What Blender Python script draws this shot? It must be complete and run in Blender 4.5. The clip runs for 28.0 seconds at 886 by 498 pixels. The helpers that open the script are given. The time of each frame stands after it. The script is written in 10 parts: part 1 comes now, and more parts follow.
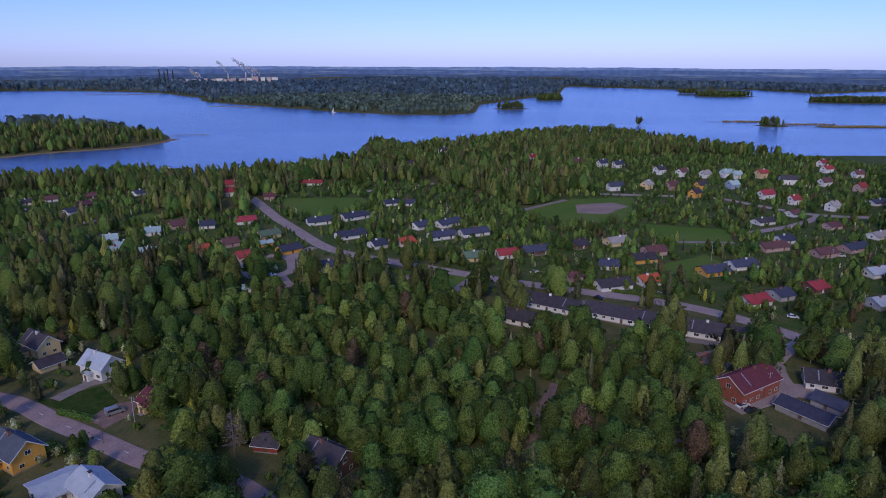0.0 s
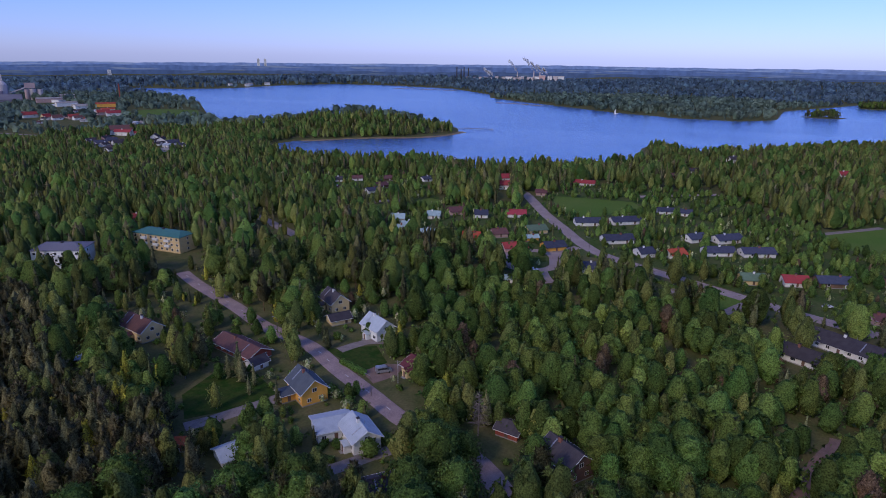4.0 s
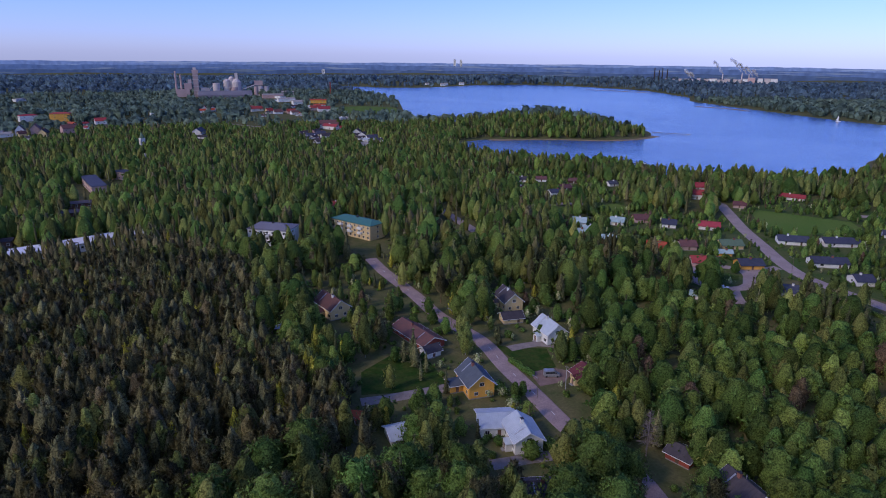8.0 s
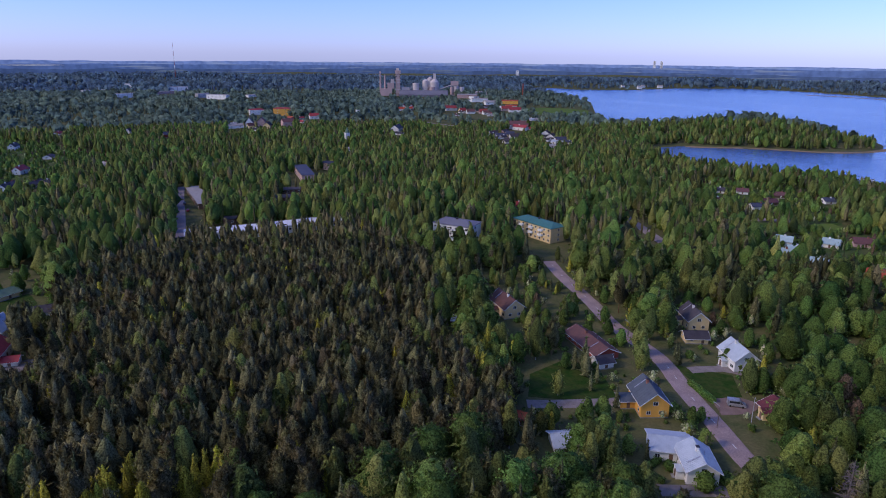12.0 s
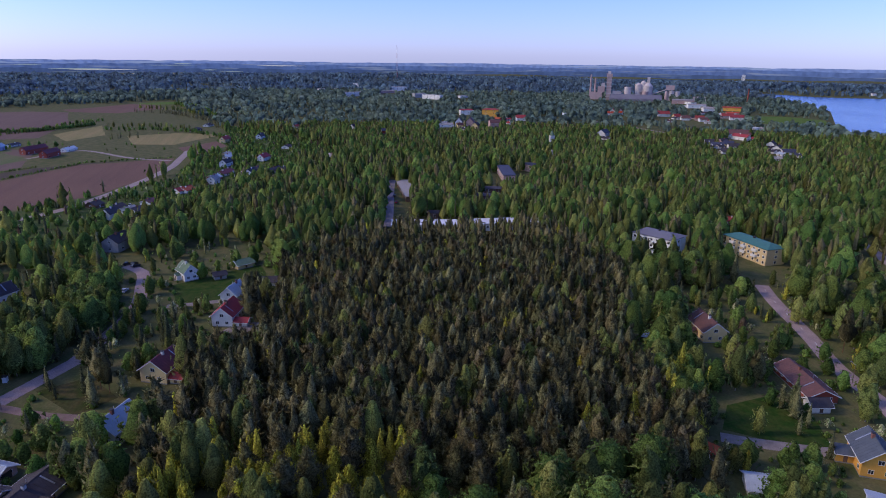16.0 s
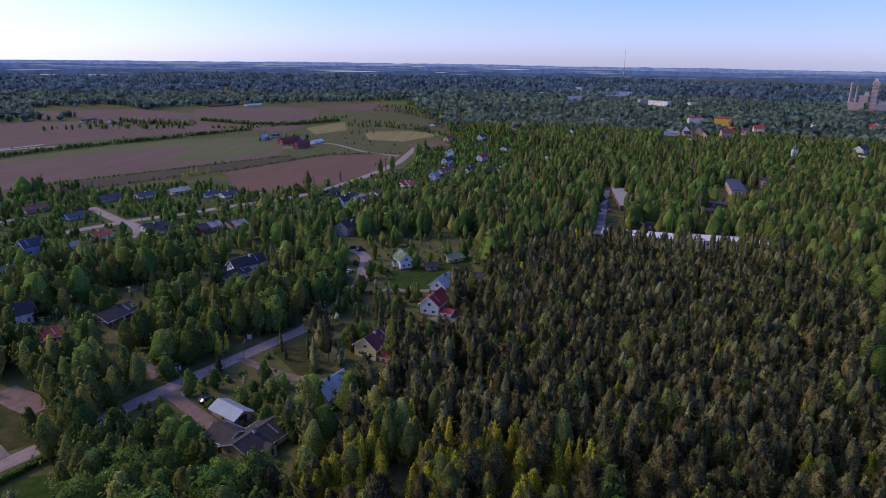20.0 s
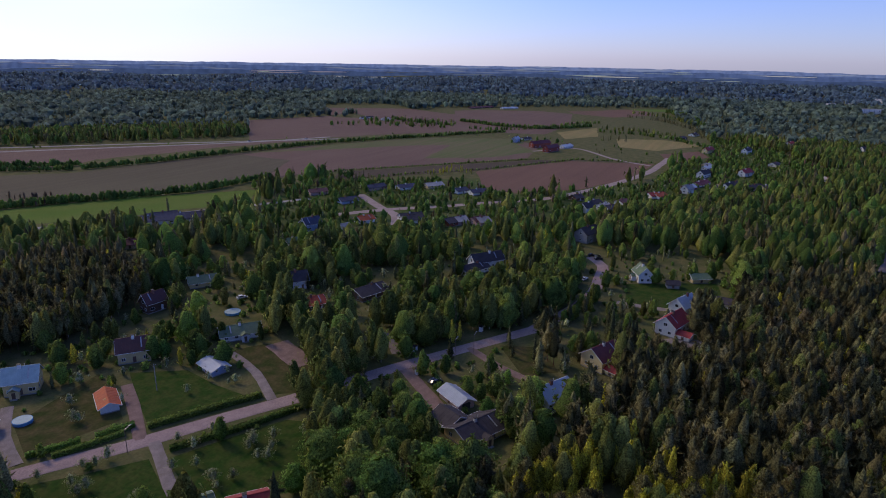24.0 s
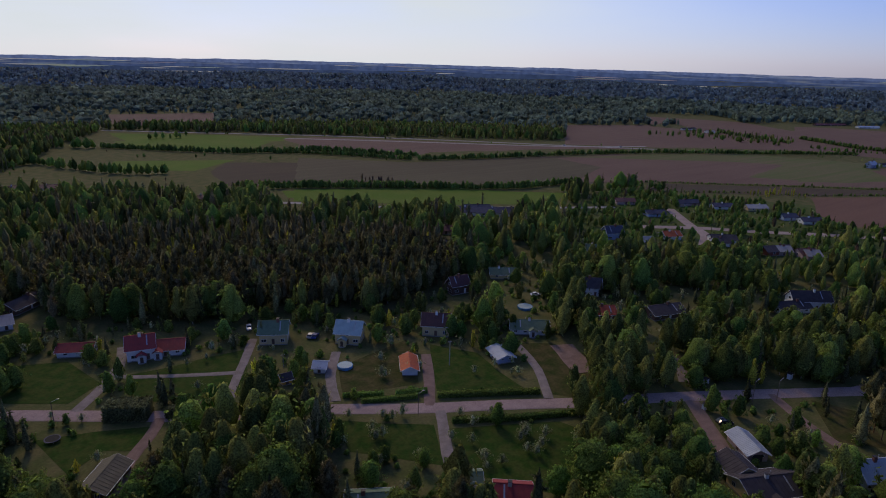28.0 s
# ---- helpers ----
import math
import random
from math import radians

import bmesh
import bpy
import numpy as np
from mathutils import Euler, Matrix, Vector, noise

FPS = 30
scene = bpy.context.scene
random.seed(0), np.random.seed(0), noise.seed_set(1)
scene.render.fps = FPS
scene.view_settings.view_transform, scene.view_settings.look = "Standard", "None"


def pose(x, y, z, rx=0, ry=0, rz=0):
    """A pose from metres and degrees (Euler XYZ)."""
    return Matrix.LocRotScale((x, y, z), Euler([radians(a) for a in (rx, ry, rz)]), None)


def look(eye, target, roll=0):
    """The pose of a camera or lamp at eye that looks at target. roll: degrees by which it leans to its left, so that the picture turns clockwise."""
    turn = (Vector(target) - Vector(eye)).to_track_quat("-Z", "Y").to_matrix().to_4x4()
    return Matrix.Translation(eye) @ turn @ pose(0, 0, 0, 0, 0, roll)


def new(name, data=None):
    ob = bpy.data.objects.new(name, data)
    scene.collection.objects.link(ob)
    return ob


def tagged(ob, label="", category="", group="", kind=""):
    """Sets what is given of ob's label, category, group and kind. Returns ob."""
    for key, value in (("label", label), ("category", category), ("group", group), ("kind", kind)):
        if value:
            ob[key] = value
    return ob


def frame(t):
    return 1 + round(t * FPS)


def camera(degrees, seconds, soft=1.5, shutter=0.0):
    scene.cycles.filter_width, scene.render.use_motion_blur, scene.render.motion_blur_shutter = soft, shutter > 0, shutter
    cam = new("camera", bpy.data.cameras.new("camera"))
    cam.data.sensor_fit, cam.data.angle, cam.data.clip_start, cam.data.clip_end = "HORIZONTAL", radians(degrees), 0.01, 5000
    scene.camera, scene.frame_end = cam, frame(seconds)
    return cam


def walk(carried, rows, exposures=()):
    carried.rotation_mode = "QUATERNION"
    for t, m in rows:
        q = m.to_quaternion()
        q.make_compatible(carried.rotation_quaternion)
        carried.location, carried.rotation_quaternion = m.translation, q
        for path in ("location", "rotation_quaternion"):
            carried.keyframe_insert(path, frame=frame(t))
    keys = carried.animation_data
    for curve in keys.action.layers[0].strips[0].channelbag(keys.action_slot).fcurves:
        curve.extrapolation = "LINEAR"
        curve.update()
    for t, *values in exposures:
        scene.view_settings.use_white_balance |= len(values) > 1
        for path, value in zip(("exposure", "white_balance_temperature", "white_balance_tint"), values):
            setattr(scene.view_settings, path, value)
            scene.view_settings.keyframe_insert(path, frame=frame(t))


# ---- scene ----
cam = camera(69.04, 28.0, soft=1.0)
PATH = [
    (0.0, pose(0, 0, 100, 73.55, -0.18, 0.00)),
    (0.5, pose(0, 0, 100, 73.52, -0.28, 3.59)),
    (1.0, pose(0, 0, 100, 73.49, -0.37, 7.46)),
    (1.5, pose(0, 0, 100, 73.47, -0.44, 10.47)),
    (2.0, pose(0, 0, 100, 73.45, -0.49, 13.23)),
    (2.5, pose(0, 0, 100, 73.42, -0.53, 15.89)),
    (3.0, pose(0, 0, 100, 73.40, -0.56, 18.61)),
    (3.5, pose(0, 0, 100, 73.38, -0.58, 21.39)),
    (5.5, pose(0, 0, 100, 73.32, -0.59, 31.92)),
    (6.0, pose(0, 0, 100, 73.31, -0.58, 33.75)),
    (6.5, pose(0, 0, 100, 73.29, -0.57, 35.36)),
    (7.0, pose(0, 0, 100, 73.28, -0.56, 36.91)),
    (7.5, pose(0, 0, 100, 73.27, -0.55, 38.63)),
    (8.0, pose(0, 0, 100, 73.26, -0.55, 40.64)),
    (8.5, pose(0, 0, 100, 73.25, -0.54, 42.51)),
    (9.0, pose(0, 0, 100, 73.25, -0.53, 44.56)),
    (9.5, pose(0, 0, 100, 73.24, -0.53, 46.62)),
    (10.0, pose(0, 0, 100, 73.23, -0.53, 48.67)),
    (10.5, pose(0, 0, 100, 73.23, -0.53, 50.65)),
    (11.0, pose(0, 0, 100, 73.23, -0.53, 52.68)),
    (11.5, pose(0, 0, 100, 73.22, -0.53, 54.83)),
    (12.0, pose(0, 0, 100, 73.22, -0.54, 57.16)),
    (12.5, pose(0, 0, 100, 73.22, -0.55, 59.64)),
    (14.5, pose(0, 0, 100, 73.23, -0.60, 68.81)),
    (15.0, pose(0, 0, 100, 73.24, -0.61, 71.07)),
    (15.5, pose(0, 0, 100, 73.24, -0.63, 73.21)),
    (16.0, pose(0, 0, 100, 73.25, -0.65, 75.08)),
    (16.5, pose(0, 0, 100, 73.26, -0.66, 77.10)),
    (17.0, pose(0, 0, 100, 73.27, -0.68, 79.34)),
    (17.5, pose(0, 0, 100, 73.28, -0.70, 81.62)),
    (18.0, pose(0, 0, 100, 73.29, -0.71, 84.12)),
    (18.5, pose(0, 0, 100, 73.30, -0.73, 86.38)),
    (19.0, pose(0, 0, 100, 73.31, -0.74, 88.85)),
    (19.5, pose(0, 0, 100, 73.32, -0.76, 91.61)),
    (20.0, pose(0, 0, 100, 73.33, -0.78, 94.17)),
    (20.5, pose(0, 0, 100, 73.35, -0.79, 96.78)),
    (22.5, pose(0, 0, 100, 73.39, -0.87, 107.25)),
    (23.0, pose(0, 0, 100, 73.40, -0.89, 110.50)),
    (23.5, pose(0, 0, 100, 73.41, -0.92, 113.47)),
    (24.0, pose(0, 0, 100, 73.42, -0.95, 116.02)),
    (24.5, pose(0, 0, 100, 73.42, -0.99, 118.18)),
    (25.0, pose(0, 0, 100, 73.43, -1.03, 121.22)),
    (25.5, pose(0, 0, 100, 73.43, -1.08, 125.03)),
    (26.0, pose(0, 0, 100, 73.43, -1.14, 128.98)),
    (26.5, pose(0, 0, 100, 73.43, -1.22, 132.79)),
    (27.0, pose(0, 0, 100, 73.42, -1.31, 136.33)),
    (27.5, pose(0, 0, 100, 73.41, -1.41, 139.67)),
    (28.0, pose(0, 0, 100, 73.40, -1.53, 143.37)),
]
EXPOSURES = [(0.0, -0.33, 5600, 22), (8.0, -0.10, 5700, 22), (17.0, 0.16, 6050, 21), (22.0, 0.08, 6600, 18), (28.0, -0.65, 7000, 15)]
walk(cam, PATH, EXPOSURES)

# ---- world, sun, light ----
SUN_AZ, SUN_EL = 194.0, 34.0
world = bpy.data.worlds.new("world")
scene.world = world
world.use_nodes = True
wn = world.node_tree.nodes
sky = wn.new("ShaderNodeTexSky")
sky.sky_type, sky.sun_disc = "NISHITA", False
sky.sun_elevation, sky.sun_rotation = radians(SUN_EL), radians(SUN_AZ)
sky.altitude, sky.air_density, sky.dust_density, sky.ozone_density = 150, 1.0, 0.35, 5.0
wn["Background"].inputs["Strength"].default_value = 0.125
tint = wn.new("ShaderNodeMix")
tint.data_type, tint.blend_type = "RGBA", "MULTIPLY"
tint.inputs["Factor"].default_value, tint.inputs["B"].default_value = 1.0, (0.88, 0.94, 1.55, 1)
wl = world.node_tree.links.new
wl(sky.outputs[0], tint.inputs["A"])
# thin high cloud, thickest on the sun's side of the sky
where, toward, side, wisps, stretch, amount, veil = (wn.new("ShaderNode" + k) for k in ("TexCoord", "VectorMath", "MapRange", "TexNoise", "Mapping", "Math", "Mix"))
toward.operation, toward.inputs[1].default_value = "DOT_PRODUCT", (0.09, -0.995, 0.04)
side.interpolation_type = "SMOOTHSTEP"
for key, number in (("From Min", 0.12), ("From Max", 1.0), ("To Min", 0.0), ("To Max", 1.0)):
    side.inputs[key].default_value = number
stretch.inputs["Scale"].default_value = (1.0, 1.0, 5.0)
wisps.inputs["Scale"].default_value, wisps.inputs["Detail"].default_value = 2.2, 5
amount.operation, amount.use_clamp = "MULTIPLY", True
spread = wn.new("ShaderNodeMapRange")
for key, number in (("From Min", 0.3), ("From Max", 0.7), ("To Min", 0.62), ("To Max", 1.15)):
    spread.inputs[key].default_value = number
veil.data_type, veil.inputs["B"].default_value = "RGBA", (8.1, 9.3, 10.0, 1)
wl(where.outputs["Generated"], toward.inputs[0])
wl(toward.outputs["Value"], side.inputs["Value"])
wl(where.outputs["Generated"], stretch.inputs["Vector"])
wl(stretch.outputs["Vector"], wisps.inputs["Vector"])
wl(wisps.outputs["Fac"], spread.inputs["Value"])
wl(side.outputs["Result"], amount.inputs[0])
wl(spread.outputs["Result"], amount.inputs[1])
wl(amount.outputs[0], veil.inputs["Factor"])
wl(tint.outputs["Result"], veil.inputs["A"])
wl(veil.outputs["Result"], wn["Background"].inputs["Color"])
sun = new("sun", bpy.data.lights.new("sun", "SUN"))
sun.data.energy, sun.data.angle, sun.data.color = 1.8, radians(11.0), (1.0, 0.78, 0.54)
az, el = radians(SUN_AZ), radians(SUN_EL)
sun.matrix_world = look((math.sin(az) * math.cos(el), math.cos(az) * math.cos(el), math.sin(el)), (0, 0, 0))

# ---- materials ----
MAT = {}


def material(name, color, color2=None, scale=0.5, rough=0.8, metal=0.0, bump=0.0, fine=8.0, vary=0.0, spec=0.3, leaf=0.0, island=0.0, furrow=0.0):
    """Two colours mixed by coarse and fine noise at world size; vary: hue and value by object; leaf: light let through."""
    m = bpy.data.materials.new(name)
    m.use_nodes = True
    nt = m.node_tree
    n, ln = nt.nodes, nt.links.new
    bsdf = n["Principled BSDF"]
    bsdf.inputs["Roughness"].default_value, bsdf.inputs["Metallic"].default_value = rough, metal
    bsdf.inputs["Specular IOR Level"].default_value = 0.06 if leaf or rough > 0.92 else spec
    geo = n.new("ShaderNodeNewGeometry")
    coarse, grain = n.new("ShaderNodeTexNoise"), n.new("ShaderNodeTexNoise")
    coarse.inputs["Scale"].default_value, coarse.inputs["Detail"].default_value = scale, 5
    grain.inputs["Scale"].default_value, grain.inputs["Detail"].default_value = fine, 5 if leaf else 3
    ln(geo.outputs["Position"], coarse.inputs["Vector"])
    ln(geo.outputs["Position"], grain.inputs["Vector"])
    ramp = n.new("ShaderNodeValToRGB")
    ramp.color_ramp.elements[0].position, ramp.color_ramp.elements[1].position = 0.36, 0.64
    c2 = color2 or tuple(0.72 * c for c in color)
    ramp.color_ramp.elements[0].color, ramp.color_ramp.elements[1].color = (*color, 1), (*c2, 1)
    if furrow:
        turn, lines, mixed = n.new("ShaderNodeMapping"), n.new("ShaderNodeTexNoise"), n.new("ShaderNodeMix")
        turn.inputs["Rotation"].default_value, turn.inputs["Scale"].default_value = (0, 0, furrow), (0.006, 0.16, 1)
        lines.inputs["Scale"].default_value, lines.inputs["Detail"].default_value = 1.0, 4
        mixed.inputs["Factor"].default_value = 0.6
        ln(geo.outputs["Position"], turn.inputs["Vector"])
        ln(turn.outputs["Vector"], lines.inputs["Vector"])
        ln(coarse.outputs["Fac"], mixed.inputs["A"])
        ln(lines.outputs["Fac"], mixed.inputs["B"])
        ln(mixed.outputs["Result"], ramp.inputs["Fac"])
    else:
        ln(coarse.outputs["Fac"], ramp.inputs["Fac"])
    hsv = n.new("ShaderNodeHueSaturation")
    ln(ramp.outputs["Color"], hsv.inputs["Color"])
    span = n.new("ShaderNodeMapRange")
    # leaf colour gets a strong light-dark speckle, painting in the shaded gaps
    span.inputs["From Min"].default_value, span.inputs["From Max"].default_value = (0.36, 0.64) if leaf else (0.0, 1.0)
    span.inputs["To Min"].default_value, span.inputs["To Max"].default_value = (0.45, 1.55) if leaf else (0.55, 1.45) if rough > 0.92 else (0.75, 1.25)
    ln(grain.outputs["Fac"], span.inputs["Value"])
    value = span.outputs["Result"]
    if vary:
        info = n.new("ShaderNodeObjectInfo")
        r1 = n.new("ShaderNodeMapRange")
        r1.inputs["To Min"].default_value, r1.inputs["To Max"].default_value = 1 - vary, 1 + vary
        ln(info.outputs["Random"], r1.inputs["Value"])
        mul = n.new("ShaderNodeMath")
        mul.operation = "MULTIPLY"
        ln(r1.outputs["Result"], mul.inputs[0])
        ln(value, mul.inputs[1])
        value = mul.outputs[0]
        r2 = n.new("ShaderNodeMapRange")
        r2.inputs["To Min"].default_value, r2.inputs["To Max"].default_value = 0.5 - 0.06 * vary, 0.5 + 0.045 * vary
        mod = n.new("ShaderNodeMath")
        mod.operation = "FRACT"
        m7 = n.new("ShaderNodeMath")
        m7.operation, m7.inputs[1].default_value = "MULTIPLY", 7.3
        ln(info.outputs["Random"], m7.inputs[0])
        ln(m7.outputs[0], mod.inputs[0])
        ln(mod.outputs[0], r2.inputs["Value"])
        hue = r2.outputs["Result"]
        if leaf:
            tone, lift, turn = n.new("ShaderNodeAttribute"), n.new("ShaderNodeMath"), n.new("ShaderNodeMath")
            tone.attribute_name = "tone"
            for node, amount in ((lift, 0.75 * vary), (turn, -0.05 * vary)):
                node.operation, node.inputs[1].default_value = "MULTIPLY_ADD", amount
                ln(tone.outputs["Fac"], node.inputs[0])
            lift.inputs[2].default_value = 1.0
            ln(hue, turn.inputs[2])
            hue = turn.outputs[0]
            both = n.new("ShaderNodeMath")
            both.operation = "MULTIPLY"
            ln(lift.outputs[0], both.inputs[0])
            ln(value, both.inputs[1])
            value = both.outputs[0]
        ln(hue, hsv.inputs["Hue"])
    if island:
        r3 = n.new("ShaderNodeMapRange")
        r3.inputs["To Min"].default_value, r3.inputs["To Max"].default_value = 1 - island, 1 + island
        ln(geo.outputs["Random Per Island"], r3.inputs["Value"])
        mul2 = n.new("ShaderNodeMath")
        mul2.operation = "MULTIPLY"
        ln(r3.outputs["Result"], mul2.inputs[0])
        ln(value, mul2.inputs[1])
        value = mul2.outputs[0]
    ln(value, hsv.inputs["Value"])
    ln(hsv.outputs["Color"], bsdf.inputs["Base Color"])
    if bump:
        b = n.new("ShaderNodeBump")
        b.inputs["Strength"].default_value, b.inputs["Distance"].default_value = bump, 0.35 if leaf else 0.1
        ln(grain.outputs["Fac"], b.inputs["Height"])
        ln(b.outputs["Normal"], bsdf.inputs["Normal"])
    if leaf:
        tr, mix = n.new("ShaderNodeBsdfTranslucent"), n.new("ShaderNodeMixShader")
        mix.inputs["Fac"].default_value = leaf
        ln(hsv.outputs["Color"], tr.inputs["Color"])
        ln(bsdf.outputs[0], mix.inputs[1])
        ln(tr.outputs[0], mix.inputs[2])
        ln(mix.outputs[0], n["Material Output"].inputs["Surface"])
    MAT[name] = m
    return m


material("ground", (0.076, 0.090, 0.030), (0.128, 0.116, 0.050), 0.16, 0.95, bump=0.8, fine=1.2)
material("grass_mid", (0.021, 0.055, 0.008), (0.050, 0.066, 0.015), 0.30, 0.95, bump=1.0, fine=1.1)
material("grass_garden", (0.050, 0.088, 0.020), (0.092, 0.104, 0.036), 0.10, 0.95, bump=0.8, fine=0.8)
material("grass_light", (0.084, 0.150, 0.022), (0.112, 0.158, 0.032), 0.03, 0.95, bump=0.4, fine=1.2)
material("grass_dry", (0.034, 0.050, 0.012), (0.082, 0.068, 0.028), 0.22, 0.95, bump=1.0, fine=1.1)
material("field_green", (0.095, 0.128, 0.044), (0.150, 0.130, 0.070), 0.015, 0.95, fine=0.8, furrow=0.35)
material("soil_red", (0.176, 0.105, 0.075), (0.145, 0.088, 0.066), 0.02, 0.95, bump=0.4, fine=0.9, furrow=0.35)
material("soil_brown", (0.140, 0.092, 0.075), (0.167, 0.114, 0.088), 0.012, 0.95, fine=0.6, furrow=0.35)
material("soil_olive", (0.098, 0.085, 0.055), (0.120, 0.106, 0.066), 0.015, 0.95, fine=0.8, furrow=0.35)
material("soil_dark", (0.078, 0.060, 0.046), (0.096, 0.078, 0.050), 0.02, 0.95, fine=0.8, furrow=0.35)
material("straw", (0.270, 0.210, 0.090), (0.200, 0.180, 0.070), 0.02, 0.95, fine=0.7, furrow=0.35)
material("sand", (0.300, 0.225, 0.180), (0.240, 0.180, 0.150), 0.1, 0.95, fine=2.0)
material("asphalt_near", (0.280, 0.208, 0.194), (0.335, 0.252, 0.232), 0.25, 0.95, bump=0.3, fine=3.0)
material("asphalt", (0.285, 0.225, 0.210), (0.335, 0.272, 0.250), 0.15, 0.95, bump=0.2, fine=3.0)
material("asphalt_light", (0.300, 0.280, 0.270), None, 0.1, 0.9)
material("gravel", (0.265, 0.224, 0.207), (0.196, 0.167, 0.149), 0.4, 0.95, bump=0.6, fine=6.0)
material("gravel_red", (0.240, 0.165, 0.140), (0.180, 0.125, 0.105), 0.4, 0.95, bump=0.6, fine=6.0)
material("road_paint", (0.75, 0.75, 0.72), None, 2.0, 0.7)
material("roof_slate", (0.046, 0.040, 0.047), (0.062, 0.054, 0.060), 0.6, 0.78, bump=0.3, vary=0.2)
material("roof_blue", (0.045, 0.050, 0.080), (0.062, 0.066, 0.100), 0.6, 0.78, bump=0.3, vary=0.2)
material("roof_bluegrey", (0.072, 0.086, 0.105), (0.088, 0.102, 0.122), 0.6, 0.7, bump=0.2)
material("roof_olive", (0.150, 0.132, 0.088), (0.120, 0.108, 0.075), 0.5, 0.8, bump=0.2)
material("roof_red", (0.320, 0.045, 0.045), (0.260, 0.042, 0.042), 0.6, 0.78, bump=0.2, vary=0.12)
material("roof_maroon", (0.150, 0.038, 0.042), (0.115, 0.032, 0.036), 0.6, 0.6, bump=0.3, vary=0.1)
material("roof_brown", (0.135, 0.060, 0.053), (0.105, 0.052, 0.048), 0.6, 0.7, bump=0.3, vary=0.2)
material("roof_green", (0.120, 0.180, 0.110), (0.100, 0.150, 0.095), 0.6, 0.78, bump=0.2, vary=0.12)
material("hall_roof", (0.135, 0.130, 0.160), (0.165, 0.160, 0.185), 0.03, 0.8)
material("roof_teal", (0.050, 0.150, 0.135), (0.062, 0.172, 0.150), 0.6, 0.7, bump=0.2)
material("roof_cyan", (0.330, 0.430, 0.420), (0.280, 0.370, 0.365), 0.6, 0.78, bump=0.2, vary=0.15)
material("roof_metal", (0.421, 0.468, 0.515), (0.359, 0.406, 0.452), 0.5, 0.6, bump=0.1, vary=0.05)
material("roof_white", (0.70, 0.70, 0.72), (0.62, 0.62, 0.64), 0.4, 0.6)
material("roof_lightgrey", (0.360, 0.330, 0.300), (0.300, 0.275, 0.250), 0.5, 0.7, bump=0.2, vary=0.1)
material("roof_orange", (0.440, 0.090, 0.035), (0.350, 0.075, 0.035), 0.8, 0.7, bump=0.3, vary=0.1)
material("wall_white", (0.720, 0.720, 0.710), (0.640, 0.640, 0.630), 0.5, 0.7, vary=0.05)
material("wall_cream", (0.640, 0.500, 0.260), (0.580, 0.450, 0.230), 0.5, 0.7, vary=0.08)
material("wall_yellow", (0.700, 0.380, 0.070), (0.620, 0.330, 0.060), 0.5, 0.7, vary=0.05)
material("wall_red", (0.300, 0.065, 0.045), (0.240, 0.055, 0.040), 0.5, 0.75, vary=0.1)
material("wall_brown", (0.160, 0.095, 0.070), (0.120, 0.075, 0.055), 0.5, 0.8, vary=0.2)
material("wall_pink", (0.480, 0.330, 0.300), (0.400, 0.275, 0.250), 0.5, 0.8, vary=0.15)
material("wall_grey", (0.360, 0.360, 0.370), (0.300, 0.300, 0.310), 0.5, 0.8, vary=0.15)
material("wall_blue", (0.330, 0.400, 0.560), (0.280, 0.350, 0.500), 0.5, 0.7, vary=0.1)
material("wall_brick", (0.290, 0.085, 0.060), (0.230, 0.070, 0.052), 1.2, 0.85, bump=0.4, vary=0.1)
material("trim_white", (0.780, 0.780, 0.770), (0.700, 0.700, 0.690), 1.0, 0.6)
material("trim_dark", (0.040, 0.036, 0.036), None, 1.0, 0.6)
material("pane", (0.020, 0.024, 0.030), (0.035, 0.040, 0.050), 0.3, 0.08, spec=0.6)
material("dead_wood", (0.200, 0.165, 0.140), (0.140, 0.115, 0.100), 1.0, 0.95)
material("plinth", (0.300, 0.290, 0.280), (0.230, 0.220, 0.215), 0.5, 0.9)
material("chimney_brick", (0.250, 0.110, 0.085), (0.200, 0.090, 0.070), 3.0, 0.9)
material("bark_pine", (0.210, 0.110, 0.065), (0.130, 0.085, 0.062), 0.7, 0.95)
material("bark_birch", (0.520, 0.500, 0.470), (0.300, 0.280, 0.260), 1.5, 0.9)
material("bark_dark", (0.090, 0.070, 0.055), (0.060, 0.048, 0.040), 0.8, 0.95)
material("leaf_pine", (0.142, 0.142, 0.066), (0.172, 0.158, 0.072), 0.16, 0.75, bump=1.0, fine=2.4, leaf=0.42, vary=0.35, island=0.38)
material("leaf_birch", (0.162, 0.206, 0.058), (0.210, 0.234, 0.066), 0.10, 0.7, bump=1.0, fine=2.4, leaf=0.55, vary=0.3, island=0.38)
material("leaf_broad", (0.122, 0.222, 0.054), (0.178, 0.258, 0.058), 0.10, 0.7, bump=1.0, fine=2.4, leaf=0.55, vary=0.3, island=0.38)
material("leaf_spruce", (0.122, 0.136, 0.062), (0.150, 0.156, 0.068), 0.15, 0.8, bump=1.0, fine=2.4, leaf=0.32, vary=0.3, island=0.38)
material("leaf_yellow", (0.430, 0.440, 0.066), (0.500, 0.480, 0.074), 0.15, 0.7, bump=1.0, fine=2.4, leaf=0.55, vary=0.12, island=0.38)
material("leaf_blossom", (0.150, 0.230, 0.060), (0.520, 0.500, 0.300), 1.6, 0.8, bump=1.0, fine=2.4, leaf=0.25, vary=0.2, island=0.38)
material("leaf_rust", (0.150, 0.105, 0.062), (0.120, 0.090, 0.055), 0.3, 0.8, bump=1.0, fine=2.4, leaf=0.22, vary=0.2, island=0.38)
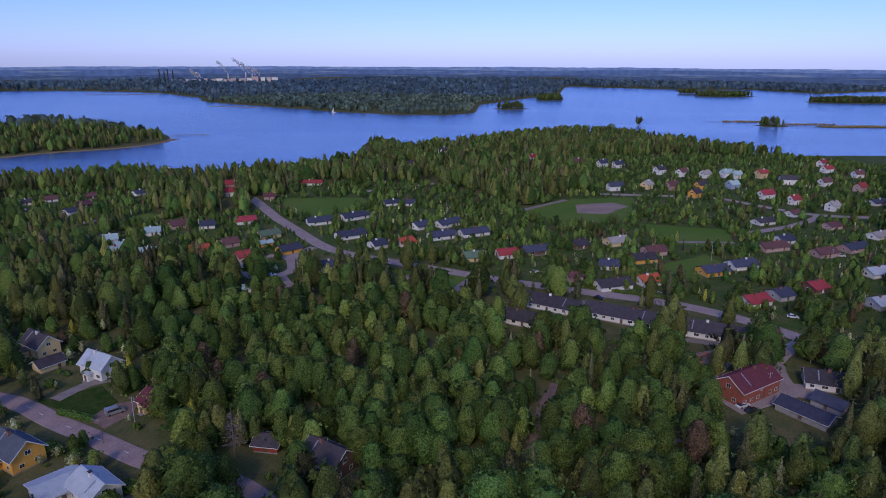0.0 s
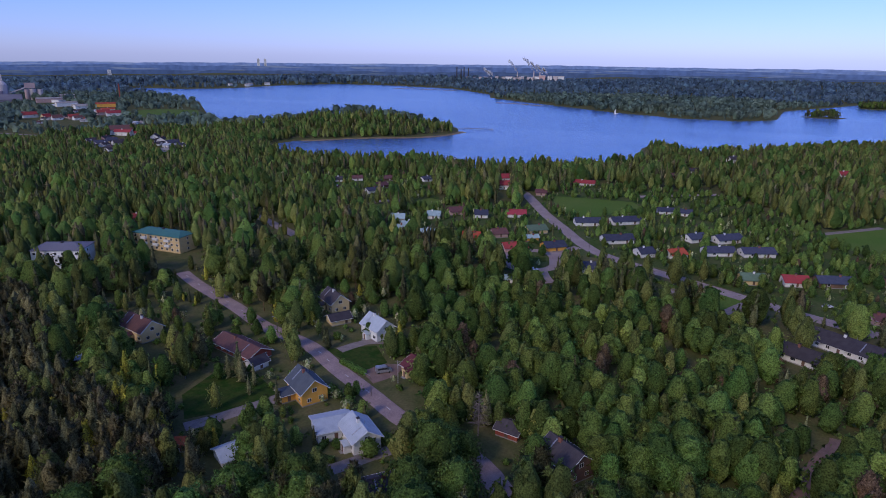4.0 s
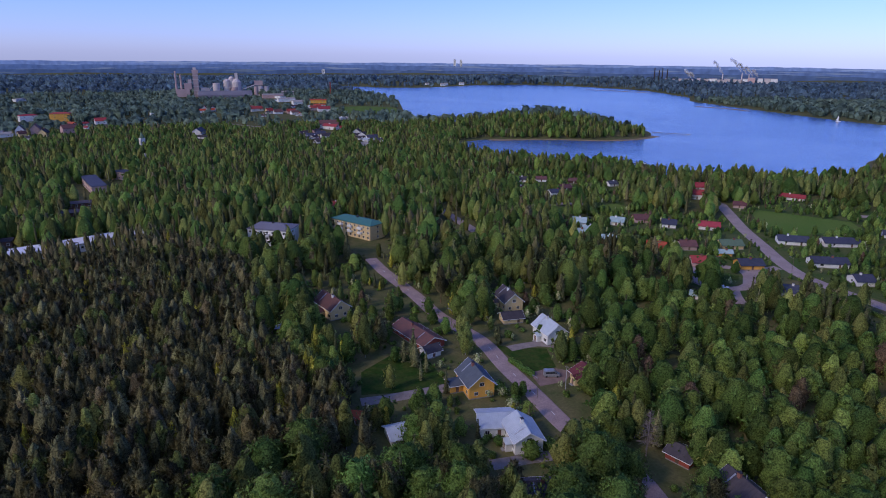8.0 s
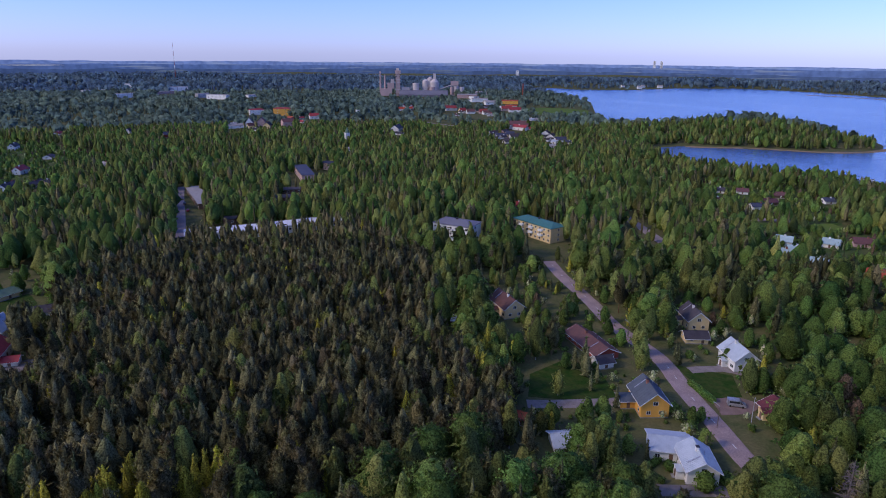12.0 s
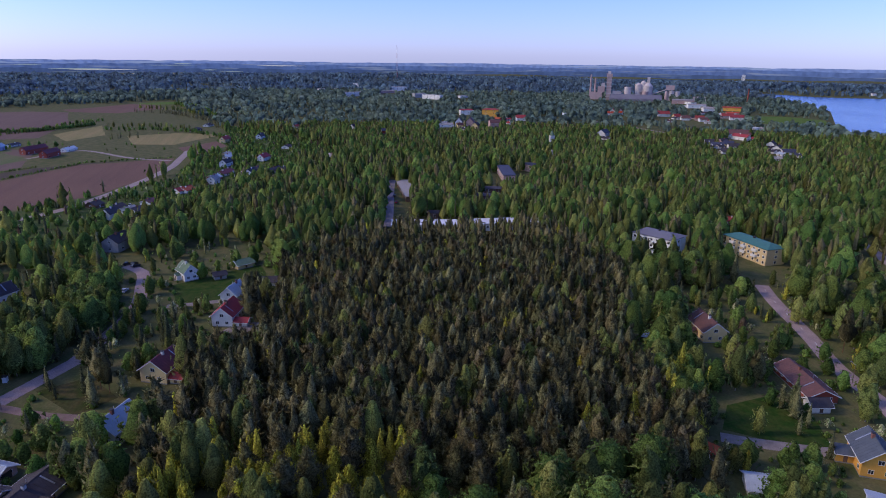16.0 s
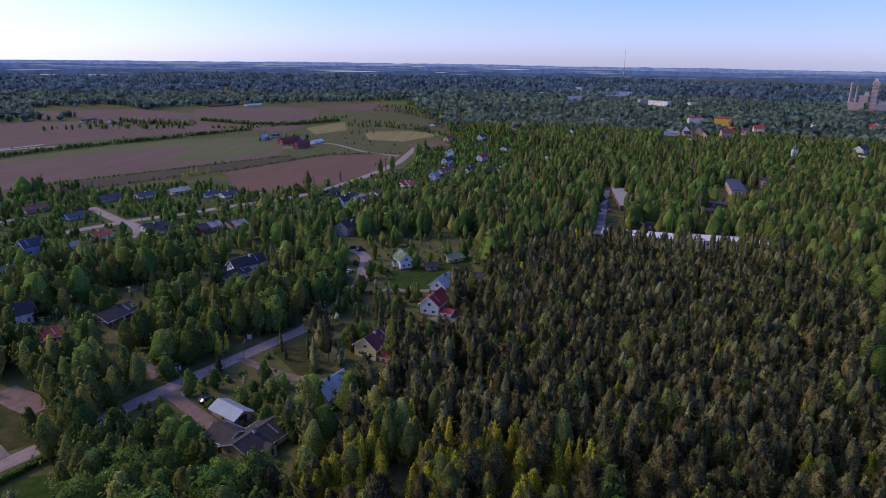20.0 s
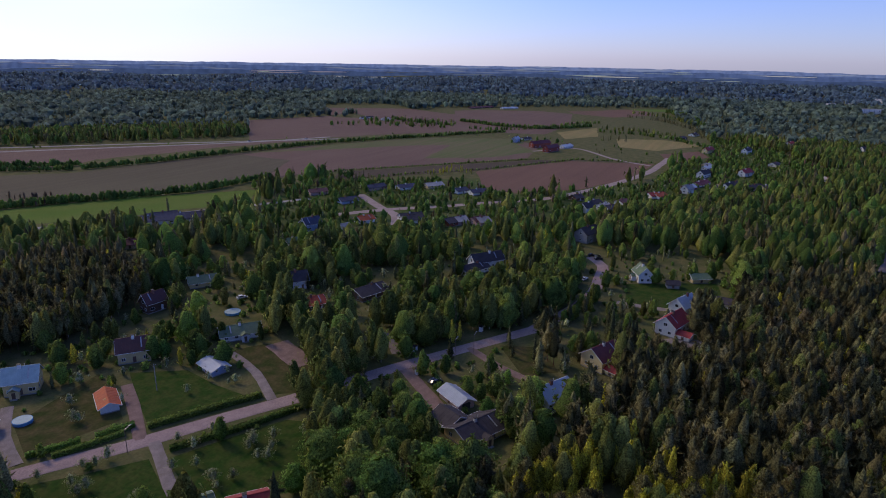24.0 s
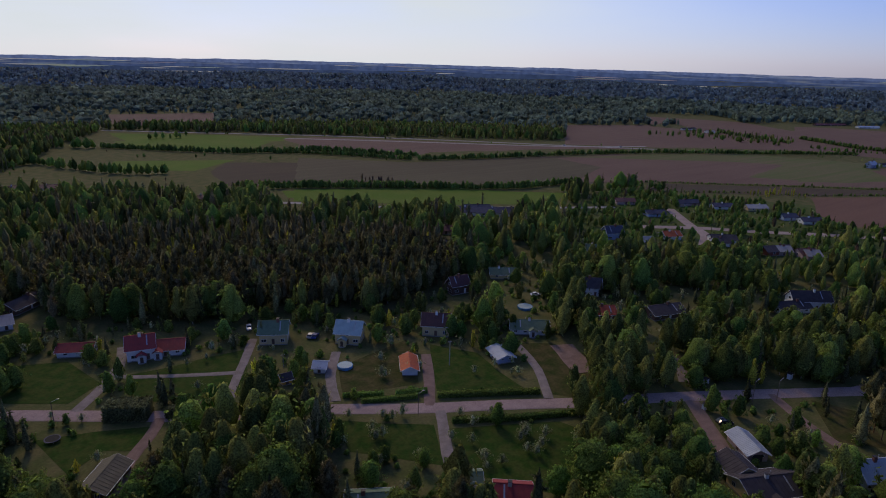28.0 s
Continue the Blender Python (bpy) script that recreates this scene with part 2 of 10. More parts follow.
# distance haze is mixed into these two wood colours as blue
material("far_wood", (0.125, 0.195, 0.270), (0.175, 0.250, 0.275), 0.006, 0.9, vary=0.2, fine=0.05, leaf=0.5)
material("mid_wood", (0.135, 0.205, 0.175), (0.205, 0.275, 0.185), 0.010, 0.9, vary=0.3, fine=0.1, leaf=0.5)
material("car_white", (0.75, 0.75, 0.76), None, 2.0, 0.25, spec=0.5)
material("car_silver", (0.42, 0.44, 0.47), None, 2.0, 0.3, metal=0.5)
material("car_blue", (0.03, 0.06, 0.22), None, 2.0, 0.25, spec=0.5)
material("car_dark", (0.025, 0.027, 0.032), None, 2.0, 0.25, spec=0.5)
material("car_red", (0.45, 0.02, 0.02), None, 2.0, 0.25, spec=0.5)
material("rubber", (0.02, 0.02, 0.02), None, 2.0, 0.9)
material("pool_blue", (0.10, 0.32, 0.55), None, 1.0, 0.1, spec=0.5)
material("wood_pole", (0.16, 0.12, 0.09), None, 2.0, 0.9)
material("orange_paint", (0.70, 0.22, 0.03), None, 2.0, 0.5)
material("galvanised", (0.45, 0.46, 0.47), None, 2.0, 0.4, metal=0.6)
material("silo", (0.52, 0.46, 0.45), (0.42, 0.37, 0.37), 0.03, 0.9)
material("silo_pink", (0.46, 0.34, 0.33), (0.36, 0.27, 0.27), 0.03, 0.9)


def distance(name, wood, open_land, share):
    """Far hills: woods broken by long pale fields, one behind the other; their glowing colours carry the haze."""
    m = bpy.data.materials.new(name)
    m.use_nodes = True
    n, ln = m.node_tree.nodes, m.node_tree.links.new
    geo, flat, patch, clump = (n.new("ShaderNode" + k) for k in ("NewGeometry", "Mapping", "TexNoise", "TexNoise"))
    flat.inputs["Scale"].default_value = (0.0035, 0.0035, 0.11)
    patch.inputs["Scale"].default_value, patch.inputs["Detail"].default_value = 1.0, 4
    clump.inputs["Scale"].default_value, clump.inputs["Detail"].default_value = 0.035, 4
    ln(geo.outputs["Position"], flat.inputs["Vector"])
    ln(flat.outputs["Vector"], patch.inputs["Vector"])
    ln(geo.outputs["Position"], clump.inputs["Vector"])
    ramp, woods = n.new("ShaderNodeValToRGB"), n.new("ShaderNodeValToRGB")
    ramp.color_ramp.elements[0].position, ramp.color_ramp.elements[1].position = share, share + 0.05
    woods.color_ramp.elements[0].position, woods.color_ramp.elements[1].position = 0.35, 0.65
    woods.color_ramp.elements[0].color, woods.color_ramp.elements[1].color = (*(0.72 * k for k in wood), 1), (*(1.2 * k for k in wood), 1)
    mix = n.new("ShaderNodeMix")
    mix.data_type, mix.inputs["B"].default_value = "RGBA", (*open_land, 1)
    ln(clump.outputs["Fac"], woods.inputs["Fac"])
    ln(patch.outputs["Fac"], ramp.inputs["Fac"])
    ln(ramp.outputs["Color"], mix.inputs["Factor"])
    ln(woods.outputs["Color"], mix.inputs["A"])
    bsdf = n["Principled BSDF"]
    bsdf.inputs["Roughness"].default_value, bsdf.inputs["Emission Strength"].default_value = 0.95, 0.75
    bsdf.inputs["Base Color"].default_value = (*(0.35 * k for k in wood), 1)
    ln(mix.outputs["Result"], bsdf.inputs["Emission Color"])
    MAT[name] = m


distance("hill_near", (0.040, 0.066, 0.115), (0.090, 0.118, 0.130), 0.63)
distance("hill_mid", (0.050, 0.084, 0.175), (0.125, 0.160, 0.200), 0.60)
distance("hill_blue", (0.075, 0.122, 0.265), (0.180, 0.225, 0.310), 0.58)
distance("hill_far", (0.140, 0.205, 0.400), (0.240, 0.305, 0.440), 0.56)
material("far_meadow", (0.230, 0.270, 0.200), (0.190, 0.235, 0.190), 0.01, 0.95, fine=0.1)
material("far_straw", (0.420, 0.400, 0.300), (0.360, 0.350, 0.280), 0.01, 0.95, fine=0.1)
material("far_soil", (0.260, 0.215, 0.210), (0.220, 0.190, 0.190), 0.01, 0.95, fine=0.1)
# the far strips glow, haze brightness put into their colour
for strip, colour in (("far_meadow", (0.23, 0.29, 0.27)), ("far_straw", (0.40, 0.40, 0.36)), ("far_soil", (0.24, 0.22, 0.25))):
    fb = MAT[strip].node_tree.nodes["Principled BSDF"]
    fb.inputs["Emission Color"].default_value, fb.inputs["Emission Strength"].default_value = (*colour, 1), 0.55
vapour = material("steam", (0.85, 0.85, 0.86), (0.80, 0.80, 0.82), 0.1, 0.9, leaf=0.45)
vt = vapour.node_tree
thin, clear = vt.nodes.new("ShaderNodeMixShader"), vt.nodes.new("ShaderNodeBsdfTransparent")
thin.inputs["Fac"].default_value = 0.28
vt.links.new(clear.outputs[0], thin.inputs[1])
vt.links.new(vt.nodes["Mix Shader"].outputs[0], thin.inputs[2])
vt.links.new(thin.outputs[0], vt.nodes["Material Output"].inputs["Surface"])
material("reed", (0.300, 0.225, 0.110), (0.240, 0.190, 0.100), 0.1, 0.95)
material("shore_sand", (0.280, 0.200, 0.120), (0.200, 0.160, 0.090), 0.1, 0.95)

water_mat = bpy.data.materials.new("water")
water_mat.use_nodes = True
wt = water_mat.node_tree
wb = wt.nodes["Principled BSDF"]
wb.inputs["Roughness"].default_value, wb.inputs["IOR"].default_value = 0.2, 1.33
wgeo, wnoise, wbump = wt.nodes.new("ShaderNodeNewGeometry"), wt.nodes.new("ShaderNodeTexNoise"), wt.nodes.new("ShaderNodeBump")
wnoise.inputs["Scale"].default_value, wnoise.inputs["Detail"].default_value = 0.25, 6
wbump.inputs["Strength"].default_value, wbump.inputs["Distance"].default_value = 0.8, 0.7
wt.links.new(wgeo.outputs["Position"], wnoise.inputs["Vector"])
wt.links.new(wnoise.outputs["Fac"], wbump.inputs["Height"])
wt.links.new(wbump.outputs["Normal"], wb.inputs["Normal"])
# reflected sky blue and paler wind streaks are painted into the base colour
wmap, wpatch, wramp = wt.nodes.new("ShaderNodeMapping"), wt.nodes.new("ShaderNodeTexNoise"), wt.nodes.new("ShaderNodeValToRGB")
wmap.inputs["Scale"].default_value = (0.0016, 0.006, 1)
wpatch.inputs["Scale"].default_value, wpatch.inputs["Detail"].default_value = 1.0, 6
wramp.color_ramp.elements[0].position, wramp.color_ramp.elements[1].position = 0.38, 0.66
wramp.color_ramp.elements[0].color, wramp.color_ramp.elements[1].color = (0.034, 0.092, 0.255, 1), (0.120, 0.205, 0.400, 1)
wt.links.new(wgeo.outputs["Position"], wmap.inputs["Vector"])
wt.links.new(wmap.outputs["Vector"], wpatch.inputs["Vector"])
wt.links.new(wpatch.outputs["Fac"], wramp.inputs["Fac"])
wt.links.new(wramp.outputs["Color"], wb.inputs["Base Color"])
MAT["water"] = water_mat


# ---- mesh helpers ----
class Build:
    """Collects faces with a material slot each."""

    def __init__(self):
        self.v, self.f, self.m = [], [], []

    def face(self, pts, slot=0):
        k = len(self.v)
        self.v += [tuple(p) for p in pts]
        self.f.append(tuple(range(k, k + len(pts))))
        self.m.append(slot)
        return self

    def box(self, x0, y0, z0, x1, y1, z1, slot=0):
        p = [(x0, y0, z0), (x1, y0, z0), (x1, y1, z0), (x0, y1, z0), (x0, y0, z1), (x1, y0, z1), (x1, y1, z1), (x0, y1, z1)]
        k = len(self.v)
        self.v += p
        for q in ((0, 3, 2, 1), (4, 5, 6, 7), (0, 1, 5, 4), (1, 2, 6, 5), (2, 3, 7, 6), (3, 0, 4, 7)):
            self.f.append(tuple(k + i for i in q))
            self.m.append(slot)
        return self

    def prism(self, outline, a, b, axis="x", slot=0):
        """An outline in the plane across the axis, drawn out from a to b."""
        def at(s, u, w):
            return (s, u, w) if axis == "x" else ((u, s, w) if axis == "y" else (u, w, s))
        k, n = len(self.v), len(outline)
        self.v += [at(a, u, w) for u, w in outline] + [at(b, u, w) for u, w in outline]
        self.f += [tuple(k + i for i in range(n)), tuple(k + n + i for i in reversed(range(n)))]
        self.f += [(k + i, k + n + i, k + n + (i + 1) % n, k + (i + 1) % n) for i in range(n)]
        self.m += [slot] * (n + 2)
        return self

    def draw_out(self, outline, way):
        """An outline of points in space, drawn out along a vector."""
        k, n = len(self.v), len(outline)
        self.v += [tuple(p) for p in outline] + [tuple(a + b for a, b in zip(p, way)) for p in outline]
        self.f += [tuple(k + i for i in range(n)), tuple(k + n + i for i in reversed(range(n)))]
        self.f += [(k + i, k + n + i, k + n + (i + 1) % n, k + (i + 1) % n) for i in range(n)]
        self.m += [0] * (n + 2)
        return self

    def tube(self, x, y, z0, z1, r0, r1=None, n=10, slot=0):
        r1 = r0 if r1 is None else r1
        k = len(self.v)
        for z, r in ((z0, r0), (z1, r1)):
            self.v += [(x + r * math.cos(2 * math.pi * i / n), y + r * math.sin(2 * math.pi * i / n), z) for i in range(n)]
        self.f += [(k + i, k + (i + 1) % n, k + n + (i + 1) % n, k + n + i) for i in range(n)]
        self.f += [tuple(k + n + i for i in range(n)), tuple(k + i for i in reversed(range(n)))]
        self.m += [slot] * (n + 2)
        return self

    def mesh(self, name, mats):
        me = bpy.data.meshes.new(name)
        me.from_pydata(self.v, [], self.f)
        for m in mats:
            me.materials.append(MAT[m])
        if len(mats) > 1:
            me.polygons.foreach_set("material_index", self.m)
        me.update()
        return me


def part(name, built, mats, parent, label=""):
    """Links a Build as one mesh object under a thing or a part."""
    ob = new(name, built.mesh(name, [mats] if isinstance(mats, str) else mats))
    ob.parent = parent
    return tagged(ob, label) if label else ob


def setting(name, built, mats, label, kind="structure", category=""):
    ob = new(name, built.mesh(name, [mats] if isinstance(mats, str) else mats))
    return tagged(ob, label, category or name.split("_")[0], kind=kind)


def quick_mesh(name, verts, tris, mat, normals=None, tone=None):
    """A mesh of triangles from arrays; normals: soft shading directions; tone: a tint of each tree, -1 to 1."""
    me = bpy.data.meshes.new(name)
    me.vertices.add(len(verts))
    me.vertices.foreach_set("co", np.ascontiguousarray(verts, np.float32).ravel())
    me.loops.add(3 * len(tris))
    me.loops.foreach_set("vertex_index", np.ascontiguousarray(tris, np.int32).ravel())
    me.polygons.add(len(tris))
    me.polygons.foreach_set("loop_start", np.arange(0, 3 * len(tris), 3, dtype=np.int32))
    me.materials.append(MAT[mat])
    if tone is not None:
        me.attributes.new("tone", "FLOAT", "POINT").data.foreach_set("value", np.ascontiguousarray(tone, np.float32))
    me.update(calc_edges=True)
    if normals is not None:
        me.attributes.new("custom_normal", "FLOAT_VECTOR", "POINT").data.foreach_set("vector", np.ascontiguousarray(normals, np.float32).ravel())
    return me


def inside(poly, x, y):
    """Which of the points x, y lie in the polygon."""
    p = np.array(poly, float)
    hit = np.zeros(np.shape(x), bool)
    j = len(p) - 1
    for i in range(len(p)):
        cross = (p[i, 1] > y) != (p[j, 1] > y)
        d = p[j, 1] - p[i, 1]
        xs = p[i, 0] + (p[j, 0] - p[i, 0]) * (y - p[i, 1]) / (d if abs(d) > 1e-9 else 1e-9)
        hit ^= cross & (x < xs)
        j = i
    return hit


def edge_distance(line, x, y, closed=True):
    """Distance of the points x, y from a line of corners."""
    p = np.array(line, float)
    best = np.full(np.shape(x), 1e9)
    for i in range(len(p) if closed else len(p) - 1):
        a, b = p[i], p[(i + 1) % len(p)]
        d = b - a
        u = np.clip(((x - a[0]) * d[0] + (y - a[1]) * d[1]) / max(d @ d, 1e-9), 0, 1)
        best = np.minimum(best, np.hypot(x - a[0] - u * d[0], y - a[1] - u * d[1]))
    return best


ZONES, KEEP_OUT, FIELDS, TREE_FREE, HEDGEROWS = [], [], [], [], []
LAKE = [(-1729, 1476), (-1550, 1513), (-1458, 1632), (-1473, 1892), (-1372, 2108), (-1140, 2115), (-872, 2026), (-641, 1767), (-585, 1616), (-234, 1329), (-93, 1250), (6, 1245), (58, 1294), (80, 1530), (344, 2002), (480, 2610), (840, 2340), (1097, 2358), (1187, 2088), (1495, 2258), (3400, 2600), (2600, 900), (427, 628), (408, 670), (334, 744), (247, 931), (176, 942), (-41, 743), (-94, 813), (-84, 670), (-119, 608), (-233, 548), (-262, 584), (-273, 566), (-369, 531), (-495, 585), (-512, 578), (-501, 664), (-395, 754), (-355, 829), (-383, 894), (-489, 977), (-586, 998), (-623, 830), (-687, 784), (-776, 803), (-1108, 1119), (-1556, 1328)]
ISLANDS = [(147, 1407, 32, 24), (282, 1740, 36, 36), (821, 1935, 85, 45), (530, 1050, 20, 16), (1048, 1661, 129, 40), (760, 2061, 29, 30), (318, 1062, 7, 7), (516, 1118, 38, 6), (674, 1036, 76, 11)]


def shore(x, y):
    """How deep inside the lake a point lies in metres; negative on land and islands."""
    d = np.where(inside(LAKE, x, y), 1, -1) * edge_distance(LAKE, x, y)
    for ix, iy, rx, ry in ISLANDS:
        r = np.hypot((x - ix) / rx, (y - iy) / ry)
        d = np.minimum(d, (r - 1) * min(rx, ry))
    return d


def height(x, y):
    """The ground: flat land, a lake bed, low wooded hills far out."""
    x, y = np.asarray(x, float), np.asarray(y, float)
    d = shore(x, y)
    r = np.hypot(x, y)
    z = np.where(d > -14, -np.clip((d + 14) / 10, 0, 4), 0.0)
    far = np.clip((r - 1300) / 2000, 0, 1) * np.clip((-d - 20) / 150, 0, 1)
    cape = 17 * np.exp(-((x + 520) / 150) ** 2 - ((y - 830) / 120) ** 2) * np.clip((-d - 14) / 60, 0, 1)
    hills = 16 + 12 * np.sin(x / 410 + 1.3) * np.cos(y / 520 + 0.4) + 8 * np.sin(x / 170 - y / 230) + 4 * np.cos(x / 90 + y / 130)
    return z + 0.5 * far * hills + cape


# the ground, one sheet to the horizon
rings = np.concatenate([np.arange(0, 60, 15), 60 * 1.026 ** np.arange(0, 172)])
turns = np.radians(np.concatenate([np.arange(-52, 192, 0.75), np.arange(192, 308, 4)]))
rr, tt = np.meshgrid(rings[1:], turns, indexing="ij")
gx, gy = -rr * np.sin(tt), rr * np.cos(tt)
gz = height(gx, gy)
nr, na = rr.shape
gv = np.stack([gx, gy, gz], -1).reshape(-1, 3)
gi = np.arange(nr * na).reshape(nr, na)
a, b = gi[:-1], np.roll(gi, -1, 1)[:-1]
c, d = np.roll(gi, -1, 1)[1:], gi[1:]
tris = np.concatenate([np.stack([a, d, b], -1).reshape(-1, 3), np.stack([b, d, c], -1).reshape(-1, 3)])
tris = np.concatenate([tris, np.stack([gi[0], np.roll(gi[0], -1), np.full(na, len(gv))], -1)])
gv = np.concatenate([gv, [[0, 0, 0]]])
tagged(new("ground", quick_mesh("ground", gv, tris, "ground")), "mossy green ground with grass and forest floor", "ground", kind="structure")
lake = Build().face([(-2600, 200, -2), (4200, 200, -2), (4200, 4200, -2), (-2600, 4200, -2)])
setting("water", lake, "water", "calm lake water rippled by light wind, sky-blue sheen painted in", category="lake")
print("shore done")


def smooth_line(pts, step=6.0):
    """A smooth line through the corners."""
    p = [Vector((*q, 0)) for q in pts]
    p = [2 * p[0] - p[1]] + p + [2 * p[-1] - p[-2]]
    out = []
    for i in range(1, len(p) - 2):
        n = max(2, int((p[i + 1] - p[i]).length / step))
        for k in range(n):
            u = k / n
            out.append(0.5 * (2 * p[i] + (p[i + 1] - p[i - 1]) * u + (2 * p[i - 1] - 5 * p[i] + 4 * p[i + 1] - p[i + 2]) * u * u + (3 * p[i] - p[i - 1] - 3 * p[i + 1] + p[i + 2]) * u ** 3))
    out.append(p[-2])
    return out


ROADS = 0


def road(pts, width, mat, name="road"):
    """A paved strip with a slightly raised crown and worn edges."""
    global ROADS
    line = smooth_line(pts)
    b = Build()
    rng = random.Random(len(pts) * 7 + int(width * 10))
    rows = []
    for i, p in enumerate(line):
        t = (line[min(i + 1, len(line) - 1)] - line[max(i - 1, 0)]).normalized()
        s = Vector((-t.y, t.x, 0))
        w = width / 2 * (1 + rng.uniform(-0.06, 0.06) * (1 if "gravel" in mat else 0.4))
        rows.append([p - s * (w + 0.4) + Vector((0, 0, 0.02)), p - s * w + Vector((0, 0, 0.12)), p + Vector((0, 0, 0.17)), p + s * w + Vector((0, 0, 0.12)), p + s * (w + 0.4) + Vector((0, 0, 0.02))])
    for r0, r1 in zip(rows, rows[1:]):
        for k in range(4):
            b.face([r0[k], r0[k + 1], r1[k + 1], r1[k]])
    lift = 0.004 * (ROADS % 12)
    ROADS += 1
    words = {"asphalt_near": "worn grey-pink asphalt", "asphalt": "pale grey asphalt", "asphalt_light": "light grey asphalt", "gravel": "grey gravel", "gravel_red": "reddish gravel"}[mat]
    ob = setting(name, b, mat, words + " " + name.replace("_", " ") + " between trees and gardens", category="road")
    ob.location.z = lift
    KEEP_OUT.append((pts, width / 2 + 1.4))
    return ob


def centre_dashes(pts):
    """Worn white dashes along the middle of a street."""
    line = smooth_line(pts)
    b, run = Build(), 0.0
    for p, q in zip(line, line[1:]):
        d = q - p
        run += d.length
        if run < 7.5:
            continue
        run, t = 0.0, d.normalized()
        s, m = Vector((-t.y, t.x, 0)) * 0.09, p + Vector((0, 0, 0.235))
        b.face([m - s - t * 1.1, m - s + t * 1.1, m + s + t * 1.1, m + s - t * 1.1])
    setting("dashes", b, "road_paint", "worn white centre dashes on the street", category="road marking")


def field(pts, mat, open_land=True, z=None):
    """Open ground with its own cover; trees stand on it where it is no open land."""
    global ROADS
    b = Build()
    n = len(pts)
    line = []
    rng = random.Random(n * 31 + int(pts[0][0]))
    for i in range(n):
        p, q = Vector((*pts[i], 0)), Vector((*pts[(i + 1) % n], 0))
        m = max(1, int((q - p).length / 12))
        for k in range(m):
            s = (q - p).normalized()
            line.append(p.lerp(q, k / m) + Vector((-s.y, s.x, 0)) * rng.uniform(-1.2, 1.2) * (k > 0))
    bm = bmesh.new()
    bm.faces.new([bm.verts.new((v.x, v.y, z or 0.03 + 0.004 * (ROADS % 14))) for v in line])
    bmesh.ops.triangulate(bm, faces=bm.faces[:])
    bmesh.ops.recalc_face_normals(bm, faces=bm.faces[:])
    if sum(f.normal.z for f in bm.faces) < 0:
        bmesh.ops.reverse_faces(bm, faces=bm.faces[:])
    me = bpy.data.meshes.new("field")
    bm.to_mesh(me)
    bm.free()
    me.materials.append(MAT[mat])
    ROADS += z is None
    words = {"grass_garden": "rough green garden lawn", "soil_red": "ploughed reddish-brown field", "soil_brown": "ploughed brown field", "soil_dark": "dark brown field with thin green", "soil_olive": "olive-brown field with sparse sprouting crop", "field_green": "field of young green crop", "straw": "pale straw-coloured stubble field", "sand": "bare pale sand and gravel", "grass_light": "bright green meadow", "grass_mid": "mown green lawn", "grass_dry": "dry yellowish lawn"}[mat]
    tagged(new("lawn" if "lawn" in words else "field", me), words, "field", kind="structure")
    if open_land:
        FIELDS.append((pts, mat))


# ---- houses ----
def window(parent, x, y, z, w, h, face, near):
    """A window on a wall: face is the direction it looks in house axes (0 +x, 1 +y, 2 -x, 3 -y)."""
    t = 0.08
    turn = Matrix.Translation((x, y, z)) @ Matrix.Rotation(math.pi / 2 * face, 4, "Z")
    b = Build()
    key = (round(w, 2), round(h, 2), near > 0)
    if key not in WINDOW_MESH:
        if not near:
            b.box(-0.03, -w / 2, -h / 2, 0.03, w / 2, h / 2).box(0.0, -w / 2 + 0.14, -h / 2 + 0.14, 0.05, w / 2 - 0.14, h / 2 - 0.14, 1)
            WINDOW_MESH[key] = b.mesh("window", ["trim_white", "pane"])
    if key not in WINDOW_MESH:
        b.box(-0.03, -w / 2, -h / 2, 0.05, -w / 2 + t, h / 2).box(-0.03, w / 2 - t, -h / 2, 0.05, w / 2, h / 2)
        b.box(-0.03, -w / 2 + t, -h / 2, 0.05, w / 2 - t, -h / 2 + t).box(-0.03, -w / 2 + t, h / 2 - t, 0.05, w / 2 - t, h / 2)
        b.box(-0.03, -0.03, -h / 2 + t, 0.05, 0.03, h / 2 - t)
        WINDOW_MESH[key, 1] = Build().box(-0.03, -w / 2 + t, -h / 2 + t, 0.02, w / 2 - t, h / 2 - t).mesh("pane", ["pane"])
        WINDOW_MESH[key] = b.mesh("window", ["trim_white"])
    ob = new("window", WINDOW_MESH[key])
    ob.parent, ob.matrix_basis = parent, turn
    if near:
        pane = new("pane", WINDOW_MESH[key, 1])
        pane.parent = ob
    return ob


WINDOW_MESH = {}
HOUSES = []


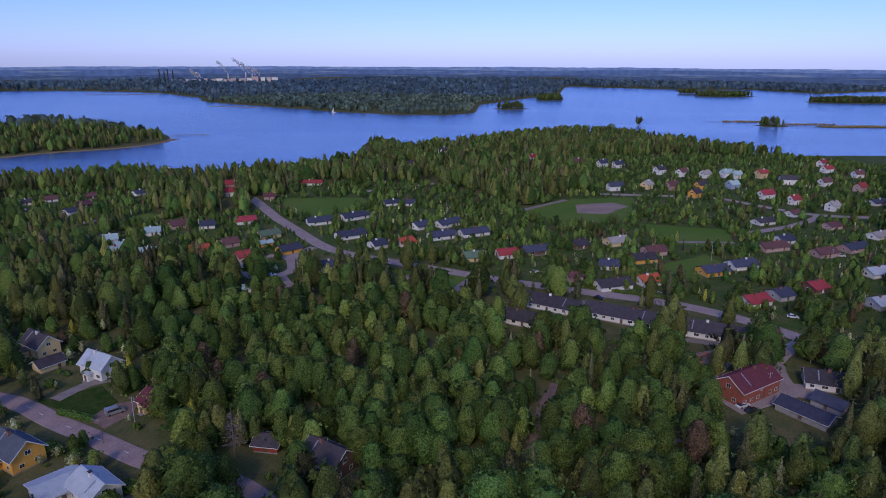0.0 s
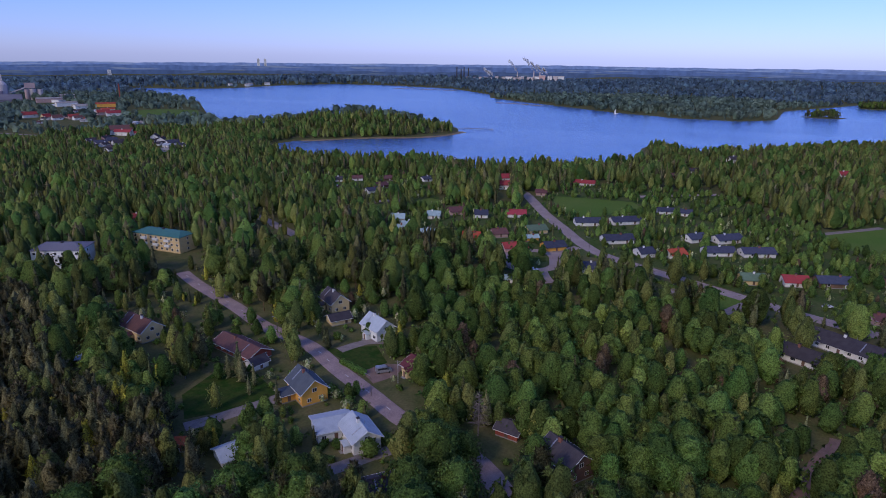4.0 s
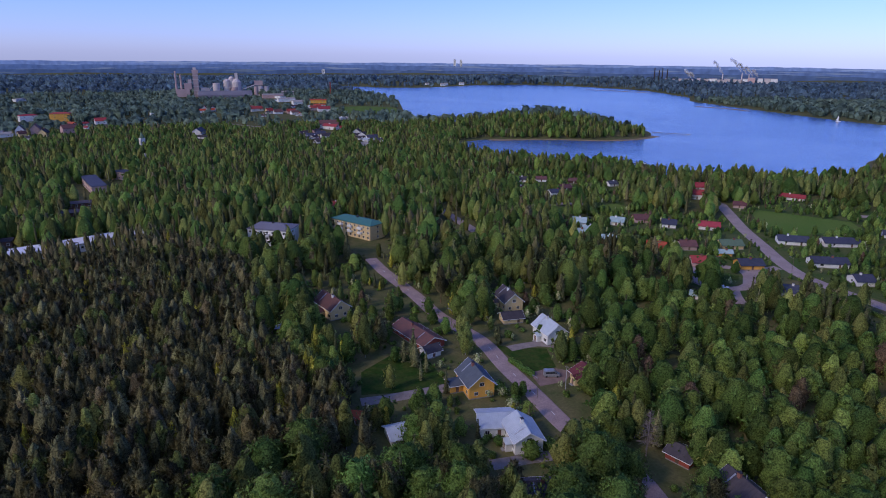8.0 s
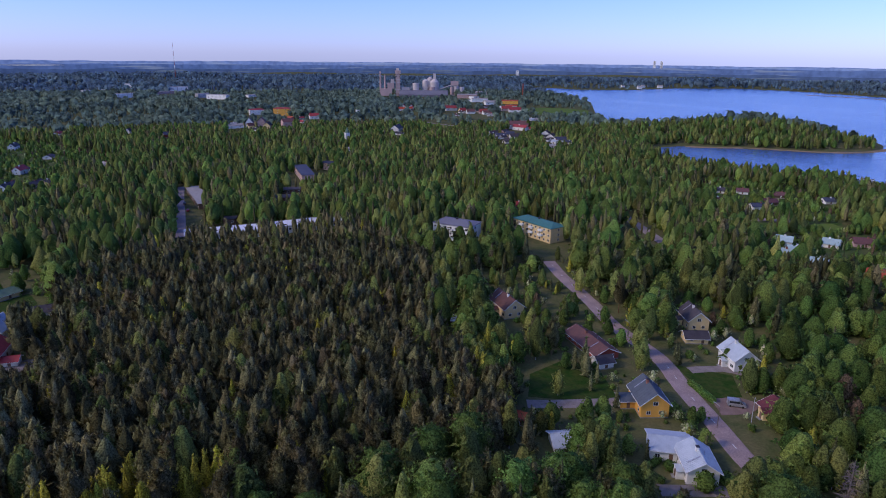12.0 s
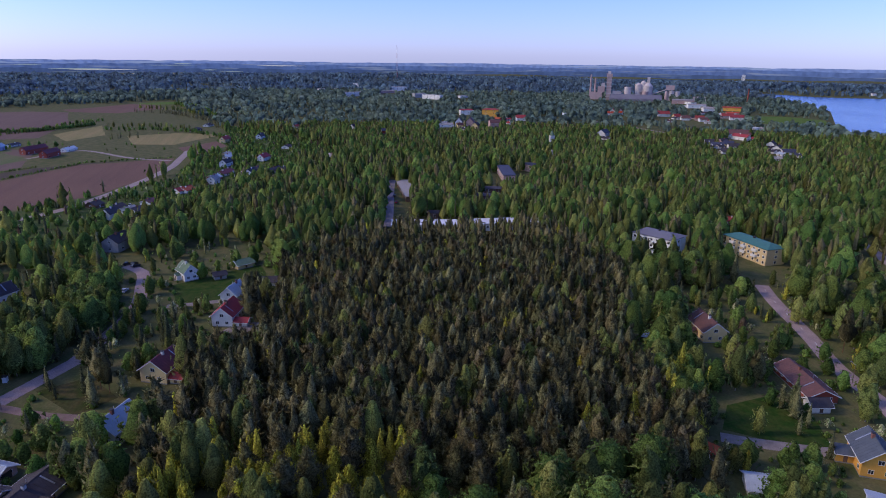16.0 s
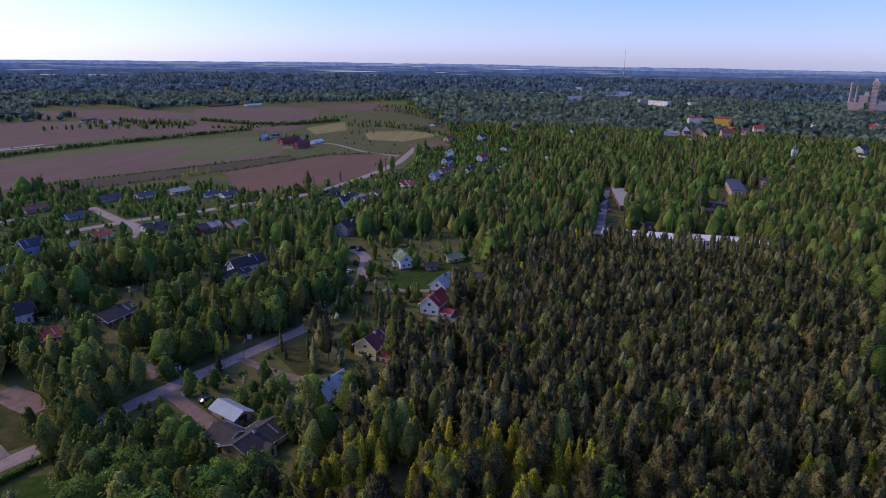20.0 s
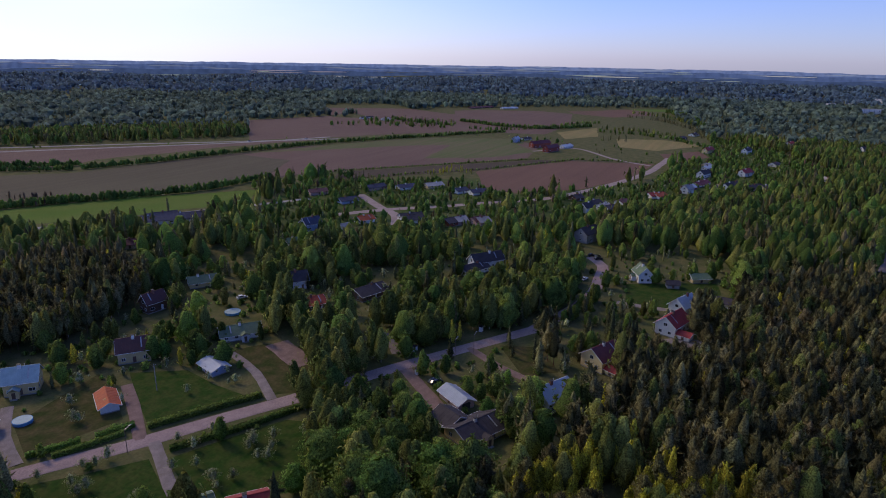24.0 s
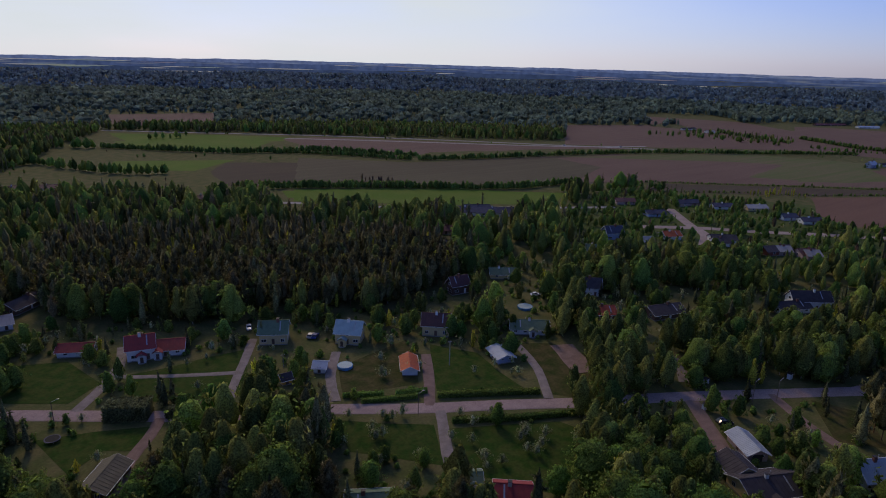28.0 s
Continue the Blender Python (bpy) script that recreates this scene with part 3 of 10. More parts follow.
def house(cx, cy, rot, length, width, eave, ridge, roof, wall, near, name, label, chimney):
    """A gabled house: plinth, walls, roof slabs with seams, barge boards, chimney, windows, door."""
    L, W = length / 2, width / 2
    # last value: share of the way to the camera kept free of trees
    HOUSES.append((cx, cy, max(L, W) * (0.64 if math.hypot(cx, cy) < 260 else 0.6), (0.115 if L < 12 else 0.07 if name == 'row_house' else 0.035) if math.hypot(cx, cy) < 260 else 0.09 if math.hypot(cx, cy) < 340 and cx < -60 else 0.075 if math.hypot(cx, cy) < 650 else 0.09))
    root = new(name)
    root.matrix_basis = pose(cx, cy, 0, 0, 0, rot)
    cat = {"row_house": "row house", "garage": "garage", "shed": "shed", "carport": "carport", "barn": "barn"}.get(name, "house")
    tagged(root, label, cat)
    rng = random.Random(int(cx * 13 + cy * 7))
    part("plinth", Build().box(-L + 0.03, -W + 0.03, -0.5, L - 0.03, W - 0.03, 0.4), "plinth", root)
    part("wall", Build().prism([(-W, 0.4), (W, 0.4), (W, eave), (0, ridge - 0.12), (-W, eave)], -L, L), wall, root)
    over, th = 0.6, 0.16
    slope = (ridge - eave) / W
    ez = eave - over * slope
    b = Build()
    step = 0.6 if "metal" in roof or "cyan" in roof or "green" in roof else 1.1
    end = L + over
    across = [(-end, 0.0)]
    if near:
        n = int(2 * end / step)
        for i in range(1, n):
            x = -end + i * 2 * end / n
            across += [(x - 0.05, 0), (x - 0.03, 0.06), (x + 0.03, 0.06), (x + 0.05, 0)]
    across += [(end, 0.0)]
    for s in (-1, 1):
        b.draw_out([(x, s * (W + over), ez + th + z) for x, z in across] + [(end, s * (W + over), ez), (-end, s * (W + over), ez)], (0, -s * (W + over), ridge - ez))
    b.box(-L - over, -0.14, ridge + th - 0.06, L + over, 0.14, ridge + th + 0.05)
    part("roof", b, roof, root)
    if near:
        trim = "trim_white" if wall not in ("wall_white",) or roof != "roof_metal" else "trim_white"
        for e in (-1, 1):
            x = e * (L + over)
            g = Build()
            for s in (-1, 1):
                g.prism([(s * (W + over), ez - 0.1), (0, ridge - 0.1), (0, ridge + th), (s * (W + over), ez + th)], x, x + e * 0.05)
            part("bargeboard", g, trim, root)
        for s in (-1, 1):
            y = s * (W + over + 0.06)
            part("gutter", Build().box(-L - over, min(y, y + s * 0.1), ez - 0.02, L + over, max(y, y + s * 0.1), ez + 0.1), "trim_white", root)
    if near > 1 and eave < 5.2 and name == "house" and rng.random() < 0.45:
        # a small gabled porch on the long side
        px, pd = rng.uniform(-0.4, 0.4) * L, 1.9
        porch = part("porch", Build().box(px - 1.3, -W - pd, 0.0, px + 1.3, -W, 2.5), wall, root)
        lid = Build()
        for e in (-1, 1):
            lid.draw_out([(px + e * 1.7, -W - pd - 0.3, 2.35), (px, -W - pd - 0.3, 3.5), (px, -W - pd - 0.3, 3.62), (px + e * 1.7, -W - pd - 0.3, 2.47)], (0, pd + 0.6, 0))
        part("porch_roof", lid, roof, porch)
        part("porch_door", Build().box(px - 0.5, -W - pd - 0.05, 0.1, px + 0.5, -W - pd + 0.01, 2.15), "wall_brown", porch)
        part("step", Build().box(px - 0.9, -W - pd - 0.8, -0.1, px + 0.9, -W - pd, 0.16), "plinth", porch)
    if near and chimney:
        lx = L * rng.choice((-0.5, 0.5))
        za, zb = ridge + th + 0.1, ridge + th - 0.85 * (ridge - eave) + 0.1
        part("roof_ladder", Build().prism([(-0.1 * W, za - 0.1 * (ridge - eave)), (-0.85 * W, zb), (-0.85 * W, zb - 0.06), (-0.1 * W, za - 0.1 * (ridge - eave) - 0.06)], lx - 0.2, lx + 0.2), "galvanised", root)
        part("vent_pipe", Build().tube(lx * 0.4, 0.25 * W, ridge - 0.4 * (ridge - eave), ridge + 0.45, 0.09, 0.09, n=8), "galvanised", root)
    if chimney:
        x = rng.uniform(-0.35, 0.35) * L
        ch = Build().box(x - 0.45, -0.8, ridge - 1.2, x + 0.45, -0.1, ridge + 1.0)
        c = part("chimney", ch, "wall_white" if wall in ("wall_white", "wall_cream") and rng.random() < 0.6 else "chimney_brick", root)
        part("chimney_cap", Build().box(x - 0.55, -0.9, ridge + 1.0, x + 0.55, 0.0, ridge + 1.12), "trim_dark", c)
    # windows and door
    storeys = [1.7] if eave < 4 else [1.8]
    size = (1.3, 1.2) if name not in ("garage", "shed", "carport") else (0.8, 0.7)
    gap = 3.0 if near > 1 else (4.0 if near else 7.0)
    n = max(1, int(2 * L / gap))
    if name == "row_house":
        n = max(2, int(2 * L / 3.4))
    if name in ("shed", "carport"):
        n = 1
    for z in storeys:
        for s, face in ((-1, 3), (1, 1)):
            for i in range(n):
                x = -L + (i + 0.5) * 2 * L / n
                if i == n // 2 and s == -1:
                    d = Build().box(x - 0.5, -W - 0.04, 0.4, x + 0.5, -W + 0.02, 2.45)
                    part("door", d, "wall_brown" if wall != "wall_brown" else "trim_white", root)
                else:
                    window(root, x, s * W, z, size[0] * rng.choice((1, 1, 1.4)), size[1], face, near)
        if 2 * W > 5:
            for e, face in ((-1, 2), (1, 0)):
                for y in ((-W * 0.45, W * 0.45) if near else (0.0,)):
                    window(root, e * L, y, z, size[0], size[1], face, near)
    if eave > 4:
        for e, face in ((-1, 2), (1, 0)):
            window(root, e * L, 0, eave + 0.1, 1.5, 1.3, face, near)
        if near:
            window(root, 0, -W, 3.9, 1.1, 0.8, 3, near)
    if name == "garage" and near:
        part("garage_door", Build().box(L - 0.02, -1.3, 0.1, L + 0.06, 1.3, 2.2), "trim_dark", root)
    return root




# ---- large buildings and landmarks ----
def block(cx, cy, base, rot, length, width, high, floors, wall, roof, label):
    """A block of flats or a hall: walls, low roof, rows of windows."""
    L, W = length / 2, width / 2
    far = math.hypot(cx, cy) > 600
    back = 0.025 if floors == 1 else 0.06 if not far else 0.08
    HOUSES.append((cx, cy, max(L, W) * 0.75 if floors > 1 else W, back))
    if length > 30 and not far:
        c, s = math.cos(radians(rot)), math.sin(radians(rot))
        for u in (-0.7, 0.7):
            HOUSES.append((cx + u * L * c, cy + u * L * s, W, back))
    root = new("apartment_block" if floors > 1 else "hall")
    root.matrix_basis = pose(cx, cy, base, 0, 0, rot)
    tagged(root, label, "building")
    part("wall", Build().box(-L, -W, -2, L, W, high - 0.6), wall, root)
    o = 0.5
    b = Build()
    rise = 2.0 if roof in ("roof_teal", "roof_red", "hall_roof") else 0.5
    z = high - 0.6
    b.box(-L - o, -W - o, z, L + o, W + o, z + 0.25)
    top = [(-L + W * 0.7, 0, z + rise), (L - W * 0.7, 0, z + rise)]
    e = [(-L - o, -W - o, z + 0.25), (L + o, -W - o, z + 0.25), (L + o, W + o, z + 0.25), (-L - o, W + o, z + 0.25)]
    b.face([e[0], e[1], top[1], top[0]]).face([e[2], e[3], top[0], top[1]]).face([e[1], e[2], top[1]]).face([e[3], e[0], top[0]])
    part("roof", b, roof, root)
    n = max(2, int(length / (3.2 if not far else 9)))
    for f in range(floors):
        zz = (high - 0.6) * (f + 0.55) / floors
        for s, face in ((-1, 3), (1, 1)):
            for i in range(n):
                window(root, -L + (i + 0.5) * 2 * L / n, s * W, zz, 1.5, 1.4, face, 0)
        for e2, face in ((-1, 2), (1, 0)):
            window(root, e2 * L, 0, zz, 1.5, 1.4, face, 0)
    if floors == 3 and not far:
        for f in range(1, 3):
            for x in (-L * 0.5, 0.0, L * 0.5):
                z0 = (high - 0.6) * f / floors + 0.2
                part("balcony", Build().box(x - 1.6, -W - 1.3, z0, x + 1.6, -W - 0.01, z0 + 1.1), "wall_white", root)
        part("chimney", Build().box(-0.5, -0.5, high, 0.5, 0.5, high + 2.2), "trim_dark", root)
    return root


def facing(x, y):
    """The turn that makes a thing's -y side look at the viewpoint in the middle."""
    return math.degrees(math.atan2(y, x)) - 90


def cement_plant(cx, cy):
    """Preheater tower, stacks, silos, dome store and conveyors of a cement works."""
    root = new("cement_plant")
    root.matrix_basis = pose(cx, cy, 0, 0, 0, facing(cx, cy))
    tagged(root, "pale concrete cement works with tower, silos and stacks", "factory")
    HOUSES.append((cx, cy, 90, 0.05))
    k = 1.35

    def box(name, x0, x1, y0, y1, z0, z1, mat):
        part(name, Build().box(x0 * k, y0 * k, z0 * k, x1 * k, y1 * k, z1 * k), mat, root)

    def tank(name, x, y, r, z0, z1, mat, cap=0):
        b = Build().tube(x * k, y * k, z0 * k, z1 * k, r * k, n=18)
        if cap:
            b.tube(x * k, y * k, z1 * k, (z1 + cap) * k, r * k, r * 0.3 * k, n=18)
        part(name, b, mat, root)
    box("tower", -43, -35, 0, 9, -2, 40, "silo_pink")
    box("tower_top", -44, -34, -1, 10, 40, 46, "silo_pink")
    for z in range(6, 40, 6):
        box("platform", -44, -34, -1, 10, z, z + 0.8, "silo")
    box("penthouse", -42, -37, 2, 7, 46, 50, "silo")
    for x in (-71, -63):
        part("stack", Build().tube(x * k, 6 * k, -2, (44 if x < -70 else 38) * k, 1.9 * k, 1.4 * k, n=12), "silo_pink", root)
    box("kiln_hall", -72, -50, -4, 10, -2, 14, "silo_pink")
    box("mill_house", -58, -46, -2, 10, 14, 24, "silo_pink")
    box("mill_tower", -52, -46, 0, 8, 24, 30, "silo")
    box("store", -32, -18, 4, 16, -2, 16, "silo")
    tank("silo", -6, 2, 6, -2, 24, "silo")
    tank("silo", 12, 10, 6, -2, 28, "silo", 3)
    tank("silo", 20, 12, 5, -2, 32, "silo", 3)
    tank("dome_silo", 28, 8, 8, -2, 26, "silo", 6)
    box("head_house", 25.5, 30.5, 5, 11, 31, 41, "silo")
    tank("silo", 24, 0, 5, -2, 17, "silo_pink")
    tank("silo", 60, 4, 3.2, -2, 18, "silo_pink")
    tank("silo", 68, 6, 5, -2, 19, "silo")
    tank("silo", 78, 6, 4.2, -2, 18, "silo")
    box("silo_head", 58, 72, 2, 8, 20, 28, "silo_pink")
    hall = Build().prism([(-26 * k, -2), (8 * k, -2), (8 * k, 5 * k), (-9 * k, 12 * k), (-26 * k, 5 * k)], -36 * k, 52 * k)
    part("clinker_hall", hall, "hall_roof", root)
    for p, q in (((-22, 0, 6), (-8, 2, 24)), ((36, 4, 12), (58, 5, 20)), ((12, 4, 14), (24, 4, 20))):
        p, q = Vector(p) * k, Vector(q) * k
        part("conveyor", Build().draw_out([p, p + Vector((0, 2, 0)), p + Vector((0, 2, 2)), p + Vector((0, 0, 2))], q - p), "silo", root)
    for x in (88, 104, 118):
        box("shed", x, x + 13, -2, 8, -2, 6 + (x % 5), "silo")


def paper_mill(cx, cy, z):
    """A long white mill with thin stacks beyond the lake."""
    root = new("paper_mill")
    root.matrix_basis = pose(cx, cy, z, 0, 0, facing(cx, cy))
    tagged(root, "long white paper mill with dark stacks across the lake", "factory")
    rng = random.Random(4)
    x = -185.0
    while x < 190:
        w, h = rng.uniform(12, 38), rng.uniform(1, 7) + (4 if x > 90 else 0)
        part("hall", Build().box(x, 0, -30, x + w, 40, h), rng.choice(("wall_white", "wall_white", "silo", "wall_pink")), root)
        part("roof", Build().box(x - 0.5, -0.5, h, x + w + 0.5, 40.5, h + 1.2), "silo", root)
        x += w + rng.uniform(0, 14)
    for x, h in ((-225, 42), (-208, 34), (-196, 41), (-178, 38), (20, 24), (86, 28), (110, 26)):
        part("stack", Build().tube(x, 10, -30, h, 2.6, 2.0, n=10), "trim_dark" if h > 30 else "silo", root)
    puffs = random.Random(3)
    for x, h, ln in ((22, 22, 46), (88, 26, 52), (104, 24, 38), (122, 20, 30), (-90, 8, 26), (-80, 8, 18), (140, 16, 22)):
        b = Build()
        for i in range(26):
            u = i / 25
            r = (1.6 + 4.4 * u) * puffs.uniform(0.6, 1.2)
            cx2, cz = x - u * ln * 0.8 + puffs.gauss(0, 1 + 2 * u), h + u * ln + puffs.gauss(0, 1 + u)
            for k in range(4):
                z0, z1 = -math.cos(math.pi * k / 4), -math.cos(math.pi * (k + 1) / 4)
                b.tube(cx2, 10 + puffs.gauss(0, 0.3), cz + r * z0, cz + r * z1, max(0.1, r * math.sqrt(max(0, 1 - z0 * z0))), max(0.1, r * math.sqrt(max(0, 1 - z1 * z1))), n=7)
        part("steam", b, "steam", root)


def mast(cx, cy, z, high):
    root = new("radio_mast")
    root.location = (cx, cy, z)
    tagged(root, "tall thin red and white radio mast", "mast")
    n = 7
    for i in range(n):
        part("section", Build().tube(0, 0, -20 if i == 0 else high * i / n, high * (i + 1) / n, 1.0 - 0.08 * i, 0.92 - 0.08 * i, n=6), "roof_red" if i % 2 == 0 else "trim_white", root)


def tower_block(cx, cy, top, wide, rot):
    """A white far tower block, its place and height fitted to show over the backdrop from the camera."""
    root = new("tower_block")
    root.matrix_basis = pose(cx, cy, 0, 0, 0, rot)
    tagged(root, "white tower block above far woods", "building")
    h = wide / 2
    part("wall", Build().box(-h, -h, -20, h, h, top), "wall_white", root)
    part("roof", Build().box(-h - 0.3, -h - 0.3, top, h + 0.3, h + 0.3, top + 0.8), "trim_white", root)
    part("lift_room", Build().box(-h * 0.4, -h * 0.4, top + 0.8, h * 0.4, h * 0.4, top + 3.5), "wall_grey", root)
    for z in range(2, int(top) - 2, 3):
        for u in (-0.55, 0.0, 0.55):
            part("window", Build().box(u * h - 1.1, -h - 0.06, z, u * h + 1.1, -h + 0.05, z + 1.5), "pane", root)


def steeple(cx, cy, high):
    root = new("church_tower")
    root.location = (cx, cy, 0)
    tagged(root, "slim pale church tower with a spire", "tower")
    HOUSES.append((cx, cy, 6, 0.05))
    part("shaft", Build().box(-2.5, -2.5, -1, 2.5, 2.5, high * 0.6), "wall_white", root)
    part("spire", Build().tube(0, 0, high * 0.6, high, 3.2, 0.1, n=8), "roof_green", root)


def brick_chimney(cx, cy, high):
    root = new("factory_chimney")
    root.location = (cx, cy, 0)
    tagged(root, "tall red-brick factory chimney", "chimney")
    part("shaft", Build().tube(0, 0, -1, high, 2.0, 1.3, n=12), "wall_brick", root)
    part("rim", Build().tube(0, 0, high, high + 1, 1.6, 1.6, n=12), "trim_dark", root)


# ---- vehicles ----
CAR_MESH = {}


def car(cx, cy, rot, colour, kind="car"):
    """A parked car or van: body, cabin glass, wheels, lights."""
    van = kind == "van"
    lx, wy, h = (5.2, 2.0, 2.3) if van else (4.4, 1.76, 1.45)
    L, W = lx / 2, wy / 2
    key = (colour, kind)
    if key not in CAR_MESH:
        if van:
            side = [(-L, 0.35), (L, 0.35), (L, 0.95), (L - 0.8, 1.15), (L - 1.5, 2.0), (L - 1.9, 2.25), (-L + 0.1, 2.25), (-L, 2.1)]
        else:
            side = [(-L, 0.3), (L, 0.3), (L, 0.7), (L - 0.2, 0.85), (L - 1.2, 0.95), (-L + 0.15, 0.95), (-L, 0.8)]
        body = Build().prism(side, -W, W, "y")
        roof = [(L - 1.3, 0.95), (L - 2.0, h), (-L + 0.9, h), (-L + 0.25, 0.95)]
        glass = Build()
        if van:
            glass.prism([(L - 0.86, 1.2), (L - 1.5, 2.0), (L - 1.6, 2.0), (L - 1.6, 1.2)], -W - 0.01, W + 0.01, "y")
            glass.box(-L + 0.5, -W - 0.01, 1.3, L - 1.7, W + 0.01, 1.95)
        else:
            glass.prism(roof, -W + 0.12, W - 0.12, "y")
            body.box(-L + 0.95, -W + 0.1, h, L - 2.0, W - 0.1, h + 0.04)
        wheel = Build().prism([(0.32 * math.cos(i * math.pi / 6), 0.32 * math.sin(i * math.pi / 6)) for i in range(12)], -0.1, 0.1, "y")
        lights = Build().box(L - 0.03, -W + 0.1, 0.62, L + 0.02, -W + 0.5, 0.78)
        CAR_MESH[key] = (body.mesh("body", ["car_" + colour]), glass.mesh("glass", ["pane"]), wheel.mesh("wheel", ["rubber"]), lights.mesh("headlight", ["trim_white"]))
    root = new(kind)
    root.matrix_basis = pose(cx, cy, 0.18, 0, 0, rot)
    tagged(root, "parked " + {"dark": "black", "silver": "silver-grey"}.get(colour, colour) + " " + kind + " beside a house or road", kind)
    for name, me in zip(("body", "glass"), CAR_MESH[key]):
        new(name, me).parent = root
    for x in (-L + 0.8, L - 0.85):
        for y in (-W + 0.05, W - 0.05):
            w = new("wheel", CAR_MESH[key][2])
            w.parent, w.location = root, (x, y, 0.32)
    for y in (0, wy - 0.6):
        w = new("headlight", CAR_MESH[key][3])
        w.parent, w.location = root, (0, y, 0)
    TREE_FREE.append((cx, cy, 3, 0.08))


# ---- street furniture and garden things ----
def street_lamp(cx, cy, rot):
    root = new("street_lamp")
    root.matrix_basis = pose(cx + 3.6, cy, 0, 0, 0, rot)
    tagged(root, "wooden street lamp post with a curved arm beside the road", "lamp")
    part("pole", Build().tube(0, 0, -0.2, 7.0, 0.11, 0.08, n=8), "wood_pole", root)
    part("arm", Build().draw_out([(0, -0.04, 6.8), (0, 0.04, 6.8), (0, 0.04, 6.9), (0, -0.04, 6.9)], (-1.6, 0, 0.5)), "galvanised", root)
    part("head", Build().box(-2.1, -0.14, 7.22, -1.5, 0.14, 7.4), "galvanised", root)


def utility_pole(cx, cy, high):
    root = new("utility_pole")
    root.location = (cx, cy, 0)
    tagged(root, "grey wooden utility pole among gardens", "pole")
    part("pole", Build().tube(0, 0, -0.2, high, 0.13, 0.09, n=8), "wall_grey", root)
    part("crossarm", Build().box(-0.7, -0.05, high - 0.6, 0.7, 0.05, high - 0.48), "wood_pole", root)
    for x in (-0.6, 0.6):
        part("insulator", Build().tube(x, 0, high - 0.48, high - 0.3, 0.05, n=6), "trim_white", root)


def hedge(pts, width, high):
    """A clipped leafy hedge along a line."""
    rng = np.random.default_rng(int(abs(pts[0][0]) * 10 + high * 7))
    c, d = [], []
    for p, q in zip(pts, pts[1:]):
        ln = math.hypot(q[0] - p[0], q[1] - p[1])
        n = int(ln * (width + 2 * high) * 9)
        u = rng.random(n)
        t = np.array([(q[0] - p[0]) / ln, (q[1] - p[1]) / ln])
        a = rng.uniform(0, 1, n) * (width + 2 * high)
        off = np.where(a < high, -width / 2, np.where(a > high + width, width / 2, a - high - width / 2))
        z = np.where(a < high, a, np.where(a > high + width, a - high - width, high))
        off = off + rng.normal(0, 0.13, n)
        z = z + rng.normal(0, 0.12, n)
        base = np.array(p) + np.outer(u * ln, t)
        c.append(np.stack([base[:, 0] - t[1] * off, base[:, 1] + t[0] * off, z], 1))
        nx = np.where(a < high, -1, np.where(a > high + width, 1, 0))
        d.append(np.stack([-t[1] * nx, t[0] * nx, 1.0 * (nx == 0) + 0.3], 1))
        core = Build()
    size = 0.3 if high < 2.5 else 0.55
    v = leaves(rng, np.concatenate(c), np.concatenate(d), size)
    t = np.arange(len(v)).reshape(-1, 3)
    for p, q in zip(pts, pts[1:]):  # the dense inside
        ln = math.hypot(q[0] - p[0], q[1] - p[1])
        sx, sy, w = -(q[1] - p[1]) / ln, (q[0] - p[0]) / ln, width / 2 - 0.12
        box = [(e[0] + k * sx * w, e[1] + k * sy * w, z) for e in (p, q) for k, z in ((-1, 0), (1, 0), (1, high - 0.12), (-1, high - 0.12))]
        t = np.concatenate([t, np.array([(0, 4, 7), (0, 7, 3), (1, 2, 6), (1, 6, 5), (3, 7, 6), (3, 6, 2), (0, 3, 2), (0, 2, 1), (4, 5, 6), (4, 6, 7)]) + len(v)])
        v = np.concatenate([v, np.array(box)])
    ob = new("hedge", quick_mesh("hedge", v, t, "leaf_broad" if high < 2.5 else "leaf_spruce"))
    tagged(ob, "dense clipped green garden hedge beside the road", "hedge")
    KEEP_OUT.append((pts, width))


def swing_frame(cx, cy):
    root = new("climbing_frame")
    root.matrix_basis = pose(cx, cy, 0.1, 0, 0, 30)
    tagged(root, "orange playground climbing frame on sand", "playground frame")
    for x in (-2.5, 2.5):
        for s in (-1, 1):
            part("leg", Build().draw_out([(x - 0.12, s * 1.4, 0), (x + 0.12, s * 1.4, 0), (x + 0.12, s * 1.4 + 0.24, 0), (x - 0.12, s * 1.4 + 0.24, 0)], (0, -s * 1.4, 2.8)), "orange_paint", root)
    part("beam", Build().box(-3, -0.14, 2.7, 3, 0.14, 2.98), "orange_paint", root)
    part("slide", Build().draw_out([(2.6, -0.5, 2.0), (2.6, 0.5, 2.0), (2.6, 0.5, 2.2), (2.6, -0.5, 2.2)], (3.4, 0, -1.9)), "orange_paint", root)


def pier(x0, y0, x1, y1):
    root = new("pier")
    d = math.hypot(x1 - x0, y1 - y0)
    root.matrix_basis = pose(x0, y0, -2, 0, 0, math.degrees(math.atan2(y1 - y0, x1 - x0)))
    tagged(root, "long narrow wooden pier on piles in the lake", "pier")
    part("deck", Build().box(-8, -1.2, 0.9, d, 1.2, 1.2), "wood_pole", root)
    part("end_deck", Build().box(d, -4, 0.9, d + 4, 4, 1.2), "wood_pole", root)
    for i in range(int(d / 8)):
        part("pile", Build().tube(i * 8 + 2, 1.0, -3, 1.6, 0.2, n=6), "wood_pole", root)


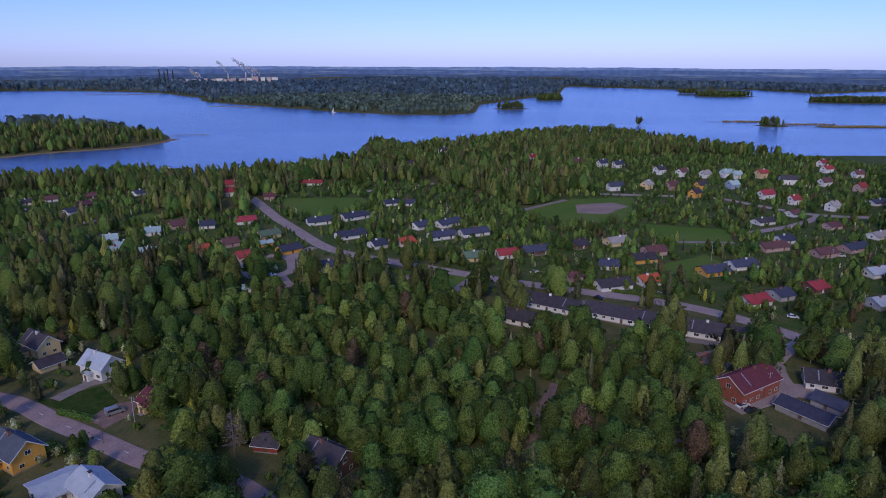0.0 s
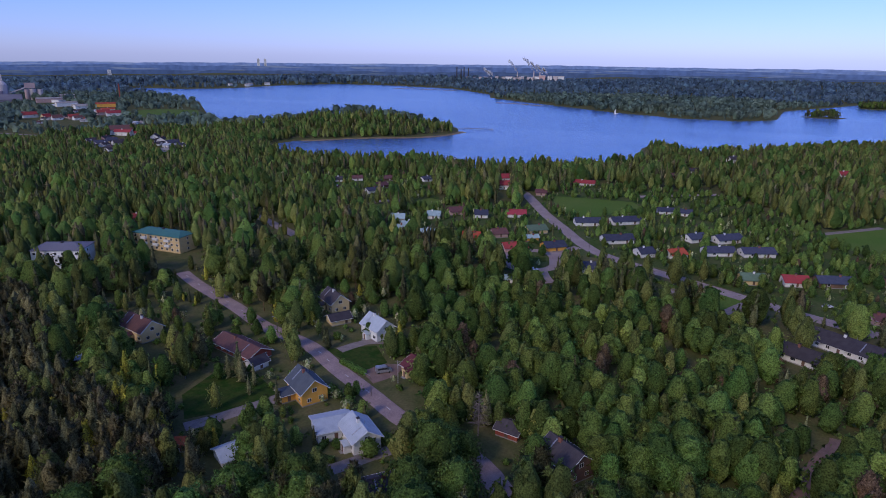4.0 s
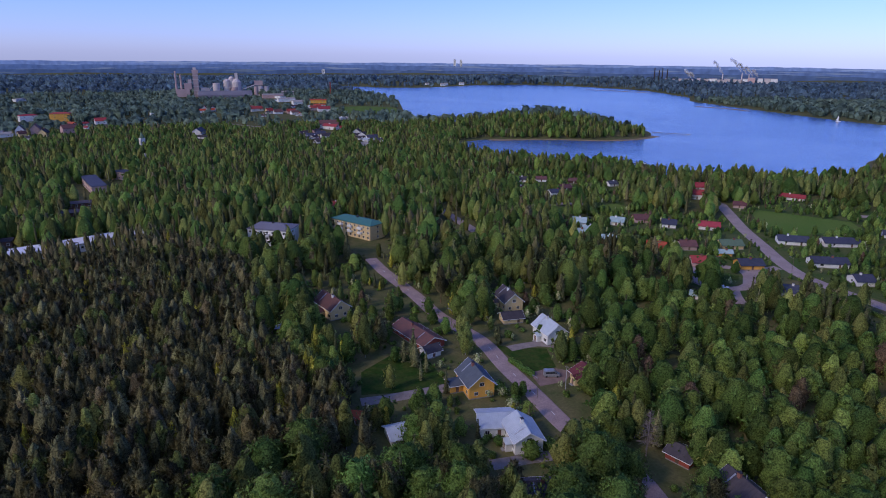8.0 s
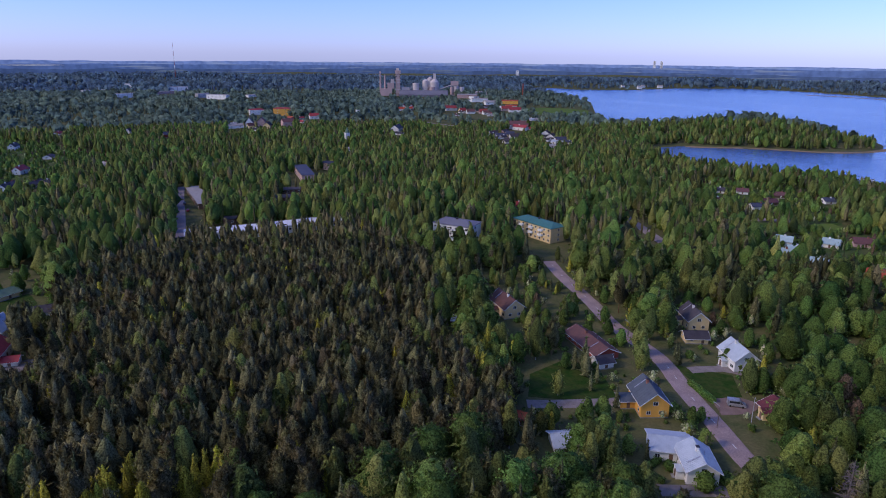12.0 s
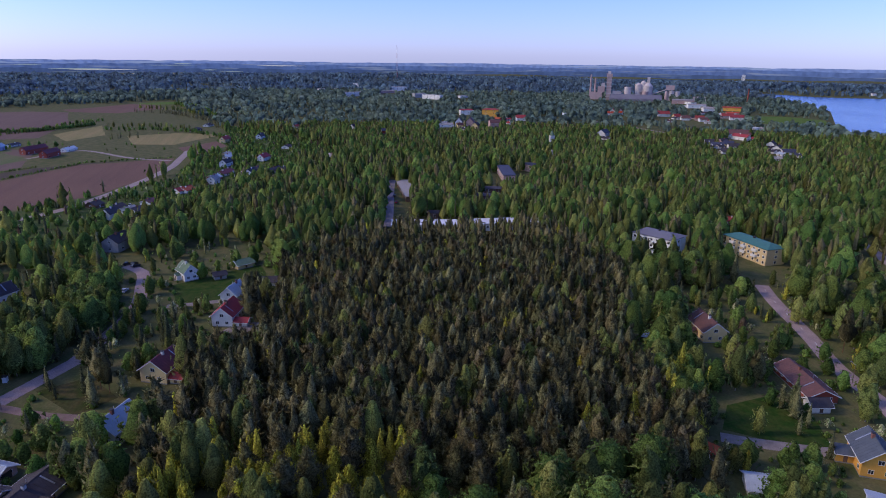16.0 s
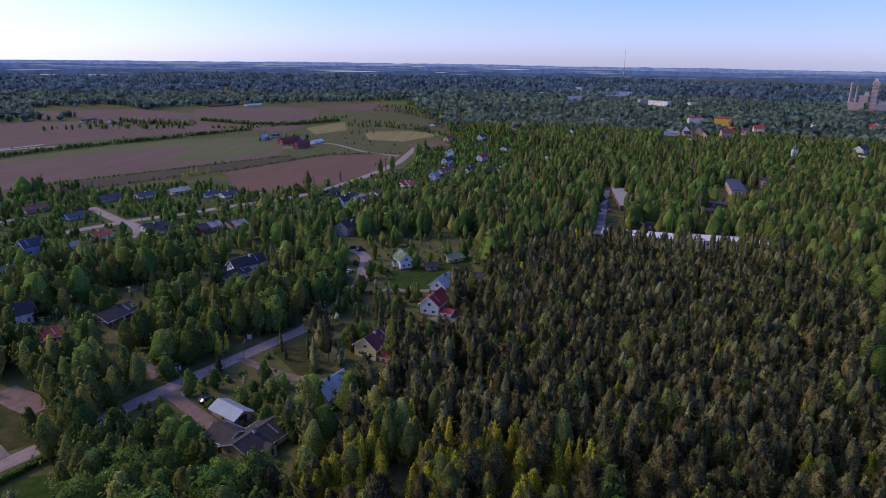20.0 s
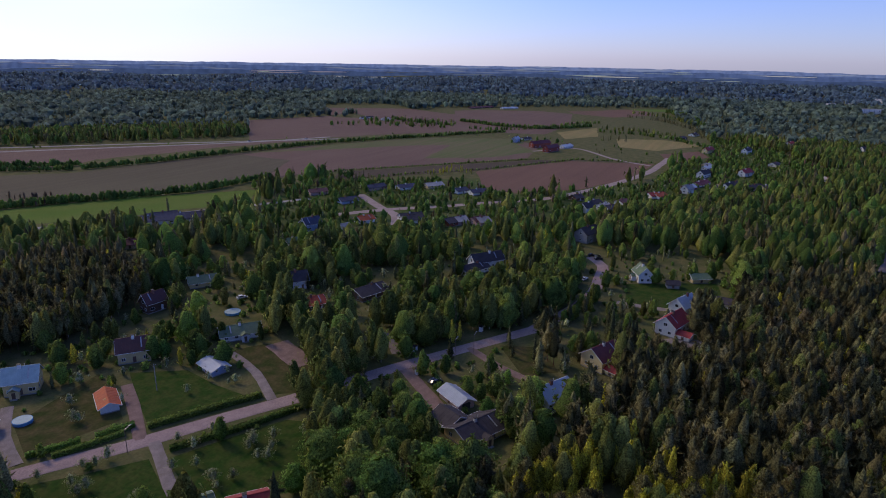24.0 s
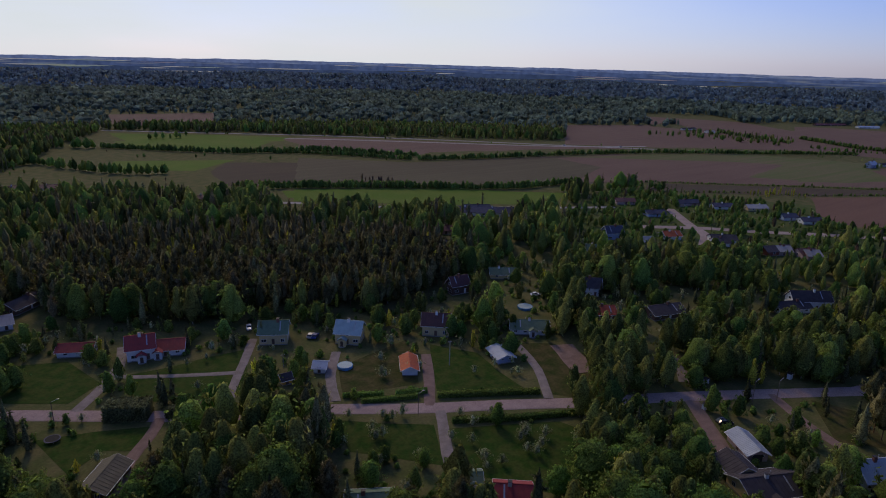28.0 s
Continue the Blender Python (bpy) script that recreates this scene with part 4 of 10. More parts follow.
def marina(cx, cy):
    for i in range(7):
        root = new("boat")
        root.matrix_basis = pose(cx + (i % 4) * 7 - 8, cy + (i // 4) * 12 + 8, -1.9, 0, 0, 80 + 7 * i)
        tagged(root, "small white motor boat moored at a jetty", "boat", group="moored boats")
        part("hull", Build().prism([(-3, 0.7), (-2.6, -0.3), (2.0, -0.3), (3.4, 0.8)], -1.0, 1.0, "y"), "car_white", root)
        part("cabin", Build().box(-1.2, -0.7, 0.7, 0.9, 0.7, 1.5), "pane", root)
    root = new("jetty")
    root.matrix_basis = pose(cx, cy, -2, 0, 0, 10)
    tagged(root, "pale wooden jetty with mooring places", "pier")
    part("deck", Build().box(-16, 0, 0.6, 24, 2, 0.9), "wall_grey", root)
    part("finger", Build().box(0, 2, 0.6, 1.5, 26, 0.9), "wall_grey", root)


def sailing_boat(cx, cy):
    root = new("sailing_boat")
    root.matrix_basis = pose(cx, cy, -1.9, 0, 0, 20)
    tagged(root, "small white sailing boat on the lake", "boat")
    part("hull", Build().prism([(-4, 0.9), (-3.4, -0.4), (3, -0.4), (4.6, 1.0)], -1.2, 1.2, "y"), "car_white", root)
    part("cabin", Build().box(-1.5, -0.7, 0.9, 1.2, 0.7, 1.5), "wall_white", root)
    part("mast", Build().tube(0.4, 0, 0.8, 11, 0.09, n=6), "galvanised", root)
    part("sail", Build().prism([(0.2, 1.8), (-3.4, 1.9), (0.2, 10.4)], -0.04, 0.04, "y"), "trim_white", root)


def pool(cx, cy, r):
    root = new("swimming_pool")
    root.location = (cx, cy, 0.05)
    tagged(root, "round blue above-ground garden pool on the lawn", "pool")
    part("wall", Build().tube(0, 0, 0, 0.9, r, n=24), "pool_blue", root)
    part("water", Build().tube(0, 0, 0.9, 0.93, r - 0.15, n=24), "roof_cyan", root)
    TREE_FREE.append((cx, cy, r + 1, 0.08))


def trampoline(cx, cy):
    root = new("trampoline")
    root.location = (cx, cy, 0.05)
    tagged(root, "round black garden trampoline on the lawn", "trampoline")
    part("mat", Build().tube(0, 0, 0.8, 0.86, 1.7, n=20), "rubber", root)
    part("rim", Build().tube(0, 0, 0.74, 0.83, 2.0, n=20), "roof_blue", root)
    for i in range(4):
        part("leg", Build().tube(1.6 * math.cos(i * 1.57), 1.6 * math.sin(i * 1.57), 0, 0.76, 0.05, n=6), "galvanised", root)
    TREE_FREE.append((cx, cy, 3, 0.08))


def post_box(cx, cy):
    root = new("utility_cabinet")
    root.location = (cx, cy, 0)
    tagged(root, "pale roadside utility cabinet with a small roof", "cabinet")
    part("body", Build().box(-0.8, -0.6, 0, 0.8, 0.6, 1.9), "wall_white", root)
    part("roof", Build().prism([(-0.9, 1.9), (0.9, 1.9), (0, 2.4)], -0.7, 0.7, "y"), "trim_dark", root)
    TREE_FREE.append((cx, cy, 2, 0.06))


def dead_tree(cx, cy, high):
    root = new("dead_tree")
    root.location = (cx, cy, 0)
    tagged(root, "bare grey dead tree with many thin branches", "tree")
    rng = random.Random(8)
    part("trunk", Build().tube(0, 0, -0.3, high * 0.6, 0.22, 0.14, n=8).tube(0, 0, high * 0.6, high, 0.14, 0.03, n=6), "dead_wood", root)
    b = Build()
    for i in range(110):
        z = rng.uniform(0.22, 0.97) * high
        a, ln = rng.uniform(0, 6.28), (1.05 - z / high) * high * rng.uniform(0.15, 0.34) + 0.5
        w = 0.035 + 0.03 * (1 - z / high)
        b.draw_out([(-w, 0, z), (w, 0, z), (0, w, z + w)], (ln * math.cos(a), ln * math.sin(a), ln * rng.uniform(-0.1, 0.45)))
    ob = part("crown", b, "dead_wood", root)
    tagged(ob, kind="stuff")
    TREE_FREE.append((cx, cy, 4, 0.08))


def beach(pts, width):
    """A strip of pale sand and dry reed roots along the water's edge."""
    line, b = smooth_line(pts, 12), Build()
    rng = random.Random(8)
    side = []
    for i, p in enumerate(line):
        t = (line[min(i + 1, len(line) - 1)] - line[max(i - 1, 0)]).normalized()
        s, w = Vector((-t.y, t.x, 0)), width * rng.uniform(0.35, 0.6)
        side.append((p - s * w + Vector((0, 0, -1.9)), p + Vector((0, 0, -1.2)), p + s * w + Vector((0, 0, -1.9))))
    for p, q in zip(side, side[1:]):
        for k in (0, 1):
            b.face([p[k], p[k + 1], q[k + 1], q[k]])
    setting("beach", b, "shore_sand", "narrow pale sandy shore below woods", category="shore")


def reed_bed(cx, cy, rx, ry):
    """A low bank of pale reeds standing in shallow water."""
    rng = np.random.default_rng(int(cx) % 97)
    n = int(rx * ry * 3.1 / 3)
    r, a = np.sqrt(rng.random(n)), rng.uniform(0, 6.28, n)
    c = np.stack([cx + rx * r * np.cos(a), cy + ry * r * np.sin(a), np.full(n, -1.6)], 1)
    w = rng.normal(0, 1.2, (n, 2))
    v = np.stack([c + np.pad(w, ((0, 0), (0, 1))), c - np.pad(w, ((0, 0), (0, 1))), c + np.stack([rng.normal(0, 0.5, n), rng.normal(0, 0.5, n), rng.uniform(1.2, 2.6, n)], 1)], 1).reshape(-1, 3)
    tagged(new("reed_bed", quick_mesh("reed_bed", v, np.arange(len(v)).reshape(-1, 3), "reed")), "pale dry reeds in shallow lake water", "reeds", kind="stuff")


# leaf helper for hedges and trees
def leaves(rng, centres, normals, size, squash=1.0):
    """One small triangle at each centre, turned roughly along its normal."""
    n = len(centres)
    nn = normals + rng.normal(0, 0.5, (n, 3))
    nn /= np.linalg.norm(nn, axis=1, keepdims=True) + 1e-9
    u = np.cross(nn, rng.normal(0, 1, (n, 3)))
    u /= np.linalg.norm(u, axis=1, keepdims=True) + 1e-9
    w = np.cross(nn, u)
    s = size * rng.uniform(0.6, 1.35, (n, 1))
    return np.stack([centres + u * s, centres - u * s * 0.55 + w * s * 0.85, centres - u * s * 0.55 - w * s * 0.85], 1).reshape(-1, 3)


field([(-540, -229), (-651, -169), (-676, -91), (-600, -93), (-509, -121), (-462, -169), (-478, -194)], 'soil_red')
field([(-355, -522), (-425, -502), (-508, -476), (-504, -412), (-419, -371), (-360, -374), (-264, -433), (-206, -467), (-268, -598)], 'soil_olive')
field([(-508, -476), (-591, -466), (-711, -367), (-797, -289), (-747, -234), (-647, -215), (-553, -285), (-479, -339), (-419, -371), (-504, -412)], 'soil_brown')
field([(-586, -306), (-704, -329), (-785, -296), (-694, -220), (-617, -269)], 'field_green', z=0.088)
field([(-472, -334), (-544, -280), (-640, -201), (-682, -94), (-658, -171), (-546, -231), (-442, -313)], 'soil_dark')
field([(-330, -727), (-458, -631), (-593, -537), (-668, -481), (-550, -532), (-418, -577), (-370, -550), (-291, -646)], 'soil_brown')
field([(-644, -587), (-795, -724), (-912, -657), (-940, -550), (-934, -433), (-894, -334), (-688, -495)], 'soil_brown')
field([(-1166, -542), (-1284, -459), (-1235, -325), (-1075, -286), (-979, -330), (-919, -424)], 'soil_brown')
field([(-1393, -410), (-1445, -293), (-1392, -211), (-1304, -182), (-1206, -242), (-1239, -321)], 'soil_red')
field([(-1457, -281), (-1505, -190), (-1406, -177), (-1404, -216)], 'grass_light')
field([(-903, -259), (-1007, -225), (-888, -197), (-833, -227)], 'straw')
field([(-874, -169), (-896, -114), (-870, -57), (-780, -104), (-791, -149)], 'straw')
field([(-754, -97), (-804, -60), (-756, -45), (-685, -79)], 'soil_red')
field([(-1125, -832), (-1227, -733), (-1152, -635), (-939, -676)], 'soil_brown')
field([(-200, -455), (-307, -402), (-372, -338), (-336, -322), (-269, -354), (-226, -385), (-182, -417)], 'grass_light')
field([(-147, -879), (-255, -813), (-327, -756), (-306, -724), (-153, -733)], 'grass_light')
field([(-111, -653), (-212, -613), (-159, -569), (-102, -605)], 'grass_light')
field([(-192, -1131), (-351, -1110), (-281, -893), (-170, -969)], 'soil_brown')
field([(-326, -738), (-460, -642), (-562, -533), (-409, -571), (-312, -647)], 'soil_brown')
field([(-886, 514), (-781, 537), (-732, 500), (-746, 466)], 'grass_light')
field([(-1490, -289), (-1489, -191), (-1405, -186), (-1376, -257)], 'grass_light')
field([(-1898, -809), (-1930, -741), (-1750, -698), (-1704, -728)], 'grass_light')
field([(55, 434), (98, 472), (144, 477), (123, 406), (77, 391), (55, 413)], 'grass_light')
field([(121, 398), (175, 381), (161, 344), (128, 352)], 'grass_light')
field([(95, 451), (124, 459), (132, 446), (111, 423), (91, 425)], 'sand')
field([(-119, 469), (-61, 474), (-49, 447), (-83, 411), (-104, 422)], 'grass_light')
field([(-16, 292), (5, 299), (18, 290), (8, 275), (-6, 270)], 'grass_light')
field([(-231, 376), (-208, 399), (-198, 421), (-180, 414), (-192, 390), (-211, 361)], 'grass_light')
field([(108, 310), (141, 330), (146, 306), (116, 285)], 'grass_light')
field([(85, 207), (98, 212), (101, 202), (90, 191), (81, 187)], 'sand')
field([(-123, 174), (-108, 184), (-98, 174), (-102, 164)], 'grass_mid')
field([(-144, 128), (-146, 146), (-133, 149), (-118, 141), (-126, 126), (-133, 118)], 'grass_mid')
field([(-126, -173), (-136, -158), (-132, -128), (-108, -144)], 'grass_mid')
field([(-154, -156), (-164, -149), (-157, -126), (-142, -116), (-136, -123)], 'grass_dry')
field([(-98, -125), (-127, -110), (-129, -104), (-105, -85), (-90, -107)], 'grass_mid')
field([(-90, -175), (-121, -181), (-106, -151), (-82, -157)], 'grass_dry')
field([(-74, -147), (-96, -129), (-87, -112), (-70, -131)], 'grass_mid')
field([(-158, -140), (-168, -137), (-154, -117), (-139, -126)], 'grass_dry')
field([(-202, -74), (-208, -60), (-192, -49), (-184, -59)], 'grass_dry')
field([(-293, -46), (-314, -8), (-289, -5), (-268, -24), (-270, -42)], 'grass_mid')
field([(-3, -234), (-18, -228), (-24, -206), (-14, -198), (2, -209)], 'grass_mid')
field([(-33, -207), (-69, -205), (-58, -175), (-30, -188)], 'grass_mid')
field([(-4, -182), (-31, -172), (-25, -162), (-18, -167), (-9, -161)], 'grass_mid')
field([(-170, -560), (-197, -601), (-354, -521), (-521, -484), (-671, -368), (-754, -256), (-667, -224), (-528, -313), (-405, -368), (-297, -413), (-161, -493)], 'soil_dark')
field([(-190, -455), (-290, -404), (-376, -341), (-337, -313), (-264, -367), (-184, -430)], 'grass_light')
field([(-312, -739), (-358, -742), (-486, -630), (-573, -533), (-478, -547), (-403, -584), (-312, -647)], 'soil_brown')
field([(-786, -724), (-929, -667), (-839, -552), (-882, -410), (-699, -473), (-603, -553)], 'soil_brown')
field([(-1113, -815), (-1161, -650), (-1088, -510), (-1168, -408), (-981, -339), (-918, -412), (-919, -556)], 'soil_brown')
field([(-518, -481), (-733, -404), (-804, -275), (-754, -256), (-667, -366)], 'field_green')
field([(-32, -790), (-53, -745), (-58, -702), (-27, -699)], 'grass_light')
field([(-138, -800), (-290, -720), (-256, -683), (-154, -713)], 'grass_light')
field([(-1123, -486), (-1074, -277), (-869, -266), (-845, -369)], 'soil_brown')
field([(-705, -311), (-748, -264), (-695, -226), (-642, -243), (-606, -270)], 'field_green')
field([(-1054, 882), (-916, 924), (-834, 859), (-827, 766), (-936, 784)], 'grass_light')
field([(-87, 312), (-82, 315), (-80, 308), (-86, 303), (-92, 306), (-93, 312)], 'grass_mid')
road([(-36, 122), (-45, 131), (-54, 137), (-66, 140), (-64, 139), (-78, 145), (-94, 154), (-111, 163), (-130, 174), (-156, 181), (-180, 192), (-212, 205), (-232, 215)], 5.6, 'asphalt_near', 'street')
centre_dashes([(-36, 122), (-45, 131), (-54, 137), (-66, 140), (-64, 139), (-78, 145), (-94, 154), (-111, 163), (-130, 174), (-156, 181), (-180, 192), (-212, 205), (-232, 215)])
road([(-220, 291), (-259, 312), (-286, 326)], 6, 'asphalt', 'road')
road([(-130, 115), (-126, 121), (-121, 130), (-116, 140), (-116, 147)], 4, 'gravel', 'lane')
road([(-82, 116), (-76, 125), (-69, 135)], 3.5, 'gravel', 'lane')
road([(-118, 175), (-113, 185), (-106, 189)], 3.5, 'gravel', 'driveway')
road([(-143, 473), (-126, 442), (-108, 409), (-86, 374), (-71, 350), (-56, 333), (-27, 316), (-6, 305), (18, 292), (39, 282), (65, 271), (96, 258), (118, 242), (135, 221), (143, 207), (153, 199)], 7, 'asphalt', 'road')
road([(-71, 341), (-77, 330), (-78, 318), (-74, 304), (-78, 294), (-90, 291), (-100, 299), (-103, 313), (-96, 323), (-84, 325), (-78, 318)], 5, 'asphalt', 'turning_circle')
road([(-78, 294), (-74, 285), (-69, 277)], 4.5, 'asphalt', 'road')
road([(-11, 304), (-15, 294), (-20, 286)], 3.5, 'gravel', 'lane')
road([(15, 291), (10, 282), (5, 272)], 3.5, 'gravel', 'lane')
road([(115, 491), (199, 478), (220, 458), (239, 432), (259, 419), (293, 414)], 6, 'asphalt', 'road')
road([(186, 375), (219, 392), (243, 410), (252, 420)], 5, 'asphalt', 'road')
road([(-234, 381), (-226, 396), (-211, 405)], 6, 'asphalt', 'road')
road([(130, 355), (147, 354), (166, 353)], 3, 'gravel', 'path')
road([(135, 220), (120, 208), (114, 200), (111, 191), (110, 183)], 5, 'asphalt', 'driveway')
road([(88, 221), (99, 217), (107, 213)], 3, 'gravel', 'path')
road([(86, 172), (97, 177), (110, 183), (117, 179)], 9, 'asphalt', 'parking_lot')
road([(-63, 495), (-38, 512), (-6, 532)], 6, 'asphalt', 'road')
road([(53, 432), (83, 460), (91, 468)], 4, 'gravel', 'path')
road([(-66, -157), (-77, -152), (-97, -139), (-120, -126), (-142, -113), (-167, -100), (-191, -86), (-221, -68)], 5.0, 'asphalt_near', 'street')
road([(10, -204), (2, -201), (-36, -175), (-52, -165), (-74, -152)], 5.0, 'asphalt_near', 'street')
SCREENED = [[(-221, -68), (-246, -61), (-270, -57), (-295, -59), (-315, -62), (-327, -71)]]
road(SCREENED[0], 4.8, 'asphalt_near', 'street')
road([(-102, -134), (-96, -124), (-91, -116), (-85, -105)], 2.4, 'gravel', 'lane')
road([(-101, -138), (-112, -154), (-120, -167)], 2.8, 'gravel_red', 'driveway')
road([(-134, -121), (-145, -137), (-151, -151), (-154, -162)], 2.3, 'gravel', 'driveway')
road([(-170, -95), (-161, -84), (-154, -75), (-148, -69)], 3.6, 'gravel_red', 'driveway')
road([(-195, -83), (-186, -67), (-181, -53)], 2.6, 'gravel_red', 'lane')
road([(-179, -103), (-189, -112), (-191, -117)], 3.5, 'gravel', 'driveway')
road([(-99, 162), (-97, 165), (-95, 169), (-91, 170)], 9, 'gravel_red', 'yard')
road([(-166, -146), (-161, -135), (-157, -126)], 8, 'gravel_red', 'yard')
road([(-79, -156), (-85, -171), (-95, -186)], 2.5, 'gravel', 'driveway')
road([(37, 186), (36, 182), (32, 174), (28, 164), (25, 152)], 4.2, 'gravel_red', 'path')
road([(25, 152), (22, 144), (19, 136)], 2.4, 'gravel_red', 'path')
road([(54, 152), (63, 154), (72, 153)], 2.6, 'gravel', 'path')
road([(-15, -192), (-23, -202), (-31, -215), (-35, -230)], 2.5, 'gravel', 'driveway')
road([(-50, -168), (-56, -180), (-65, -195), (-75, -212)], 2.3, 'gravel', 'driveway')
road([(-34, -175), (-29, -167), (-22, -158), (-17, -146)], 2.6, 'gravel_red', 'driveway')
road([(-28, -208), (-47, -197), (-63, -189)], 1.8, 'gravel', 'path')
road([(-339, -242), (-370, -219), (-394, -194), (-424, -168), (-461, -135), (-536, -107), (-614, -89), (-675, -85), (-728, -83)], 6.5, 'asphalt', 'highway')
road([(-401, -263), (-372, -228), (-358, -208), (-335, -194)], 6, 'asphalt', 'road')
road([(-171, -418), (-180, -412), (-225, -372), (-267, -346), (-328, -310), (-370, -287)], 5, 'asphalt_light', 'road')
road([(-317, -743), (-334, -735), (-418, -673), (-509, -599), (-593, -537), (-683, -492)], 6, 'asphalt_light', 'road')
road([(-146, -913), (-261, -830), (-366, -758), (-496, -644), (-595, -545), (-678, -467)], 6, 'asphalt_light', 'road')
road([(-699, -227), (-749, -191), (-689, -134), (-662, -92)], 4, 'asphalt', 'road')
road([(-373, 66), (-421, 76), (-487, 89), (-522, 97)], 4.6, 'asphalt', 'parking_lot')
road([(-1026, 510), (-886, 523), (-781, 537)], 4, 'asphalt', 'road')
road([(-267, -45), (-267, -31), (-269, -21)], 3, 'gravel', 'path')
road([(-228, -22), (-237, -15), (-236, -6)], 8, 'gravel', 'yard')
house(-81.6, 129.4, -37.6, 10.6, 7.6, 4.2, 6.6, 'roof_metal', 'wall_white', 2, 'house', 'white one-and-a-half-storey house with a pale metal roof', 1)
house(-91.2, 130.6, 46.7, 10.0, 9.2, 3.4, 4.8, 'roof_metal', 'wall_white', 2, 'house', 'low white house wing with a shallow pale metal roof', 0)
house(-135.6, 152.6, 75.0, 5.5, 5.0, 2.5, 3.9, 'roof_slate', 'wall_white', 1, 'house', 'white glazed porch wing with a grey roof', 0)
house(-109.2, 144.0, -31.0, 11.5, 8.2, 4.6, 8.0, 'roof_bluegrey', 'wall_yellow', 2, 'house', 'orange-yellow one-and-a-half-storey house with a blue-grey metal roof', 1)
house(-113.6, 139.6, 59.0, 4.4, 4.2, 3.0, 4.2, 'roof_bluegrey', 'wall_yellow', 1, 'house', 'orange-yellow glazed porch wing with a blue-grey roof', 0)
house(-147.8, 159.5, -14.3, 20.9, 9.0, 2.6, 4.7, 'roof_brown', 'wall_red', 2, 'house', 'red-painted bungalow with a brown-red roof', 1)
house(-190.1, 154.5, -11.7, 14.1, 8.5, 4.6, 7.8, 'roof_brown', 'wall_cream', 2, 'house', 'cream one-and-a-half-storey house with a brown-red roof', 1)
house(-141.3, 207.8, -32.2, 11.4, 7.7, 4.6, 7.8, 'roof_slate', 'wall_cream', 2, 'house', 'cream one-and-a-half-storey house with a dark slate-grey roof', 1)
house(-132.0, 196.4, 54.6, 8.0, 6.0, 2.4, 4.0, 'roof_slate', 'wall_cream', 1, 'garage', 'cream garage with a dark slate-grey roof', 0)
house(-111.8, 192.0, -27.4, 10.7, 8.0, 4.6, 7.8, 'roof_metal', 'wall_white', 2, 'house', 'white one-and-a-half-storey house with a pale metal roof', 1)
house(-83.7, 172.2, -26.3, 11.4, 9.0, 2.6, 4.7, 'roof_maroon', 'wall_cream', 2, 'house', 'cream bungalow with a maroon roof', 1)
house(-108.1, 108.9, 62.4, 6.0, 7.0, 2.4, 4.0, 'roof_metal', 'wall_white', 1, 'garage', 'white garage with a pale metal roof', 0)
house(-65.6, 113.7, 46.5, 9.5, 8.0, 2.6, 4.7, 'roof_slate', 'wall_brown', 1, 'house', 'brown bungalow with a dark slate-grey roof', 1)
house(-54.3, 115.6, 40.6, 8.0, 8.0, 2.6, 4.7, 'roof_slate', 'wall_brown', 1, 'house', 'brown bungalow with a dark slate-grey roof', 1)
house(-28.6, 140.9, -33.2, 11.2, 9.0, 4.6, 7.8, 'roof_slate', 'wall_brown', 2, 'house', 'dark brown one-and-a-half-storey house with a dark purple-grey roof', 1)
house(-46.1, 150.7, -9.0, 6.7, 6.0, 2.4, 4.0, 'roof_slate', 'wall_red', 1, 'shed', 'red-painted garage with a dark slate-grey roof', 0)
house(-192.3, 129.5, 41.9, 3.0, 4.0, 2.2, 3.4, 'roof_metal', 'wall_grey', 0, 'shed', 'grey small shed with a pale metal roof', 0)
house(-123.2, 106.9, 31.0, 3.0, 4.0, 2.2, 3.4, 'roof_orange', 'wall_brown', 0, 'shed', 'brown small shed with a orange tile roof', 0)
house(46.0, 252.6, -31.1, 25.6, 11.5, 2.8, 5.4, 'roof_slate', 'wall_white', 1, 'row_house', 'white-panelled long low row house with a dark slate-grey roof', 1)
house(73.1, 239.8, -29.1, 30.9, 11.5, 2.8, 5.4, 'roof_slate', 'wall_white', 1, 'row_house', 'white-panelled long low row house with a dark slate-grey roof', 1)
house(102.3, 223.9, -26.7, 29.6, 11.5, 2.8, 5.4, 'roof_slate', 'wall_white', 1, 'row_house', 'white-panelled long low row house with a dark slate-grey roof', 1)
house(31.3, 236.0, -28.1, 14.0, 8.0, 2.8, 5.4, 'roof_slate', 'wall_white', 0, 'row_house', 'white-panelled long low row house with a dark slate-grey roof', 1)
house(94.7, 180.1, 31.7, 18.8, 10.0, 5.4, 8.6, 'roof_maroon', 'wall_brick', 2, 'barn', 'brick two-storey house with a maroon roof', 1)
house(106.2, 166.6, -55.2, 14.7, 7.0, 2.4, 4.0, 'roof_blue', 'wall_grey', 1, 'carport', 'grey garage with a dark blue roof', 0)
house(116.3, 171.7, -56.7, 8.8, 6.0, 2.4, 4.0, 'roof_blue', 'wall_grey', 0, 'carport', 'grey garage with a dark blue roof', 0)
house(123.2, 184.8, -20.3, 14.2, 9.0, 2.8, 5.4, 'roof_slate', 'wall_white', 1, 'row_house', 'white long low row house with a dark slate-grey roof', 1)
house(-82.5, 331.5, 41.5, 11.5, 9.0, 2.6, 4.7, 'roof_blue', 'wall_yellow', 0, 'house', 'orange-yellow bungalow with a dark blue roof', 1)
house(-101.1, 320.6, 35.8, 12.3, 9.0, 2.6, 4.7, 'roof_red', 'wall_pink', 0, 'house', 'pinkish bungalow with a bright red roof', 1)
